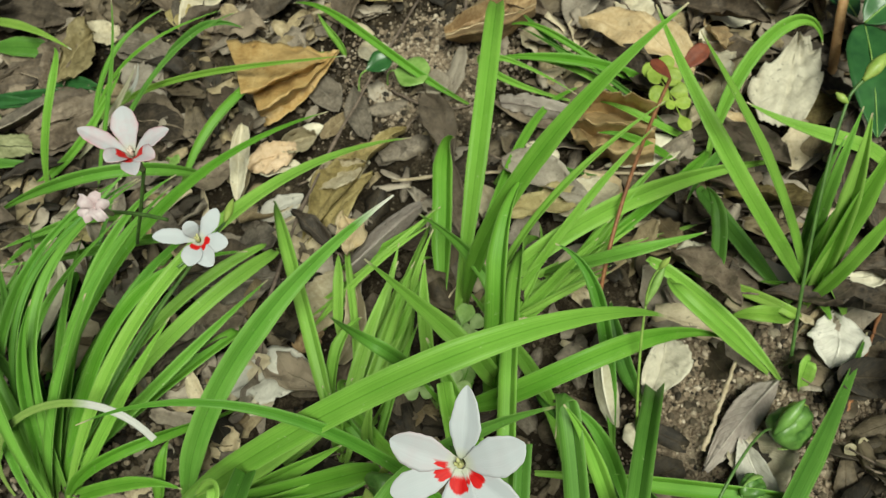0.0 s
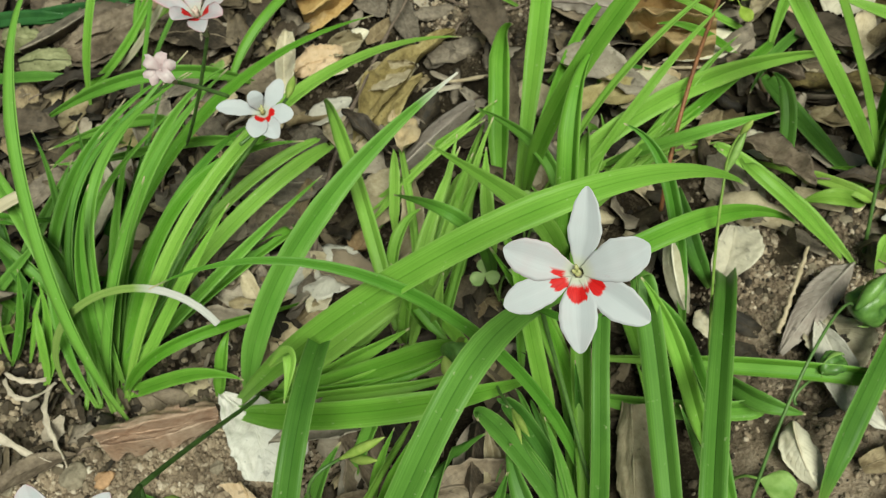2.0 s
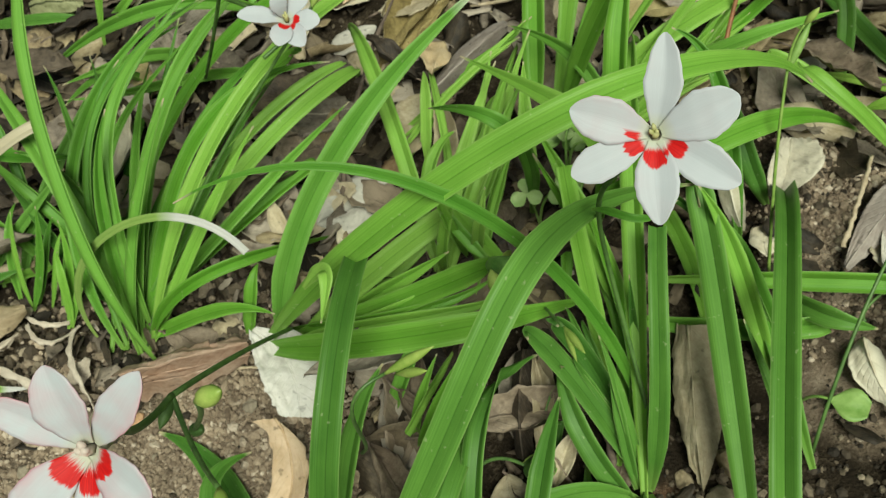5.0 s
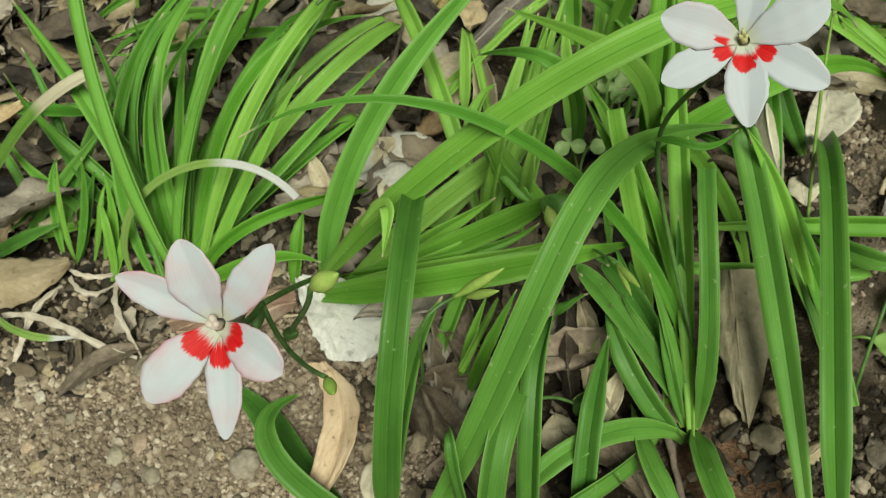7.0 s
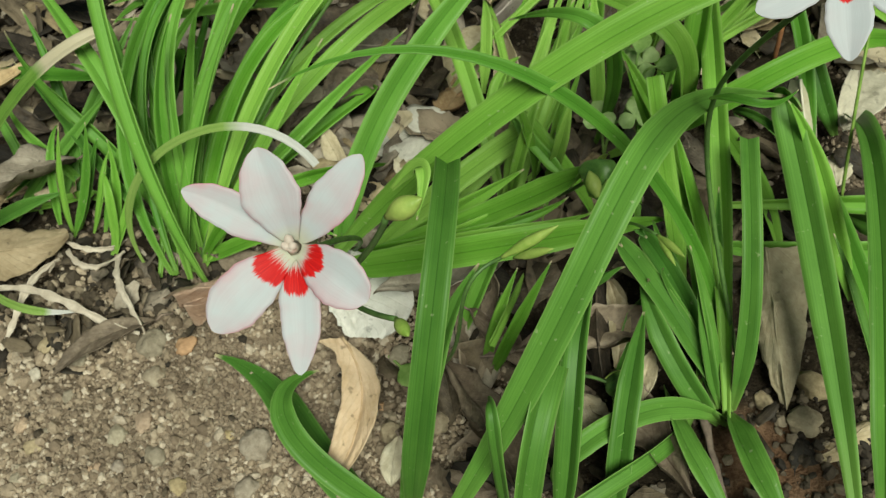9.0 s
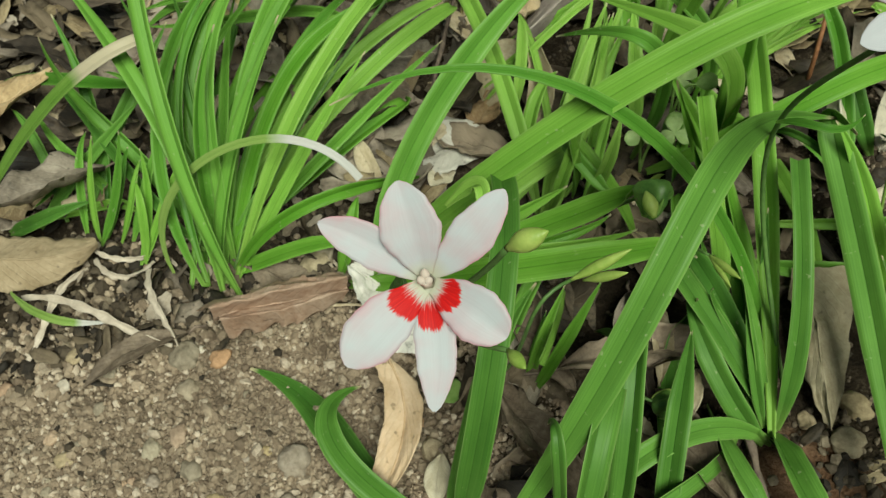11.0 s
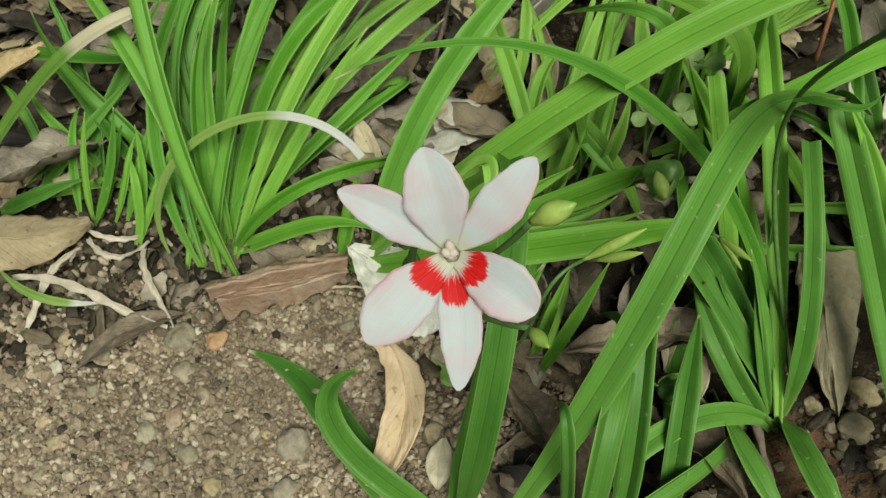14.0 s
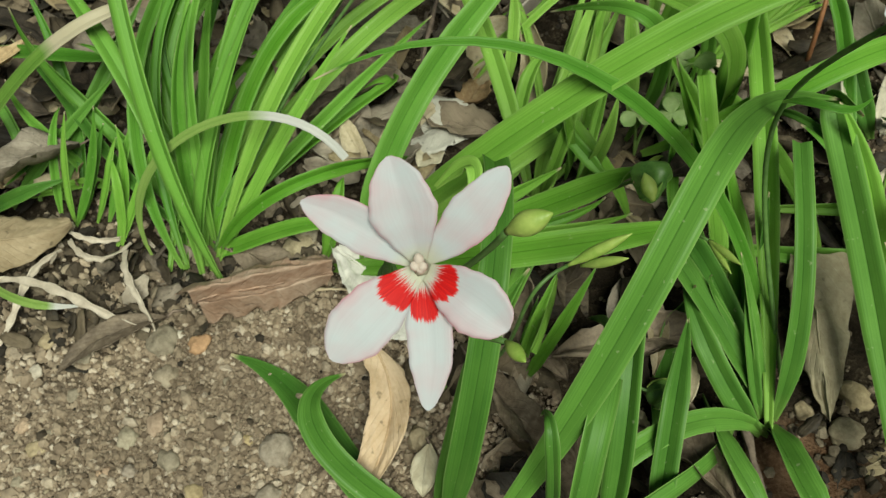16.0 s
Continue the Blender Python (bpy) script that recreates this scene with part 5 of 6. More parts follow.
blade(plant_right_front, 9, (-16, -205, 3), (-20, -220, 16), (-21, -235, 23), (-14, -249, 8), DEEP_SHADED)
blade(plant_right_front, 7, (-26, -200, 3), (-47, -219, 18), (-73, -223, 29), (-96, -232, 15), DEEP_SHADED)
blade(plant_right_front, 8, (-33, -190, 3), (-38, -208, 17), (-36, -227, 24), (-29, -245, 8), DEEP_SHADED)
blade(plant_right_front, 7, (-22, -193, 4), (10, -137, 0), (-5, -110, 15), (-21, -110, 80))
blade(plant_right_front, 8, (-20, -207, 3), (-31, -195, 21), (-34, -179, 34), (-32, -161, 30), DEEP_SHADED)
blade(plant_right_front, 4, (-18, -202, 3), (-19, -191, 16), (-17, -181, 28), (-17, -170, 40), DEEP_SHADED)
blade(plant_right_front, 4, (-16, -199, 3), (-16, -187, 19), (-16, -176, 35), (-18, -165, 50), DEEP_SHADED)
blade(plant_right_front, 3.0, (-19, -202, 3), (-20, -173, 15), (-22, -145, 37), (-25, -151, 48), DEEP_SHADED)
blade(plant_right_front, 2.6, (-16, -204, 3), (-16, -163, 21), (-21, -148, 34), (-20, -153, 39), DEEP_SHADED)
blade(plant_right_front, 5.7, (-20, -190, 3), (3, -156, 9), (-4, -131, 18), (-8, -122, 59))
blade(plant_right_front, 2.6, (-13, -199, 3), (-17, -181, 17), (-29, -163, 36), (-27, -167, 44), DEEP_SHADED)

plant_edge = plant(6, -256)
blade(plant_edge, 10, (1, -256, 16), (31, -144, 53), (42, -83, 37), (21, -147, 79), DEEP_SHADED)
blade(plant_edge, 9.5, (11, -256, 6), (16, -219, 56), (52, -149, 59), (73, -109, 10), DEEP_SHADED, cut=True)

plant_mid = plant(18, -47)
blade(plant_mid, 9.5, (-2, -45, 4), (43, 31, 90), (66, 108, 91), (65, 153, -2))
blade(plant_mid, 10.5, (-8, -39, 2), (9, 10, 23), (14, 33, 49), (18, 14, 63))
blade(plant_mid, 8, (4, -38, 3), (11, -52, 74), (50, -50, 131), (103, -37, 153))
blade(plant_mid, 5, (2, -35, 3), (38, 17, 21), (61, 62, 29), (102, 86, 1))
blade(plant_mid, 9, (10, -42, 4), (44, -46, 58), (105, -20, 46), (183, 4, -4), LIGHT)
blade(plant_mid, 8, (29, -48, 4), (39, -34, 19), (55, -31, -4), (131, -27, 7), LIGHT)
blade(plant_mid, 5, (23, -52, 3), (38, -53, 15), (52, -48, 29), (68, -45, 40), LIGHT)
blade(plant_mid, 5.5, (27, -55, 3), (96, -24, 30), (153, -5, 36), (139, 20, -3))
blade(plant_mid, 5, (26, -53, 3), (60, -46, 17), (81, -25, 38), (112, -16, 50), LIGHT)
blade(plant_mid, 6, (12, -66, 3), (24, -63, 47), (14, -42, 52), (-7, 2, 30), MID)
blade(plant_mid, 5, (-55, 1, 3), (-34, -1, 11), (-13, -2, 19), (4, 3, 30), LIGHT)
blade(plant_mid, 4, (35, 31, 3), (53, 33, 26), (63, 18, 16), (87, 13, 10), DEEP_SHADED)
blade(plant_mid, 3, (23, -51, 3), (49, -55, 19), (68, -45, 35), (89, -37, 30), LIGHT)
blade(plant_mid, 3.5, (22, -52, 3), (38, -58, 18), (55, -57, 29), (72, -51, 20), LIGHT)
blade(plant_mid, 4, (26, -56, 3), (43, -52, 15), (57, -43, 29), (76, -37, 40), LIGHT)
blade(plant_mid, 3.1, (26, -47, 3), (38, -46, 21), (55, -34, 5), (101, -36, 5), LIGHT)
blade(plant_mid, 2.4, (17, -52, 3), (35, -59, 11), (52, -50, 20), (68, -47, 20), LIGHT)
blade(plant_mid, 3.4, (30, -56, 3), (36, -46, 12), (55, -31, 8), (93, -35, 16), LIGHT)
blade(plant_mid, 3.2, (25, -54, 3), (59, -49, 13), (71, -28, 25), (98, -23, 37), LIGHT)
blade(plant_mid, 2.8, (19, -56, 3), (36, -54, 27), (46, -40, 30), (47, -21, 29), LIGHT)
blade(plant_mid, 2.0, (29, -49, 3), (46, -43, 19), (61, -34, 0), (105, -25, 5), LIGHT)
blade(plant_mid, 1.8, (27, -51, 3), (43, -42, 18), (65, -34, 5), (103, -29, 8), LIGHT)
blade(plant_mid, 2.4, (17, -51, 3), (45, -55, 17), (63, -49, 22), (76, -40, 28), LIGHT)
blade(plant_mid, 4.1, (15, -52, 3), (41, -47, 39), (70, -33, 64), (99, -24, 79), LIGHT)
blade(plant_mid, 2.6, (22, -55, 3), (49, -48, 15), (71, -38, 26), (89, -33, 30), LIGHT)
blade(plant_mid, 1.9, (24, -52, 3), (38, -59, 15), (56, -49, 19), (74, -47, 19), LIGHT)
blade(plant_mid, 3.5, (23, -55, 3), (37, -48, 14), (52, -40, 10), (84, -42, 20), LIGHT)
blade(plant_mid, 3.3, (13, -46, 3), (27, -42, 55), (61, -41, 90), (99, -33, 103), LIGHT)
blade(plant_mid, 3.9, (25, -50, 3), (55, -43, 15), (73, -28, 17), (111, -18, 27), LIGHT)
blade(plant_mid, 2.9, (27, -56, 3), (53, -51, 13), (67, -31, 24), (89, -26, 37), LIGHT)
blade(plant_mid, 2.8, (28, -56, 3), (48, -54, 16), (77, -28, 33), (90, -23, 34), LIGHT)
blade(plant_mid, 3.3, (22, -56, 3), (53, -49, 13), (76, -34, 26), (94, -24, 39), LIGHT)
blade(plant_mid, 3.0, (24, -53, 3), (39, -45, 7), (51, -44, 23), (72, -43, 33), LIGHT)

plant_back = plant(-59, -70)
blade(plant_back, 7.5, (-66, -100, 4), (-63, -52, 45), (-70, 15, 59), (-78, 38, 23), LIGHT)
blade(plant_back, 6, (-62, -91, 3), (-35, -87, 55), (-22, -45, 48), (2, 28, -4), LIGHT)
blade(plant_back, 6, (-41, -62, 4), (-30, -69, 0), (-31, -43, 15), (-2, -24, 49), LIGHT)
blade(plant_back, 6, (-67, -102, 3), (-48, -83, 25), (-30, -60, 41), (-15, -34, 40), LIGHT)
blade(plant_back, 6, (-54, -90, 4), (-19, -66, 2), (-25, -11, 27), (-6, -6, 3), LIGHT)
blade(plant_back, 5, (-34, -118, 3), (-42, -124, 51), (-61, -86, 61), (-53, -79, 30), LIGHT)
blade(plant_back, 5, (-59, -37, 3), (-54, -30, 21), (-49, -22, 34), (-49, -10, 30), LIGHT)
blade(plant_back, 6, (-67, -78, 3), (-61, -67, 23), (-55, -57, 36), (-43, -48, 30), LIGHT)
blade(plant_back, 3, (-72, -30, 3), (-50, -25, 22), (-27, -19, 35), (-4, -7, 30), LIGHT)
blade(plant_back, 3, (-68, -16, 3), (-43, -19, 19), (-19, -13, 32), (1, 2, 30), LIGHT)
blade(plant_back, 5, (-59, -73, 3), (-44, -56, 16), (-31, -39, 28), (-19, -20, 40), LIGHT)
blade(plant_back, 5, (-50, -78, 3), (-37, -65, 16), (-25, -52, 29), (-10, -39, 40), LIGHT)
blade(plant_back, 1.9, (-66, -32, 3), (-51, -28, 13), (-36, -15, 30), (-26, -9, 23), LIGHT)
blade(plant_back, 4.2, (-54, -82, 3), (-28, -62, 11), (-21, -41, 19), (-14, -30, 21), LIGHT)
blade(plant_back, 3.8, (-61, -94, 3), (-44, -55, 15), (-48, -4, 34), (-45, 15, 9), LIGHT)
blade(plant_back, 3.8, (-59, -82, 3), (-29, -69, 10), (-35, -32, 25), (-19, -20, 13), LIGHT)
blade(plant_back, 3.2, (-55, -83, 3), (-42, -74, 17), (-29, -55, 24), (-15, -37, 27), LIGHT)
blade(plant_back, 4.1, (-58, -91, 3), (-47, -77, 17), (-26, -54, 22), (-15, -41, 31), LIGHT)
blade(plant_back, 2.0, (-73, -23, 3), (-48, -23, 17), (-28, -12, 24), (-8, -3, 23), LIGHT)
blade(plant_back, 3.7, (-55, -84, 3), (-35, -64, 12), (-34, -30, 23), (-19, -24, 8), LIGHT)
blade(plant_back, 3.5, (-56, -75, 3), (-46, -66, 13), (-38, -53, 26), (-21, -41, 27), LIGHT)
blade(plant_back, 4.0, (-47, -64, 3), (-38, -62, 5), (-32, -45, 16), (-14, -27, 33), LIGHT)
blade(plant_back, 3.4, (-57, -73, 3), (-52, -59, 12), (-42, -57, 18), (-29, -46, 24), LIGHT)
blade(plant_back, 2.0, (-67, -21, 3), (-43, -17, 18), (-24, -14, 28), (-2, 1, 26), LIGHT)

plant_centre = plant(-8, -89)
blade(plant_centre, 8.5, (-19, -91, 7), (23, -130, 71), (65, -102, 75), (111, -93, 10))
blade(plant_centre, 9, (0, -98, 3), (18, -99, 68), (16, -71, 104), (40, -43, 93), GREEN)
blade(plant_centre, 8, (10, -87, 3), (1, -113, 92), (2, -109, 86), (-33, -43, 65), LIGHT)
blade(plant_centre, 5.5, (-22, -80, 3), (-17, -112, 92), (-29, -120, 120), (-50, -73, 75), MID)

plant_right = plant(140, -99)
blade(plant_right, 7.2, (155, -76, 3), (126, -82, 69), (104, -57, 111), (107, 2, 121), LIGHT)
blade(plant_right, 6.2, (154, -81, 3), (146, -60, 54), (124, -63, 104), (101, -53, 154), LIGHT)
blade(plant_right, 6, (127, -114, 1), (115, -74, 15), (79, -44, 31), (90, -58, 27), LIGHT)
blade(plant_right, 6.5, (123, -110, 2), (97, -104, 47), (78, -73, 56), (96, -73, 28), LIGHT)
blade(plant_right, 5.2, (147, -88, 3), (139, -97, 23), (130, -73, 12), (104, -46, 2), FADED)
blade(plant_right, 8, (147, -80, 2), (132, -34, 11), (122, -11, 27), (131, -18, 11), DEEP_SHADED)
blade(plant_right, 7.2, (221, -28, 3), (214, -20, 29), (185, -22, 32), (154, 2, 50), LIGHT)
blade(plant_right, 7, (119, -61, 3), (124, -51, 23), (129, -39, 36), (126, -25, 30), DEEP_SHADED)
blade(plant_right, 7.2, (144, -87, 3), (133, -91, 14), (124, -89, 22), (116, -83, 10), FADED)
blade(plant_right, 7.2, (132, -121, 3), (132, -119, 16), (134, -117, 24), (137, -115, 15), LIGHT)
blade(plant_right, 7.2, (165, -93, 3), (159, -87, 18), (157, -81, 28), (157, -74, 20), LIGHT)
blade(plant_right, 4.1, (159, -93, 3), (154, -88, 17), (151, -79, 15), (136, -67, 7))

blade(plant_right, 8.2, (152, -84, 4), (162, -78, 45), (162, -77, 80), (166, -66, 105), LIGHT)
blade(plant_right, 9, (150, -80, 4), (158, -79, 40), (164, -79, 75), (179, -71, 100), LIGHT)
blade(plant_right, 5, (152, -77, 4), (159, -63, 35), (168, -55, 60), (181, -42, 80), MID)
blade(plant_right, 4.4, (153, -71, 4), (158, -59, 30), (163, -50, 45), (180, -39, 60), MID)
blade(plant_right, 6, (151, -83, 4), (159, -92, 40), (171, -87, 60), (178, -85, 70), LIGHT)
blade(plant_right, 5, (152, -72, 4), (156, -72, 30), (173, -58, 50), (186, -61, 60), GREEN)

plant_low = plant(36, -143)
blade(plant_low, 8, (14, -130, 10), (101, -162, 19), (134, -185, 20), (105, -159, -2))
blade(plant_low, 8, (-5, -136, 3), (46, -167, 7), (78, -171, 18), (57, -159, 1), MID)
blade(plant_low, 3, (46, -169, 3), (39, -126, 60), (4, -112, 53), (35, -95, 11), DEEP_SHADED)
blade(plant_low, 7, (24, -156, 3), (38, -105, 7), (24, -69, -4), (6, -40, 20))
blade(plant_low, 7, (40, -177, 3), (38, -157, 23), (39, -140, 43), (29, -127, 60))
blade(plant_low, 8, (67, -108, 3), (62, -98, 21), (61, -86, 34), (65, -72, 30), DEEP_SHADED)
blade(plant_low, 8, (55, -144, 3), (56, -160, 16), (62, -172, 24), (76, -175, 15), DEEP_SHADED)
blade(plant_low, 6, (49, -125, 3), (58, -91, 29), (66, -66, 51), (46, -56, 60), MID)

plant_far_left = plant(-252, -38)
blade(plant_far_left, 3.6, (-230, -69, 3), (-221, -59, 14), (-215, -50, 27), (-214, -40, 40))
blade(plant_far_left, 3.6, (-247, -53, 3), (-243, -48, 19), (-237, -43, 35), (-229, -37, 50))
blade(plant_far_left, 3.6, (-247, -54, 3), (-234, -49, 17), (-225, -44, 33), (-218, -38, 50), MID)
blade(plant_far_left, 3.6, (-228, -69, 3), (-220, -64, 20), (-218, -57, 33), (-220, -48, 30))
blade(plant_far_left, 3.6, (-228, -69, 3), (-218, -63, 16), (-207, -56, 28), (-197, -49, 40))
blade(plant_far_left, 4.3, (-230, -41, 3), (-234, -39, 18), (-247, -37, 4), (-283, -31, 4))
blade(plant_far_left, 4.3, (-239, -34, 3), (-242, -24, 19), (-255, -23, 34), (-253, -12, 50), MID)
blade(plant_far_left, 3.6, (-244, 9, 3), (-251, -10, 13), (-255, -31, 20), (-263, -48, 30), MID)
blade(plant_far_left, 6, (-302, -18, 4), (-247, -24, 60), (-216, -36, 85), (-197, -26, 80), STRAW_END, cut=True)
blade(plant_far_left, 6, (-305, 59, 2), (-253, 19, 43), (-229, -19, 55), (-197, -7, 39), MID)
blade(plant_far_left, 3.5, (-253, -48, 3), (-248, -38, 21), (-244, -27, 34), (-241, -13, 30), MID)
blade(plant_far_left, 3.5, (-245, -52, 3), (-232, -47, 19), (-225, -40, 32), (-223, -28, 30), MID)
blade(plant_far_left, 3.5, (-238, -55, 3), (-226, -52, 18), (-220, -47, 32), (-218, -37, 30))
blade(plant_far_left, 5, (-274, -36, 3), (-255, -27, 18), (-233, -19, 29), (-212, -12, 40), DEEP_SHADED)
blade(plant_far_left, 4, (-233, -56, 3), (-223, -50, 16), (-215, -44, 29), (-206, -37, 40), MID)
blade(plant_far_left, 6, (-288, -34, 3), (-273, -44, 15), (-257, -48, 26), (-242, -43, 20), DEEP_SHADED)
blade(plant_far_left, 5, (-262, -36, 3), (-259, -19, 21), (-263, -3, 35), (-275, 12, 30), DEEP_SHADED)
blade(plant_far_left, 6, (-253, -38, 3), (-239, -17, 24), (-216, 0, 35), (-196, 18, 50), DEEP_SHADED)
blade(plant_far_left, 6, (-244, -43, 3), (-235, -17, 19), (-235, 7, 38), (-242, 29, 60), MID)
blade(plant_back, 4.5, (-63, -103, 15), (-60, -112, 45), (-55, -110, 60), (-46, -97, 65), LIGHT)
blade(plant_back, 4, (-53, -99, 15), (-55, -112, 50), (-56, -110, 65), (-57, -100, 70), LIGHT)
blade(plant_back, 4.5, (-49, -103, 15), (-47, -118, 50), (-44, -119, 65), (-39, -110, 70), LIGHT)
blade(plant_far_left, 3.4, (-282, -71, 10), (-268, -91, 16), (-254, -99, 16), (-241, -95, 6), DRY_END)
blade(plant_mid, 5.5, (43, -35, 8), (61, -59, 45), (81, -67, 55), (111, -60, 46), MID)

plant_behind = plant(-183, 138)
blade(plant_behind, 5.2, (-118, 39, 3), (-138, 43, 27), (-169, 24, 31), (-207, 19, 50), MID)
blade(plant_behind, 6.1, (-185, 60, 3), (-189, 55, 27), (-196, 38, 42), (-206, 15, 50), MID)
blade(plant_behind, 6.1, (-155, 60, 3), (-160, 64, 28), (-179, 48, 39), (-208, 29, 50), MID)
blade(plant_behind, 7, (-115, 86, 4), (-140, 63, 60), (-189, 68, 50), (-246, 102, 3), MID)
blade(plant_behind, 4.6, (-213, 104, 3), (-195, 112, 54), (-170, 136, 72), (-183, 156, 63))
blade(plant_behind, 4.8, (-229, 114, 3), (-198, 120, 7), (-177, 135, 23), (-154, 154, 40))
blade(plant_behind, 7, (-135, 80, 3), (-106, 107, 39), (-64, 136, 34), (-36, 169, 1))
blade(plant_behind, 3.6, (-180, 161, 3), (-139, 148, 37), (-86, 123, 45), (-25, 104, 50), FADED)
blade(plant_behind, 3, (-184, 97, 3), (-168, 115, 32), (-147, 131, 59), (-137, 146, 90), MID)
blade(plant_behind, 3, (-182, 110, 3), (-152, 132, 33), (-121, 148, 57), (-78, 151, 60), DEEP_SHADED)
blade(plant_behind, 4, (-197, 130, 3), (-174, 128, 20), (-155, 127, 38), (-137, 127, 60), PALE)
blade(plant_behind, 13, (-218, 233, 6), (-228, 237, 10), (-240, 238, 14), (-265, 247, 12), DEEP_SHADED)
blade(plant_behind, 9, (-295, 206, 5), (-264, 199, 12), (-240, 186, 12), (-217, 184, 4), GLOSSY)
blade(plant_behind, 8, (-223, 198, 4), (-205, 196, 10), (-189, 187, 12), (-180, 179, 5), GLOSSY)
blade(plant_behind, 8, (-263, 198, 6), (-232, 188, 12), (-210, 183, 12), (-185, 180, 6), GLOSSY)
blade(plant_behind, 6.5, (-285, 151, 6), (-258, 137, 12), (-236, 130, 14), (-220, 131, 5), DEEP_SHADED)
blade(plant_behind, 5, (-149, 192, 2), (-123, 194, 20), (-105, 195, 35), (-86, 189, 20), DEEP_SHADED)
blade(plant_behind, 4, (-195, 150, 3), (-174, 149, 20), (-150, 139, 24), (-140, 141, 50), DRY_END)
blade(plant_behind, 3.5, (-186, 136, 3), (-176, 155, 33), (-156, 171, 51), (-125, 185, 50))
blade(plant_behind, 2, (-188, 140, 3), (-171, 156, 40), (-135, 163, 53), (-88, 170, 50))
blade(plant_behind, 6, (-290, 294, 3), (-256, 263, 22), (-222, 232, 36), (-192, 197, 30), FADED)

plant_upper = plant(130, 46)
blade(plant_upper, 7, (142, 9, 3), (167, 48, 47), (211, 54, 64), (215, 44, 30), LIGHT)
blade(plant_upper, 6, (138, 67, 3), (114, 76, 25), (85, 82, 34), (55, 96, 30))
blade(plant_upper, 4, (137, 67, 4), (99, 89, 18), (87, 115, 37), (69, 130, 20))
blade(plant_upper, 4, (142, 25, 3), (123, 29, 16), (109, 39, 28), (99, 54, 20))
blade(plant_upper, 4, (104, 88, 3), (91, 102, 19), (80, 119, 28), (78, 140, 20), DEEP_SHADED)
blade(plant_upper, 5, (167, 22, 3), (152, 5, 16), (134, -5, 25), (121, -17, 10), DEEP_SHADED)
blade(plant_upper, 4, (90, 77, 2), (21, 99, 30), (40, 107, 51), (91, 67, 16))
blade(plant_upper, 4, (119, 66, 3), (96, 83, 22), (73, 100, 31), (50, 110, 12))
blade(plant_upper, 3, (135, 22, 3), (121, 55, 23), (93, 86, 28), (75, 127, 20), DEEP_SHADED)
blade(plant_upper, 4, (129, 14, 3), (115, 14, 20), (102, 18, 34), (89, 24, 30))

plant_top = plant(3, 126)
blade(plant_top, 5, (35, 93, 3), (-6, 123, 25), (-24, 161, 46), (-51, 187, 30))
blade(plant_top, 5, (-29, 159, 3), (-26, 161, 11), (-34, 165, 19), (-38, 173, 30))

blade(plant_right_front, 7, (-16, -161, 10), (-14, -137, 35), (-14, -124, 60), (-12, -111, 70), GREEN, cut=True)
blade(plant_inner, 4.5, (-103, -135, 80), (-88, -137, 97), (-91, -143, 95), (-98, -153, 86), LIGHT)
blade(plant_right_front, 2.2, (-14, -156, 108), (-8, -163, 116), (-6, -171, 112), (8, -161, 108), MID, label="small pointed green bract")
blade(plant_left, 4.4, (-196, -78, 8), (-211, -41, 30), (-196, -10, 45), (-218, 46, 50), DEEP_SHADED)
blade(plant_left, 4.4, (-199, -74, 8), (-202, -35, 30), (-179, -19, 48), (-194, 41, 52), DEEP_SHADED)
blade(plant_left, 4.0, (-198, -76, 8), (-177, -61, 40), (-178, -22, 50), (-163, 19, 56), MID)
blade(plant_left, 4.4, (-196, -78, 8), (-160, -66, 30), (-151, -40, 40), (-112, -1, 44), DEEP_SHADED)
blade(plant_left, 5.0, (-195, -80, 8), (-149, -60, 24), (-122, -40, 30), (-84, -14, 30), MID)
blade(plant_left, 4.4, (-201, -74, 8), (-223, -48, 24), (-236, -9, 30), (-261, 30, 34), DEEP_SHADED)

blade(plant_centre, 8, (-2, -140, 10), (-4, -129, 32), (-8, -111, 50), (-15, -86, 62), LIGHT)
blade(plant_back, 5, (-45, -120, 40), (-50, -112, 46), (-55, -103, 50), (-58, -94, 52), MID)
blade(plant_back, 6.5, (-66, -101, 8), (-56, -90, 30), (-43, -69, 45), (-20, -41, 55), LIGHT)
blade(plant_centre, 6, (-19, -74, 12), (-17, -68, 30), (-15, -58, 42), (-9, -39, 48), LIGHT)
blade(plant_back, 4.5, (-64, -104, 6), (-55, -93, 20), (-45, -82, 30), (-31, -63, 34), LIGHT)
blade(plant_back, 4.5, (-54, -112, 6), (-43, -96, 18), (-33, -78, 24), (-19, -56, 26), GREEN)
blade(plant_centre, 5, (-20, -126, 6), (-16, -107, 16), (-6, -86, 22), (14, -62, 22), GREEN)

plant_corner = plant(48, -208)
blade(plant_corner, 9, (71, -203, 2), (82, -184, 33), (122, -154, 20), (170, -104, 4), DEEP_SHADED)
blade(plant_corner, 7, (39, -211, 2), (45, -152, 21), (52, -118, 11), (31, -111, 29), MID)
blade(plant_corner, 4, (34, -210, 3), (32, -197, 16), (31, -183, 28), (29, -169, 40), DEEP_SHADED)


# ---- flowers, their stems and buds ----
WHITE = "white six-petalled flower with a red eye"
flower(plant_inner, (-112.3, -225.3, 188.7), (-0.1, -0.62, 0.78), [(0, 13.8, 8.5, 3, 0.54, 1.6), (45, 16.1, 6.0, 3, 0.5, 1.9), (121, 14.8, 8.1, 3, 0.55, 2.2), (169, 16.8, 6.1, 3, 0.42, 1.7), (223, 12.2, 7.8, 3, 0.55, 2.6), (306, 16.0, 6.3, 3, 0.52, 1.8)], 1.0, WHITE)
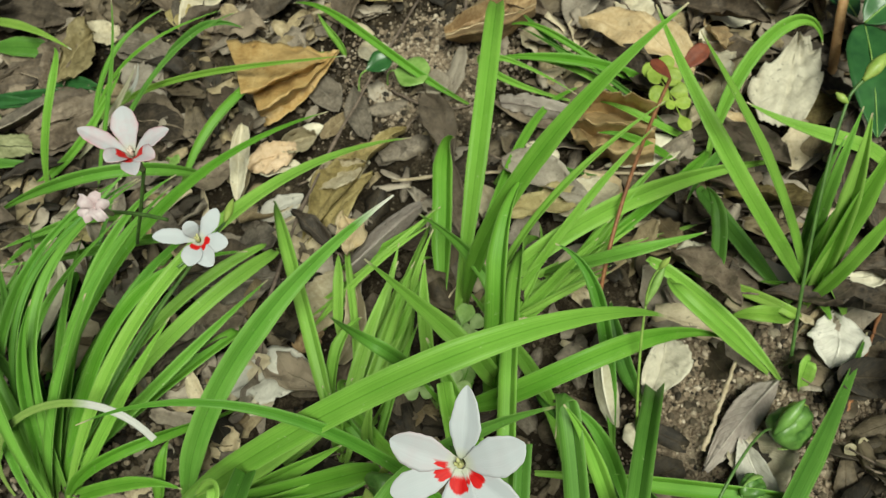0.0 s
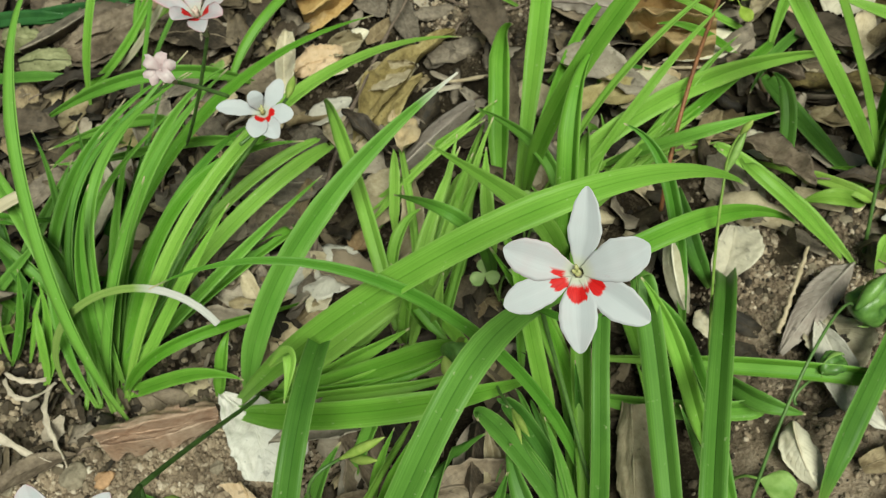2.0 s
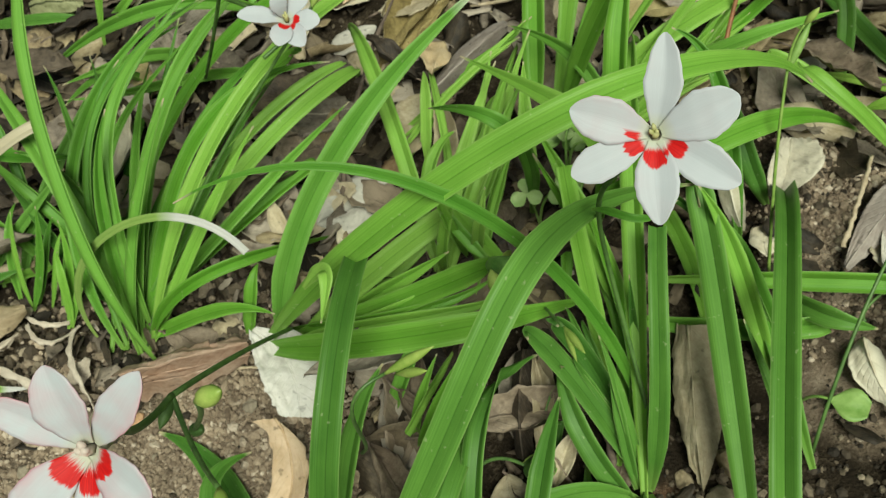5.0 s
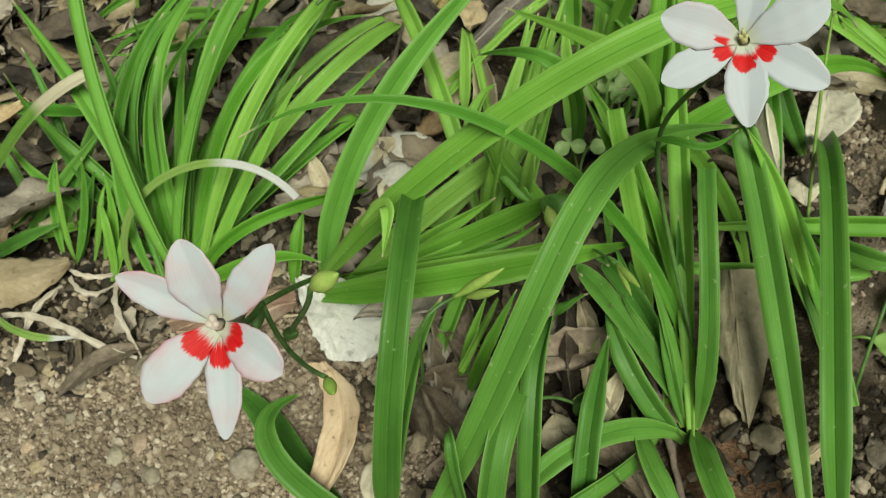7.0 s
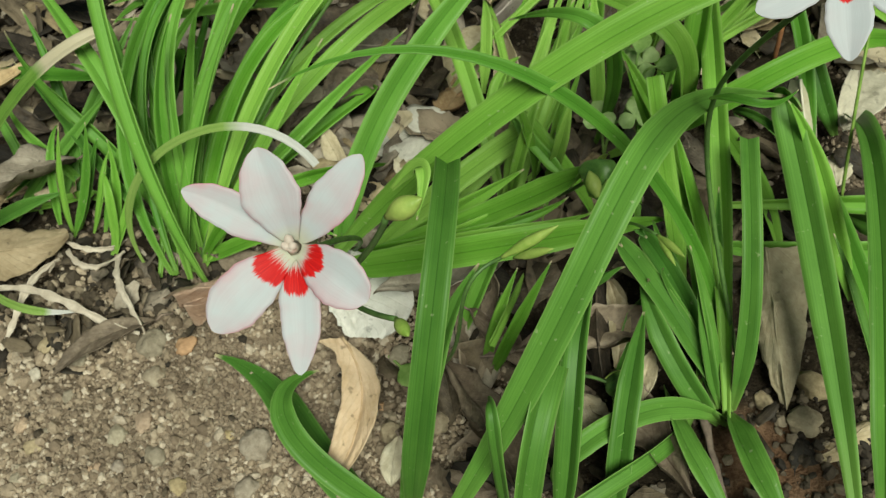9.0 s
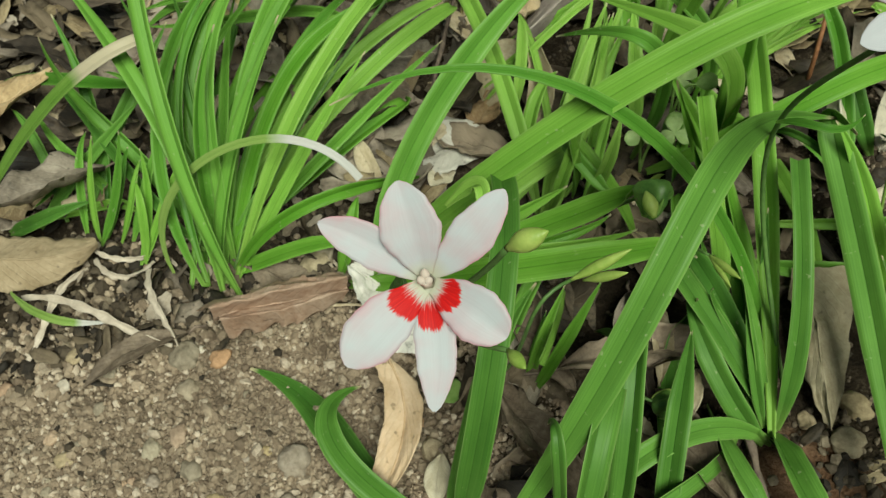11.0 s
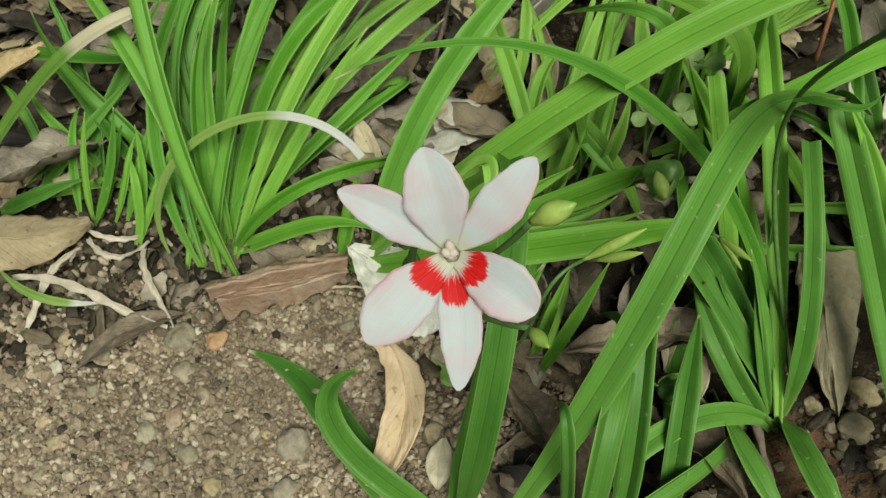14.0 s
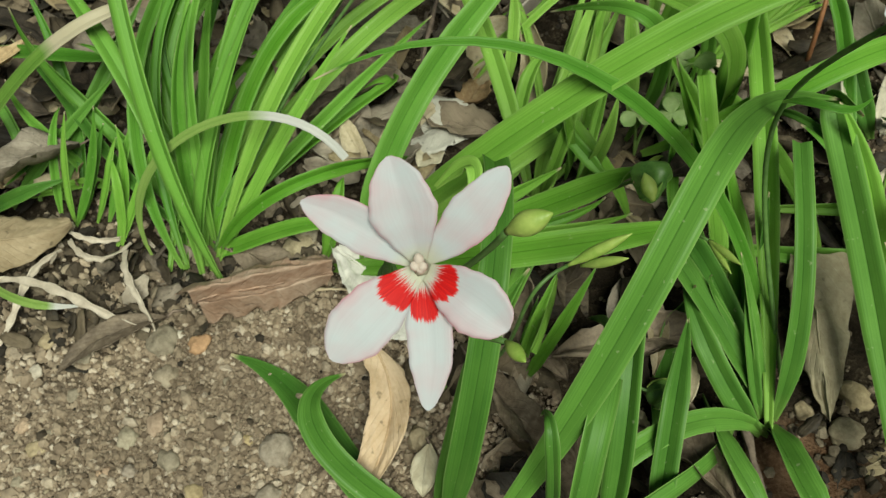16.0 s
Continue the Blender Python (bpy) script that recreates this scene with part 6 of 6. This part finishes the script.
flower(plant_right_front, (-8.1, -187.6, 174.4), (-0.24, -0.59, 0.77), [(339, 17.3, 7.0, 2, 0.5, 1.6), (56, 15.2, 8.7, 2, 0.55, 1.9), (100, 15.9, 7.2, 2, 0.6, 2.3), (168, 15.5, 8.4, 2, 0.5, 1.4), (223, 16.5, 7.9, 2, 0.5, 2.2), (279, 14.9, 9.2, 2, 0.56, 2.1)], 1.0, WHITE, (SNOW, SNOW_RED, ANTHER_DARK, SNOW_SPOT))
flower(plant_left, (-86.5, -53.3, 115.2), (0.15, -0.5, 0.85), [(14, 5.5, 6.0, 6, 0.55, 1.8), (73, 14.7, 6.0, 2.5, 0.55, 2.0), (151, 9.2, 7.7, 2.5, 0.55, 1.8), (196, 10.3, 7.3, 2.5, 0.55, 1.8), (249, 10.0, 7.3, 2.5, 0.55, 2.0), (315, 12.0, 6.4, 2.5, 0.55, 1.8)], 1.0, WHITE, (SNOW, SNOW_RED, ANTHER_DARK, SNOW))
flower(plant_behind, (-94.4, -42.3, 154.2), (0.1, -0.25, 0.96), [(356, 13.4, 9.2, 6.5, 0.55, 1.7), (55, 16.6, 6.5, 6.5, 0.55, 1.8), (125, 7.5, 7.3, 6.5, 0.55, 1.8), (188, 11.4, 6.9, 6.5, 0.55, 1.8), (228, 10.5, 7.3, 6.5, 0.55, 1.8), (277, 13.7, 6.5, 6.5, 0.55, 1.8)], 1.0, "pale pink and white flower with a red eye", (PINKISH, PINKISH_RED, CREAM_PART, PINKISH))
plant_pod = plant(41, -206, "trailing green stem that carries seed pods")
stalk("flower_stem", plant_right_front, ((-8, -197, 4), (-7, -122, 84), (-19, -158, 112), (-5, -180, 163)), 0.8, 0.7, STEM, "thin green stem")
stalk("flower_stem", plant_inner, ((-132, -101, 3), (-114, -129, 49), (-115, -160, 99), (-118, -196, 146)), 0.8, 0.75, STEM, "thin green stem")
stalk("flower_stem", plant_behind, ((-159, 58, 3), (-142, 4, 48), (-114, -30, 103), (-95, -39, 143)), 0.8, 0.7, STEM, "thin green stem")
stalk("pod_stem", plant_pod, ((41, -206, 3), (59, -180, 47), (90, -152, 63), (106, -144, 28)), 0.65, 0.5, STEM, "thin green stem")
stalk("pod_stem", plant_pod, ((78, -167, 4), (76, -161, 3), (95, -158, 11), (87, -163, 19)), 0.65, 0.5, STEM, "thin green stem")
stalk("flower_stem", plant_low, ((55, -138, 3), (58, -124, 40), (62, -114, 62), (68, -103, 74)), 0.65, 0.5, YOUNG_STEM, "thin green stem")
stalk("flower_stem", plant_front, ((-112, -162, 3), (-87, -189, 68), (-99, -193, 114), (-79, -184, 104)), 0.65, 0.5, STEM, "thin green stem")
stalk("flower_stem", plant_back, ((-37, -125, 3), (-27, -137, 26), (-34, -144, 46), (-28, -162, 57)), 0.65, 0.5, STEM, "thin green stem")
bud("bract", plant_low, (68, -103, 74), (78, -95, 86), 3.2, CLOVER, "pale green papery bract")
stalk("flower_stem", plant_low, ((68, -103, 74), (69, -100, 80), (72, -98, 85), (74, -98, 88)), 0.5, 0.4, YOUNG_STEM, "thin green stem")
bud("bud", plant_low, (74, -98, 88), (78, -98, 94), 2.6, BUD, "slender light green flower bud")
stalk("flower_stem", plant_right, ((133, -110, 2), (141, -86, 60), (150, -69, 92), (162, -56, 105)), 0.8, 0.6, STEM, "thin green flower stem")
stalk("flower_stem", plant_right, ((162, -56, 105), (164, -54, 106), (167, -53, 108), (170, -52, 109)), 0.6, 0.8, STEM, "thin green flower stem")
bud("bud", plant_right, (168, -53, 109), (180, -47, 114), 5.5, BUD, "plump yellow-green flower bud")
bud("bract", plant_right, (158, -53, 106), (161, -58, 104), 3.0, BUD, "pale green papery bract")
# the leaning flower spike with its bracts, a side bud and an end bud
stalk("flower_stem", plant_inner, ((-118, -196, 146), (-117, -203, 143), (-112, -214, 148), (-102.5, -226, 162)), 0.65, 0.5, STEM, "thin green flower stem")
stalk("flower_stem", plant_inner, ((-118, -196, 146), (-120, -204, 152), (-118, -212, 164), (-111.3, -218.5, 179.5)), 0.8, 0.8, STEM, "thin green flower stem")
stalk("flower_stem", plant_inner, ((-114, -206, 145), (-109, -208, 155), (-103.5, -212, 163), (-99, -216.3, 177.7)), 0.55, 0.6, STEM, "thin green flower stem")
bud("bud", plant_inner, (-99, -216.3, 177.7), (-92.6, -218.4, 182.8), 3.9, BUD, "plump yellow-green flower bud")
bud("bud", plant_inner, (-102.5, -226, 162), (-100.8, -231.6, 165.4), 2.5, BUD, "small green flower bud")
bud("bract", plant_inner, (-118, -196, 146), (-121, -203, 146), 3.0, STEM, "dark green bract")
bud("bract", plant_inner, (-114, -205, 146), (-110, -208, 150), 3.0, STEM, "dark green bract")
# buds of the other stems
bud("bud", plant_front, (-79, -184, 104), (-64, -185, 113), 3.0, BUD, "slender light green flower bud")
bud("bud", plant_front, (-76, -185, 104), (-67, -191, 113), 2.6, BUD, "slender light green flower bud")
bud("bud", plant_back, (-28, -162, 57), (-25, -176, 64), 2.6, BUD, "slender light green flower bud")
bud("bud", plant_back, (-28, -162, 57), (-28, -177, 62), 2.0, BUD, "slender light green flower bud")
bud("bud", plant_left, (-79, -40, 106), (-75, -29, 106), 3.4, BUD, "yellow-green flower bud")
stalk("flower_stem", plant_left, ((-194, -90, 2), (-170, -72, 40), (-125, -45, 66), (-88, -48, 104)), 0.7, 0.6, STEM, "thin green flower stem")
stalk("flower_stem", plant_left, ((-100, -52, 101), (-92, -48, 102), (-85, -45, 104), (-79, -40, 106)), 0.7, 0.6, STEM, "thin green flower stem")


def wilted_flower(parent, x, y, z):
    """A pink bloom that has shrivelled into a loose ruffle."""
    rng = random.Random(3)
    c = Vector((x, y, z)) / 1000
    core = part("wilted_flower", tube([c + Vector((-0.001, 0.008, -0.014)), c + Vector((0, 0.003, -0.006)), c], [0.0008, 0.0013, 0.0024], 8), FADED_PINK, parent, "shrivelled pale pink flower")
    for n in range(6):
        a = n * math.pi / 3
        out = Vector((math.cos(a), 0.6 * math.sin(a) - 0.3, 0.6 * math.sin(a) + 0.2)).normalized()
        line = [c + out * 0.006 * s + Vector((0, -0.5, 0.6)) * 0.004 * math.sin(3 * s) for s in (0, 0.25, 0.5, 0.75, 1.0)]
        part("petal", strip(line, [0.0015, 0.003, 0.004, 0.0038, 0.002], rng.uniform(-0.3, 0.4), Vector((0, -0.6, 0.8)), 0.0003, 4, rng.uniform(-1, 1), 0.22, n), FADED_PINK, core)


wilted_flower(plant_behind, -110, -55, 147)
stalk("flower_stem", plant_behind, ((-100, -35, 110), (-108, -38, 122), (-111, -42, 128), (-112, -46, 133)), 0.8, 0.7, STEM, "thin green flower stem")


# ---- seed pods on trailing stems ----
def pod_mesh(r, seed):
    """A three-lobed green pod, pointed, with raised seams and lumps where the seeds press out."""
    bm = bmesh.new()
    bmesh.ops.create_icosphere(bm, subdivisions=4, radius=1.0)
    for v in bm.verts:
        a = math.atan2(v.co.y, v.co.x)
        ring = 1 - v.co.z ** 2
        k = 1 + 0.3 * math.cos(3 * a + seed) * ring
        k += 0.2 * noise.noise(v.co * 2.6 + Vector((seed, 0, 0))) + 0.05 * noise.noise(v.co * 7 + Vector((0, seed, 0)))
        v.co = Vector((v.co.x * k * 0.74, v.co.y * k * 0.74, v.co.z * (1.1 if v.co.z > 0 else 0.95) * (1 + 0.2 * max(0.0, abs(v.co.z) - 0.8)))) * r
    return bm


def pod(parent, centre, size, turn, seed, label):
    m = Matrix.Translation(Vector(centre) / 1000) @ Euler([radians(a) for a in turn]).to_matrix().to_4x4()
    ob = part("seed_pod", pod_mesh(size / 2000, seed), POD, parent, label)
    ob.matrix_world = m
    r = size / 2000
    # the withered sepals that still wrap it
    for n in (0, 2):
        a = n * 1.6 + seed
        line = []
        for i in range(10):
            th = 2.75 - 2.1 * i / 9
            d = Vector((math.sin(th) * math.cos(a) * 0.86, math.sin(th) * math.sin(a) * 0.86, math.cos(th) * 1.04))
            line.append(m @ (d * r * (1.02 + 0.16 * (i / 9) ** 3)))
        face = (line[5] - m.translation).normalized()
        part("sepal", strip(line, [r * w for w in (0.2, 0.34, 0.42, 0.46, 0.44, 0.38, 0.3, 0.22, 0.12, 0.04)], -0.1, face, 0.0003, 4, 0.0, 0.04, n), (BUD, POD, CLOVER, POD)[n], ob)
    return ob


pod(plant_pod, (116, -142, 22), 20, (70, 0, -65), 2, "large ridged green seed pod")
pod(plant_pod, (93, -160, 17), 11, (75, 0, -70), 5, "small green seed pod")
bud("bract", plant_pod, (106, -146, 28), (120, -139, 37), 5.5, POD, "pale green papery bract")
stalk("pod_stem", plant_back, ((-45, -100, 2), (-42, -123, 35), (-40, -133, 57), (-40, -141, 66)), 0.8, 0.7, STEM, "thin green stem")
pod(plant_back, (-41, -145, 71), 14, (20, 10, 30), 7, "large ridged green seed pod")
bud("bract", plant_back, (-45, -156, 77), (-45, -148, 80), 4.6, BUD, "pale green papery bract")
pod(plant_right_front, (-48, -190, 16), 11, (70, 0, -80), 9, "small green seed pod")
stalk("pod_stem", plant_right_front, ((-75, -185, 4), (-68, -180, 14), (-60, -181, 18), (-52, -189, 17)), 0.7, 0.6, STEM, "thin green stem")


# ---- weeds and seedlings ----
def leaflet(parent, base, tip, width, mat, face=(0, -0.5, 0.86), notch=True):
    a, b = Vector(base) / 1000, Vector(tip) / 1000
    prof = (0.12, 0.42, 0.72, 0.92, 1.0, 0.96, 0.78, 0.5 if notch else 0.12)
    line = [a.lerp(b, i / 7) for i in range(8)]
    return part("leaflet", strip(line, [width / 1000 * w for w in prof], 0.16, Vector(face), 0.0003, 6, 0.0, 0.03, int(abs(base[0]))), mat, parent)


def clover(x, y, z, size, turn, mat=CLOVER, label="small three-lobed clover leaf among the blades"):
    """A three-lobed clover leaf on a thin stalk."""
    g = ground_height(x / 1000, y / 1000) * 1000
    ob = thing("clover", (x / 1000, y / 1000, g / 1000), label, "weed", "weeds between the plants")
    stalk("leaf_stalk", ob, ((x + 4, y + 6, g), (x + 3, y + 5, z * 0.5), (x + 1, y + 2, z - 3), (x, y, z)), 0.6, 0.4, CLOVER)
    for k in range(3):
        a = radians(turn + 120 * k)
        d = Vector((math.cos(a), math.sin(a) * 0.85, 0.35 * math.sin(a)))
        leaflet(ob, (x, y, z), (x + d.x * size, y + d.y * size, z + d.z * size), size * 0.95, mat)
    return ob


def round_leaf(x, y, z, size, turn, mat, label):
    """A low round weed leaf on its stalk."""
    g = ground_height(x / 1000, y / 1000) * 1000
    ob = thing("weed_seedling", (x / 1000, y / 1000, g / 1000), label, "weed", "weeds between the plants")
    a = radians(turn)
    d = Vector((math.cos(a), math.sin(a), 0))
    stalk("leaf_stalk", ob, ((x - d.x * 9, y - d.y * 9, g - 1), (x - d.x * 7, y - d.y * 7, z - 2), (x - d.x * 4, y - d.y * 4, z), (x, y, z)), 0.6, 0.5, CLOVER)
    leaflet(ob, (x, y, z), (x + d.x * size, y + d.y * size, z + 2), size * 0.95, mat, (0, -0.3, 0.95))
    return ob


def lobed_leaf(points, label):
    """A young leaf cut into rounded lobes on both sides of its stalk."""
    a, b = (Vector(q) for q in points)
    ob = thing("weed_seedling", (a.x / 1000, a.y / 1000, ground_height(a.x / 1000, a.y / 1000)), label, "weed", "weeds between the plants")
    stalk("leaf_stalk", ob, (a - Vector((2, -4, 14)), a - Vector((1, -2, 6)), a.lerp(b, 0.3), b), 0.5, 0.3, LIME)
    side = Vector((b.y - a.y, a.x - b.x, 0)).normalized()
    d = (b - a).normalized()
    rng = random.Random(21)
    for k in range(4):
        for g in (-1, 1):
            c = a.lerp(b, 0.05 + 0.25 * k + rng.uniform(-0.05, 0.05))
            size = (10, 12, 11, 8)[k] * rng.uniform(0.8, 1.15)
            leaflet(ob, c, c + side * g * size * 0.8 + d * size * rng.uniform(0.2, 0.8) + Vector((0, 0, rng.uniform(-2, 3))), size * rng.uniform(0.75, 1.0), LIME)
    leaflet(ob, b, b + d * 10, 7, LIME)
    return ob


clover(-24, -92, 34, 6.5, 80, PALE_CLOVER)
clover(3, -65, 26, 7.5, 30, PALE_CLOVER)
clover(-9, -90, 26, 7, 200, PALE_CLOVER)
clover(142, -153, 5, 6, 40, BLUSH)
clover(-1, -59, 20, 8, 60)
round_leaf(-1, 123, 14, 22, -40, CLOVER, "round soft green seedling leaf on the litter")
round_leaf(-17, 123, 20, 15, 10, GLOSSY, "dark green seedling leaf on the litter")
round_leaf(54, 9, 9, 17, 20, CLOVER, "round light green leaf with a brown spot")
round_leaf(-120, -157, 6, 10, -60, CLOVER, "small round light green seedling leaf")
round_leaf(-12, -85, 20, 12, 10, CLOVER, "round soft green seedling leaf under the blades")
round_leaf(53, -192, 8, 12, -40, CLOVER, "small light green seedling leaf")
round_leaf(0, -67, 34, 9, 60, CLOVER, "round soft green seedling leaf under the blades")
round_leaf(4, -76, 34, 8, -20, CLOVER, "round soft green seedling leaf under the blades")
round_leaf(-134, 92, 20, 8, -50, CLOVER, "round soft green seedling leaf under the blades")
lobed_leaf(((135, 69, 24), (135, 30, 20)), "lobed yellow-green young leaf on the litter")


# ---- dark shrub leaves that reach in at the border ----
def shrub_leaf(ob, base, tip, width, seed):
    a, b = Vector(base), Vector(tip)
    line = [a.lerp(b, i / 15) / 1000 + Vector((0, 0, 0.005 * math.sin(math.pi * i / 15))) for i in range(16)]
    prof = [width / 1000 * (0.05 + math.sin(math.pi * (i / 15) ** 0.85) ** 0.8) for i in range(16)]
    leaf = part("leaf", strip(line, prof, 0.14, Vector((-0.1, -0.4, 0.9)), 0.0004, 8, 0.0, 0.03, seed), GLOSSY, ob)
    part("midrib", tube([p + Vector((0, -0.0001, 0.0003)) for p in line], [0.0005 - 0.00025 * i / 15 for i in range(16)], 6), CLOVER, leaf)


shrub = thing("shrub_branch", (0.278, 0.065, 0), "low shrub twig with dark glossy green leaves", "shrub")
stalk("twig", shrub, ((278, 65, 0), (267, 57, 14), (248, 47, 30), (227, 41, 40)), 1.6, 1.0, TWIG)
shrub_leaf(shrub, (233, 41, 40), (210, -22, 30), 24, 0)
shrub_leaf(shrub, (232, 40, 42), (274, 54, 44), 24, 1)
shrub_leaf(shrub, (244, 63, 24), (242, 105, 16), 14, 2)
shrub_leaf(shrub, (239, 21, 34), (230, -28, 34), 20, 3)


# ---- twigs, straw and dry stalks ----
def loose_stalk(name, label, category, pts, r0, r1, mat, knots=0):
    """A dry stalk or twig on the ground; the points are in millimetres with heights over the soil."""
    a, b, c, d = (Vector((x, y, ground_height(x / 1000, y / 1000) * 1000 + z)) for x, y, z in pts)
    n = 24
    line = bezier([p / 1000 for p in (a, b, c, d)], n)
    rng = random.Random(int(abs(pts[0][0]) * 3 + abs(pts[0][1])))
    line = [p + (0.2 if r0 > 2 else 1.0) * Vector((rng.uniform(-1, 1), rng.uniform(-1, 1), rng.uniform(-0.5, 0.5))) * 0.0004 for p in line]
    radii = [(r0 + (r1 - r0) * i / (n - 1)) / 1000 * (1.45 if knots and i % (n // knots) == 3 else (rng.uniform(0.9, 1.1) if r0 < 2 else 1.0)) for i in range(n)]
    return tagged(part(name, tube(line, radii, 7), mat), label, category)


TW = "thin dark brown twig lying across the litter"
loose_stalk("twig", TW, "twig", ((-102, -56, 3), (-90, 0, 22), (-55, 60, 20), (27, 190, 6)), 1.0, 0.7, TWIG, 5)
loose_stalk("twig", "straight pale dry stalk lying on the litter", "twig", ((-18, 50, 5), (29, 38, 7), (71, 24, 7), (112, 10, 5)), 0.9, 0.9, STRAW, 3)
loose_stalk("stick", "orange tan dry stick standing in the soil", "stick", ((228, 48, 2), (231, 55, 10), (234, 62, 20), (244, 80, 34)), 2.7, 2.7, STICK)
loose_stalk("twig", "thin reddish dry stalk lying on the soil", "twig", ((146, -135, 3), (155, -125, 6), (166, -112, 8), (190, -86, 6)), 0.9, 0.7, STALK, 3)
loose_stalk("twig", "pale dry grass stalk lying on the soil", "twig", ((82, -139, 12), (90, -130, 17), (100, -117, 17), (110, -105, 12)), 1.0, 0.8, STRAW, 2)
loose_stalk("twig", "dark brown twig lying under the blades", "twig", ((-25, -168, 6), (-20, -185, 9), (-26, -205, 8), (-30, -240, 4)), 1.0, 1.3, TWIG, 4)
loose_stalk("twig", TW, "twig", ((-105, -67, 4), (-102, -50, 7), (-92, -15, 7), (-83, 17, 4)), 1.0, 0.9, TWIG, 4)
loose_stalk("twig", TW, "twig", ((60, 230, 4), (62, 190, 8), (50, 160, 8), (32, 140, 3)), 1.0, 0.8, TWIG, 4)
loose_stalk("twig", TW, "twig", ((-6, 120, 4), (8, 95, 8), (20, 85, 7), (40, 92, 3)), 0.8, 0.6, TWIG, 3)
loose_stalk("root", "dry pale root lying on bare soil", "root", ((-160, -112, 2), (-140, -118, 6), (-130, -125, 5), (-118, -122, 1)), 0.6, 0.4, STRAW, 2)
red = thing("dry_flower_stalk", (0.06, -0.066, ground_height(0.06, -0.066)), "upright reddish brown dry flower stalk", "stalk")
stalk("stalk", red, ((60, -66, 3), (65, -60, 42), (85, -26, 50), (122, 17, 62)), 1.0, 0.85, STALK)
leaflet(red, (131, 25, 58), (147, 34, 60), 9, RED_DRY, (0, -0.5, 0.86), False)
leaflet(red, (124, 21, 58), (120, 36, 58), 6, RED_DRY, (0, -0.5, 0.86), False)


def withered(pts, width, twist, label="withered straw-coloured leaf curling on the soil"):
    """A shrivelled old blade, twisted like a ribbon."""
    a, b, c, d = (Vector((x, y, ground_height(x / 1000, y / 1000) * 1000 + z)) / 1000 for x, y, z in pts)
    line = bezier((a, b, c, d), 30)
    w = [width / 1000 * (0.55 + 0.45 * math.sin(math.pi * i / 29)) * (0.8 + 0.2 * math.sin(i * 1.3)) for i in range(30)]
    ob = part("withered_leaf", strip(line, w, 0.3, Vector((0, -0.5, 0.86)), 0.0004, 4, twist, 0.06, int(width * 7)), RIBBON)
    return tagged(ob, label, "leaf", LITTER)


withered(((-279, -73, 8), (-249, -83, 14), (-234, -107, 14), (-218, -112, 4)), 4.4, 0.7)
withered(((-224, -77, 8), (-225, -92, 14), (-215, -106, 12), (-215, -114, 5)), 4.0, 1.4)
withered(((-278, -100, 5), (-265, -90, 10), (-267, -74, 12), (-251, -67, 6)), 3.6, 1.2)
withered(((-249, -61, 2), (-241, -79, 8), (-230, -81, 10), (-224, -70, 4)), 3.8, 3.0)
withered(((-215, 156, 3), (-207, 134, 8), (-203, 139, 6), (-201, 139, 3)), 3, 1.0)
withered(((-251, -55, 4), (-239, -71, 8), (-227, -70, 6), (-223, -64, 3)), 3, 2.0)
withered(((-50, 2, 6), (-43, -11, 10), (-44, -30, 8), (-55, -45, 3)), 5, 1.0)
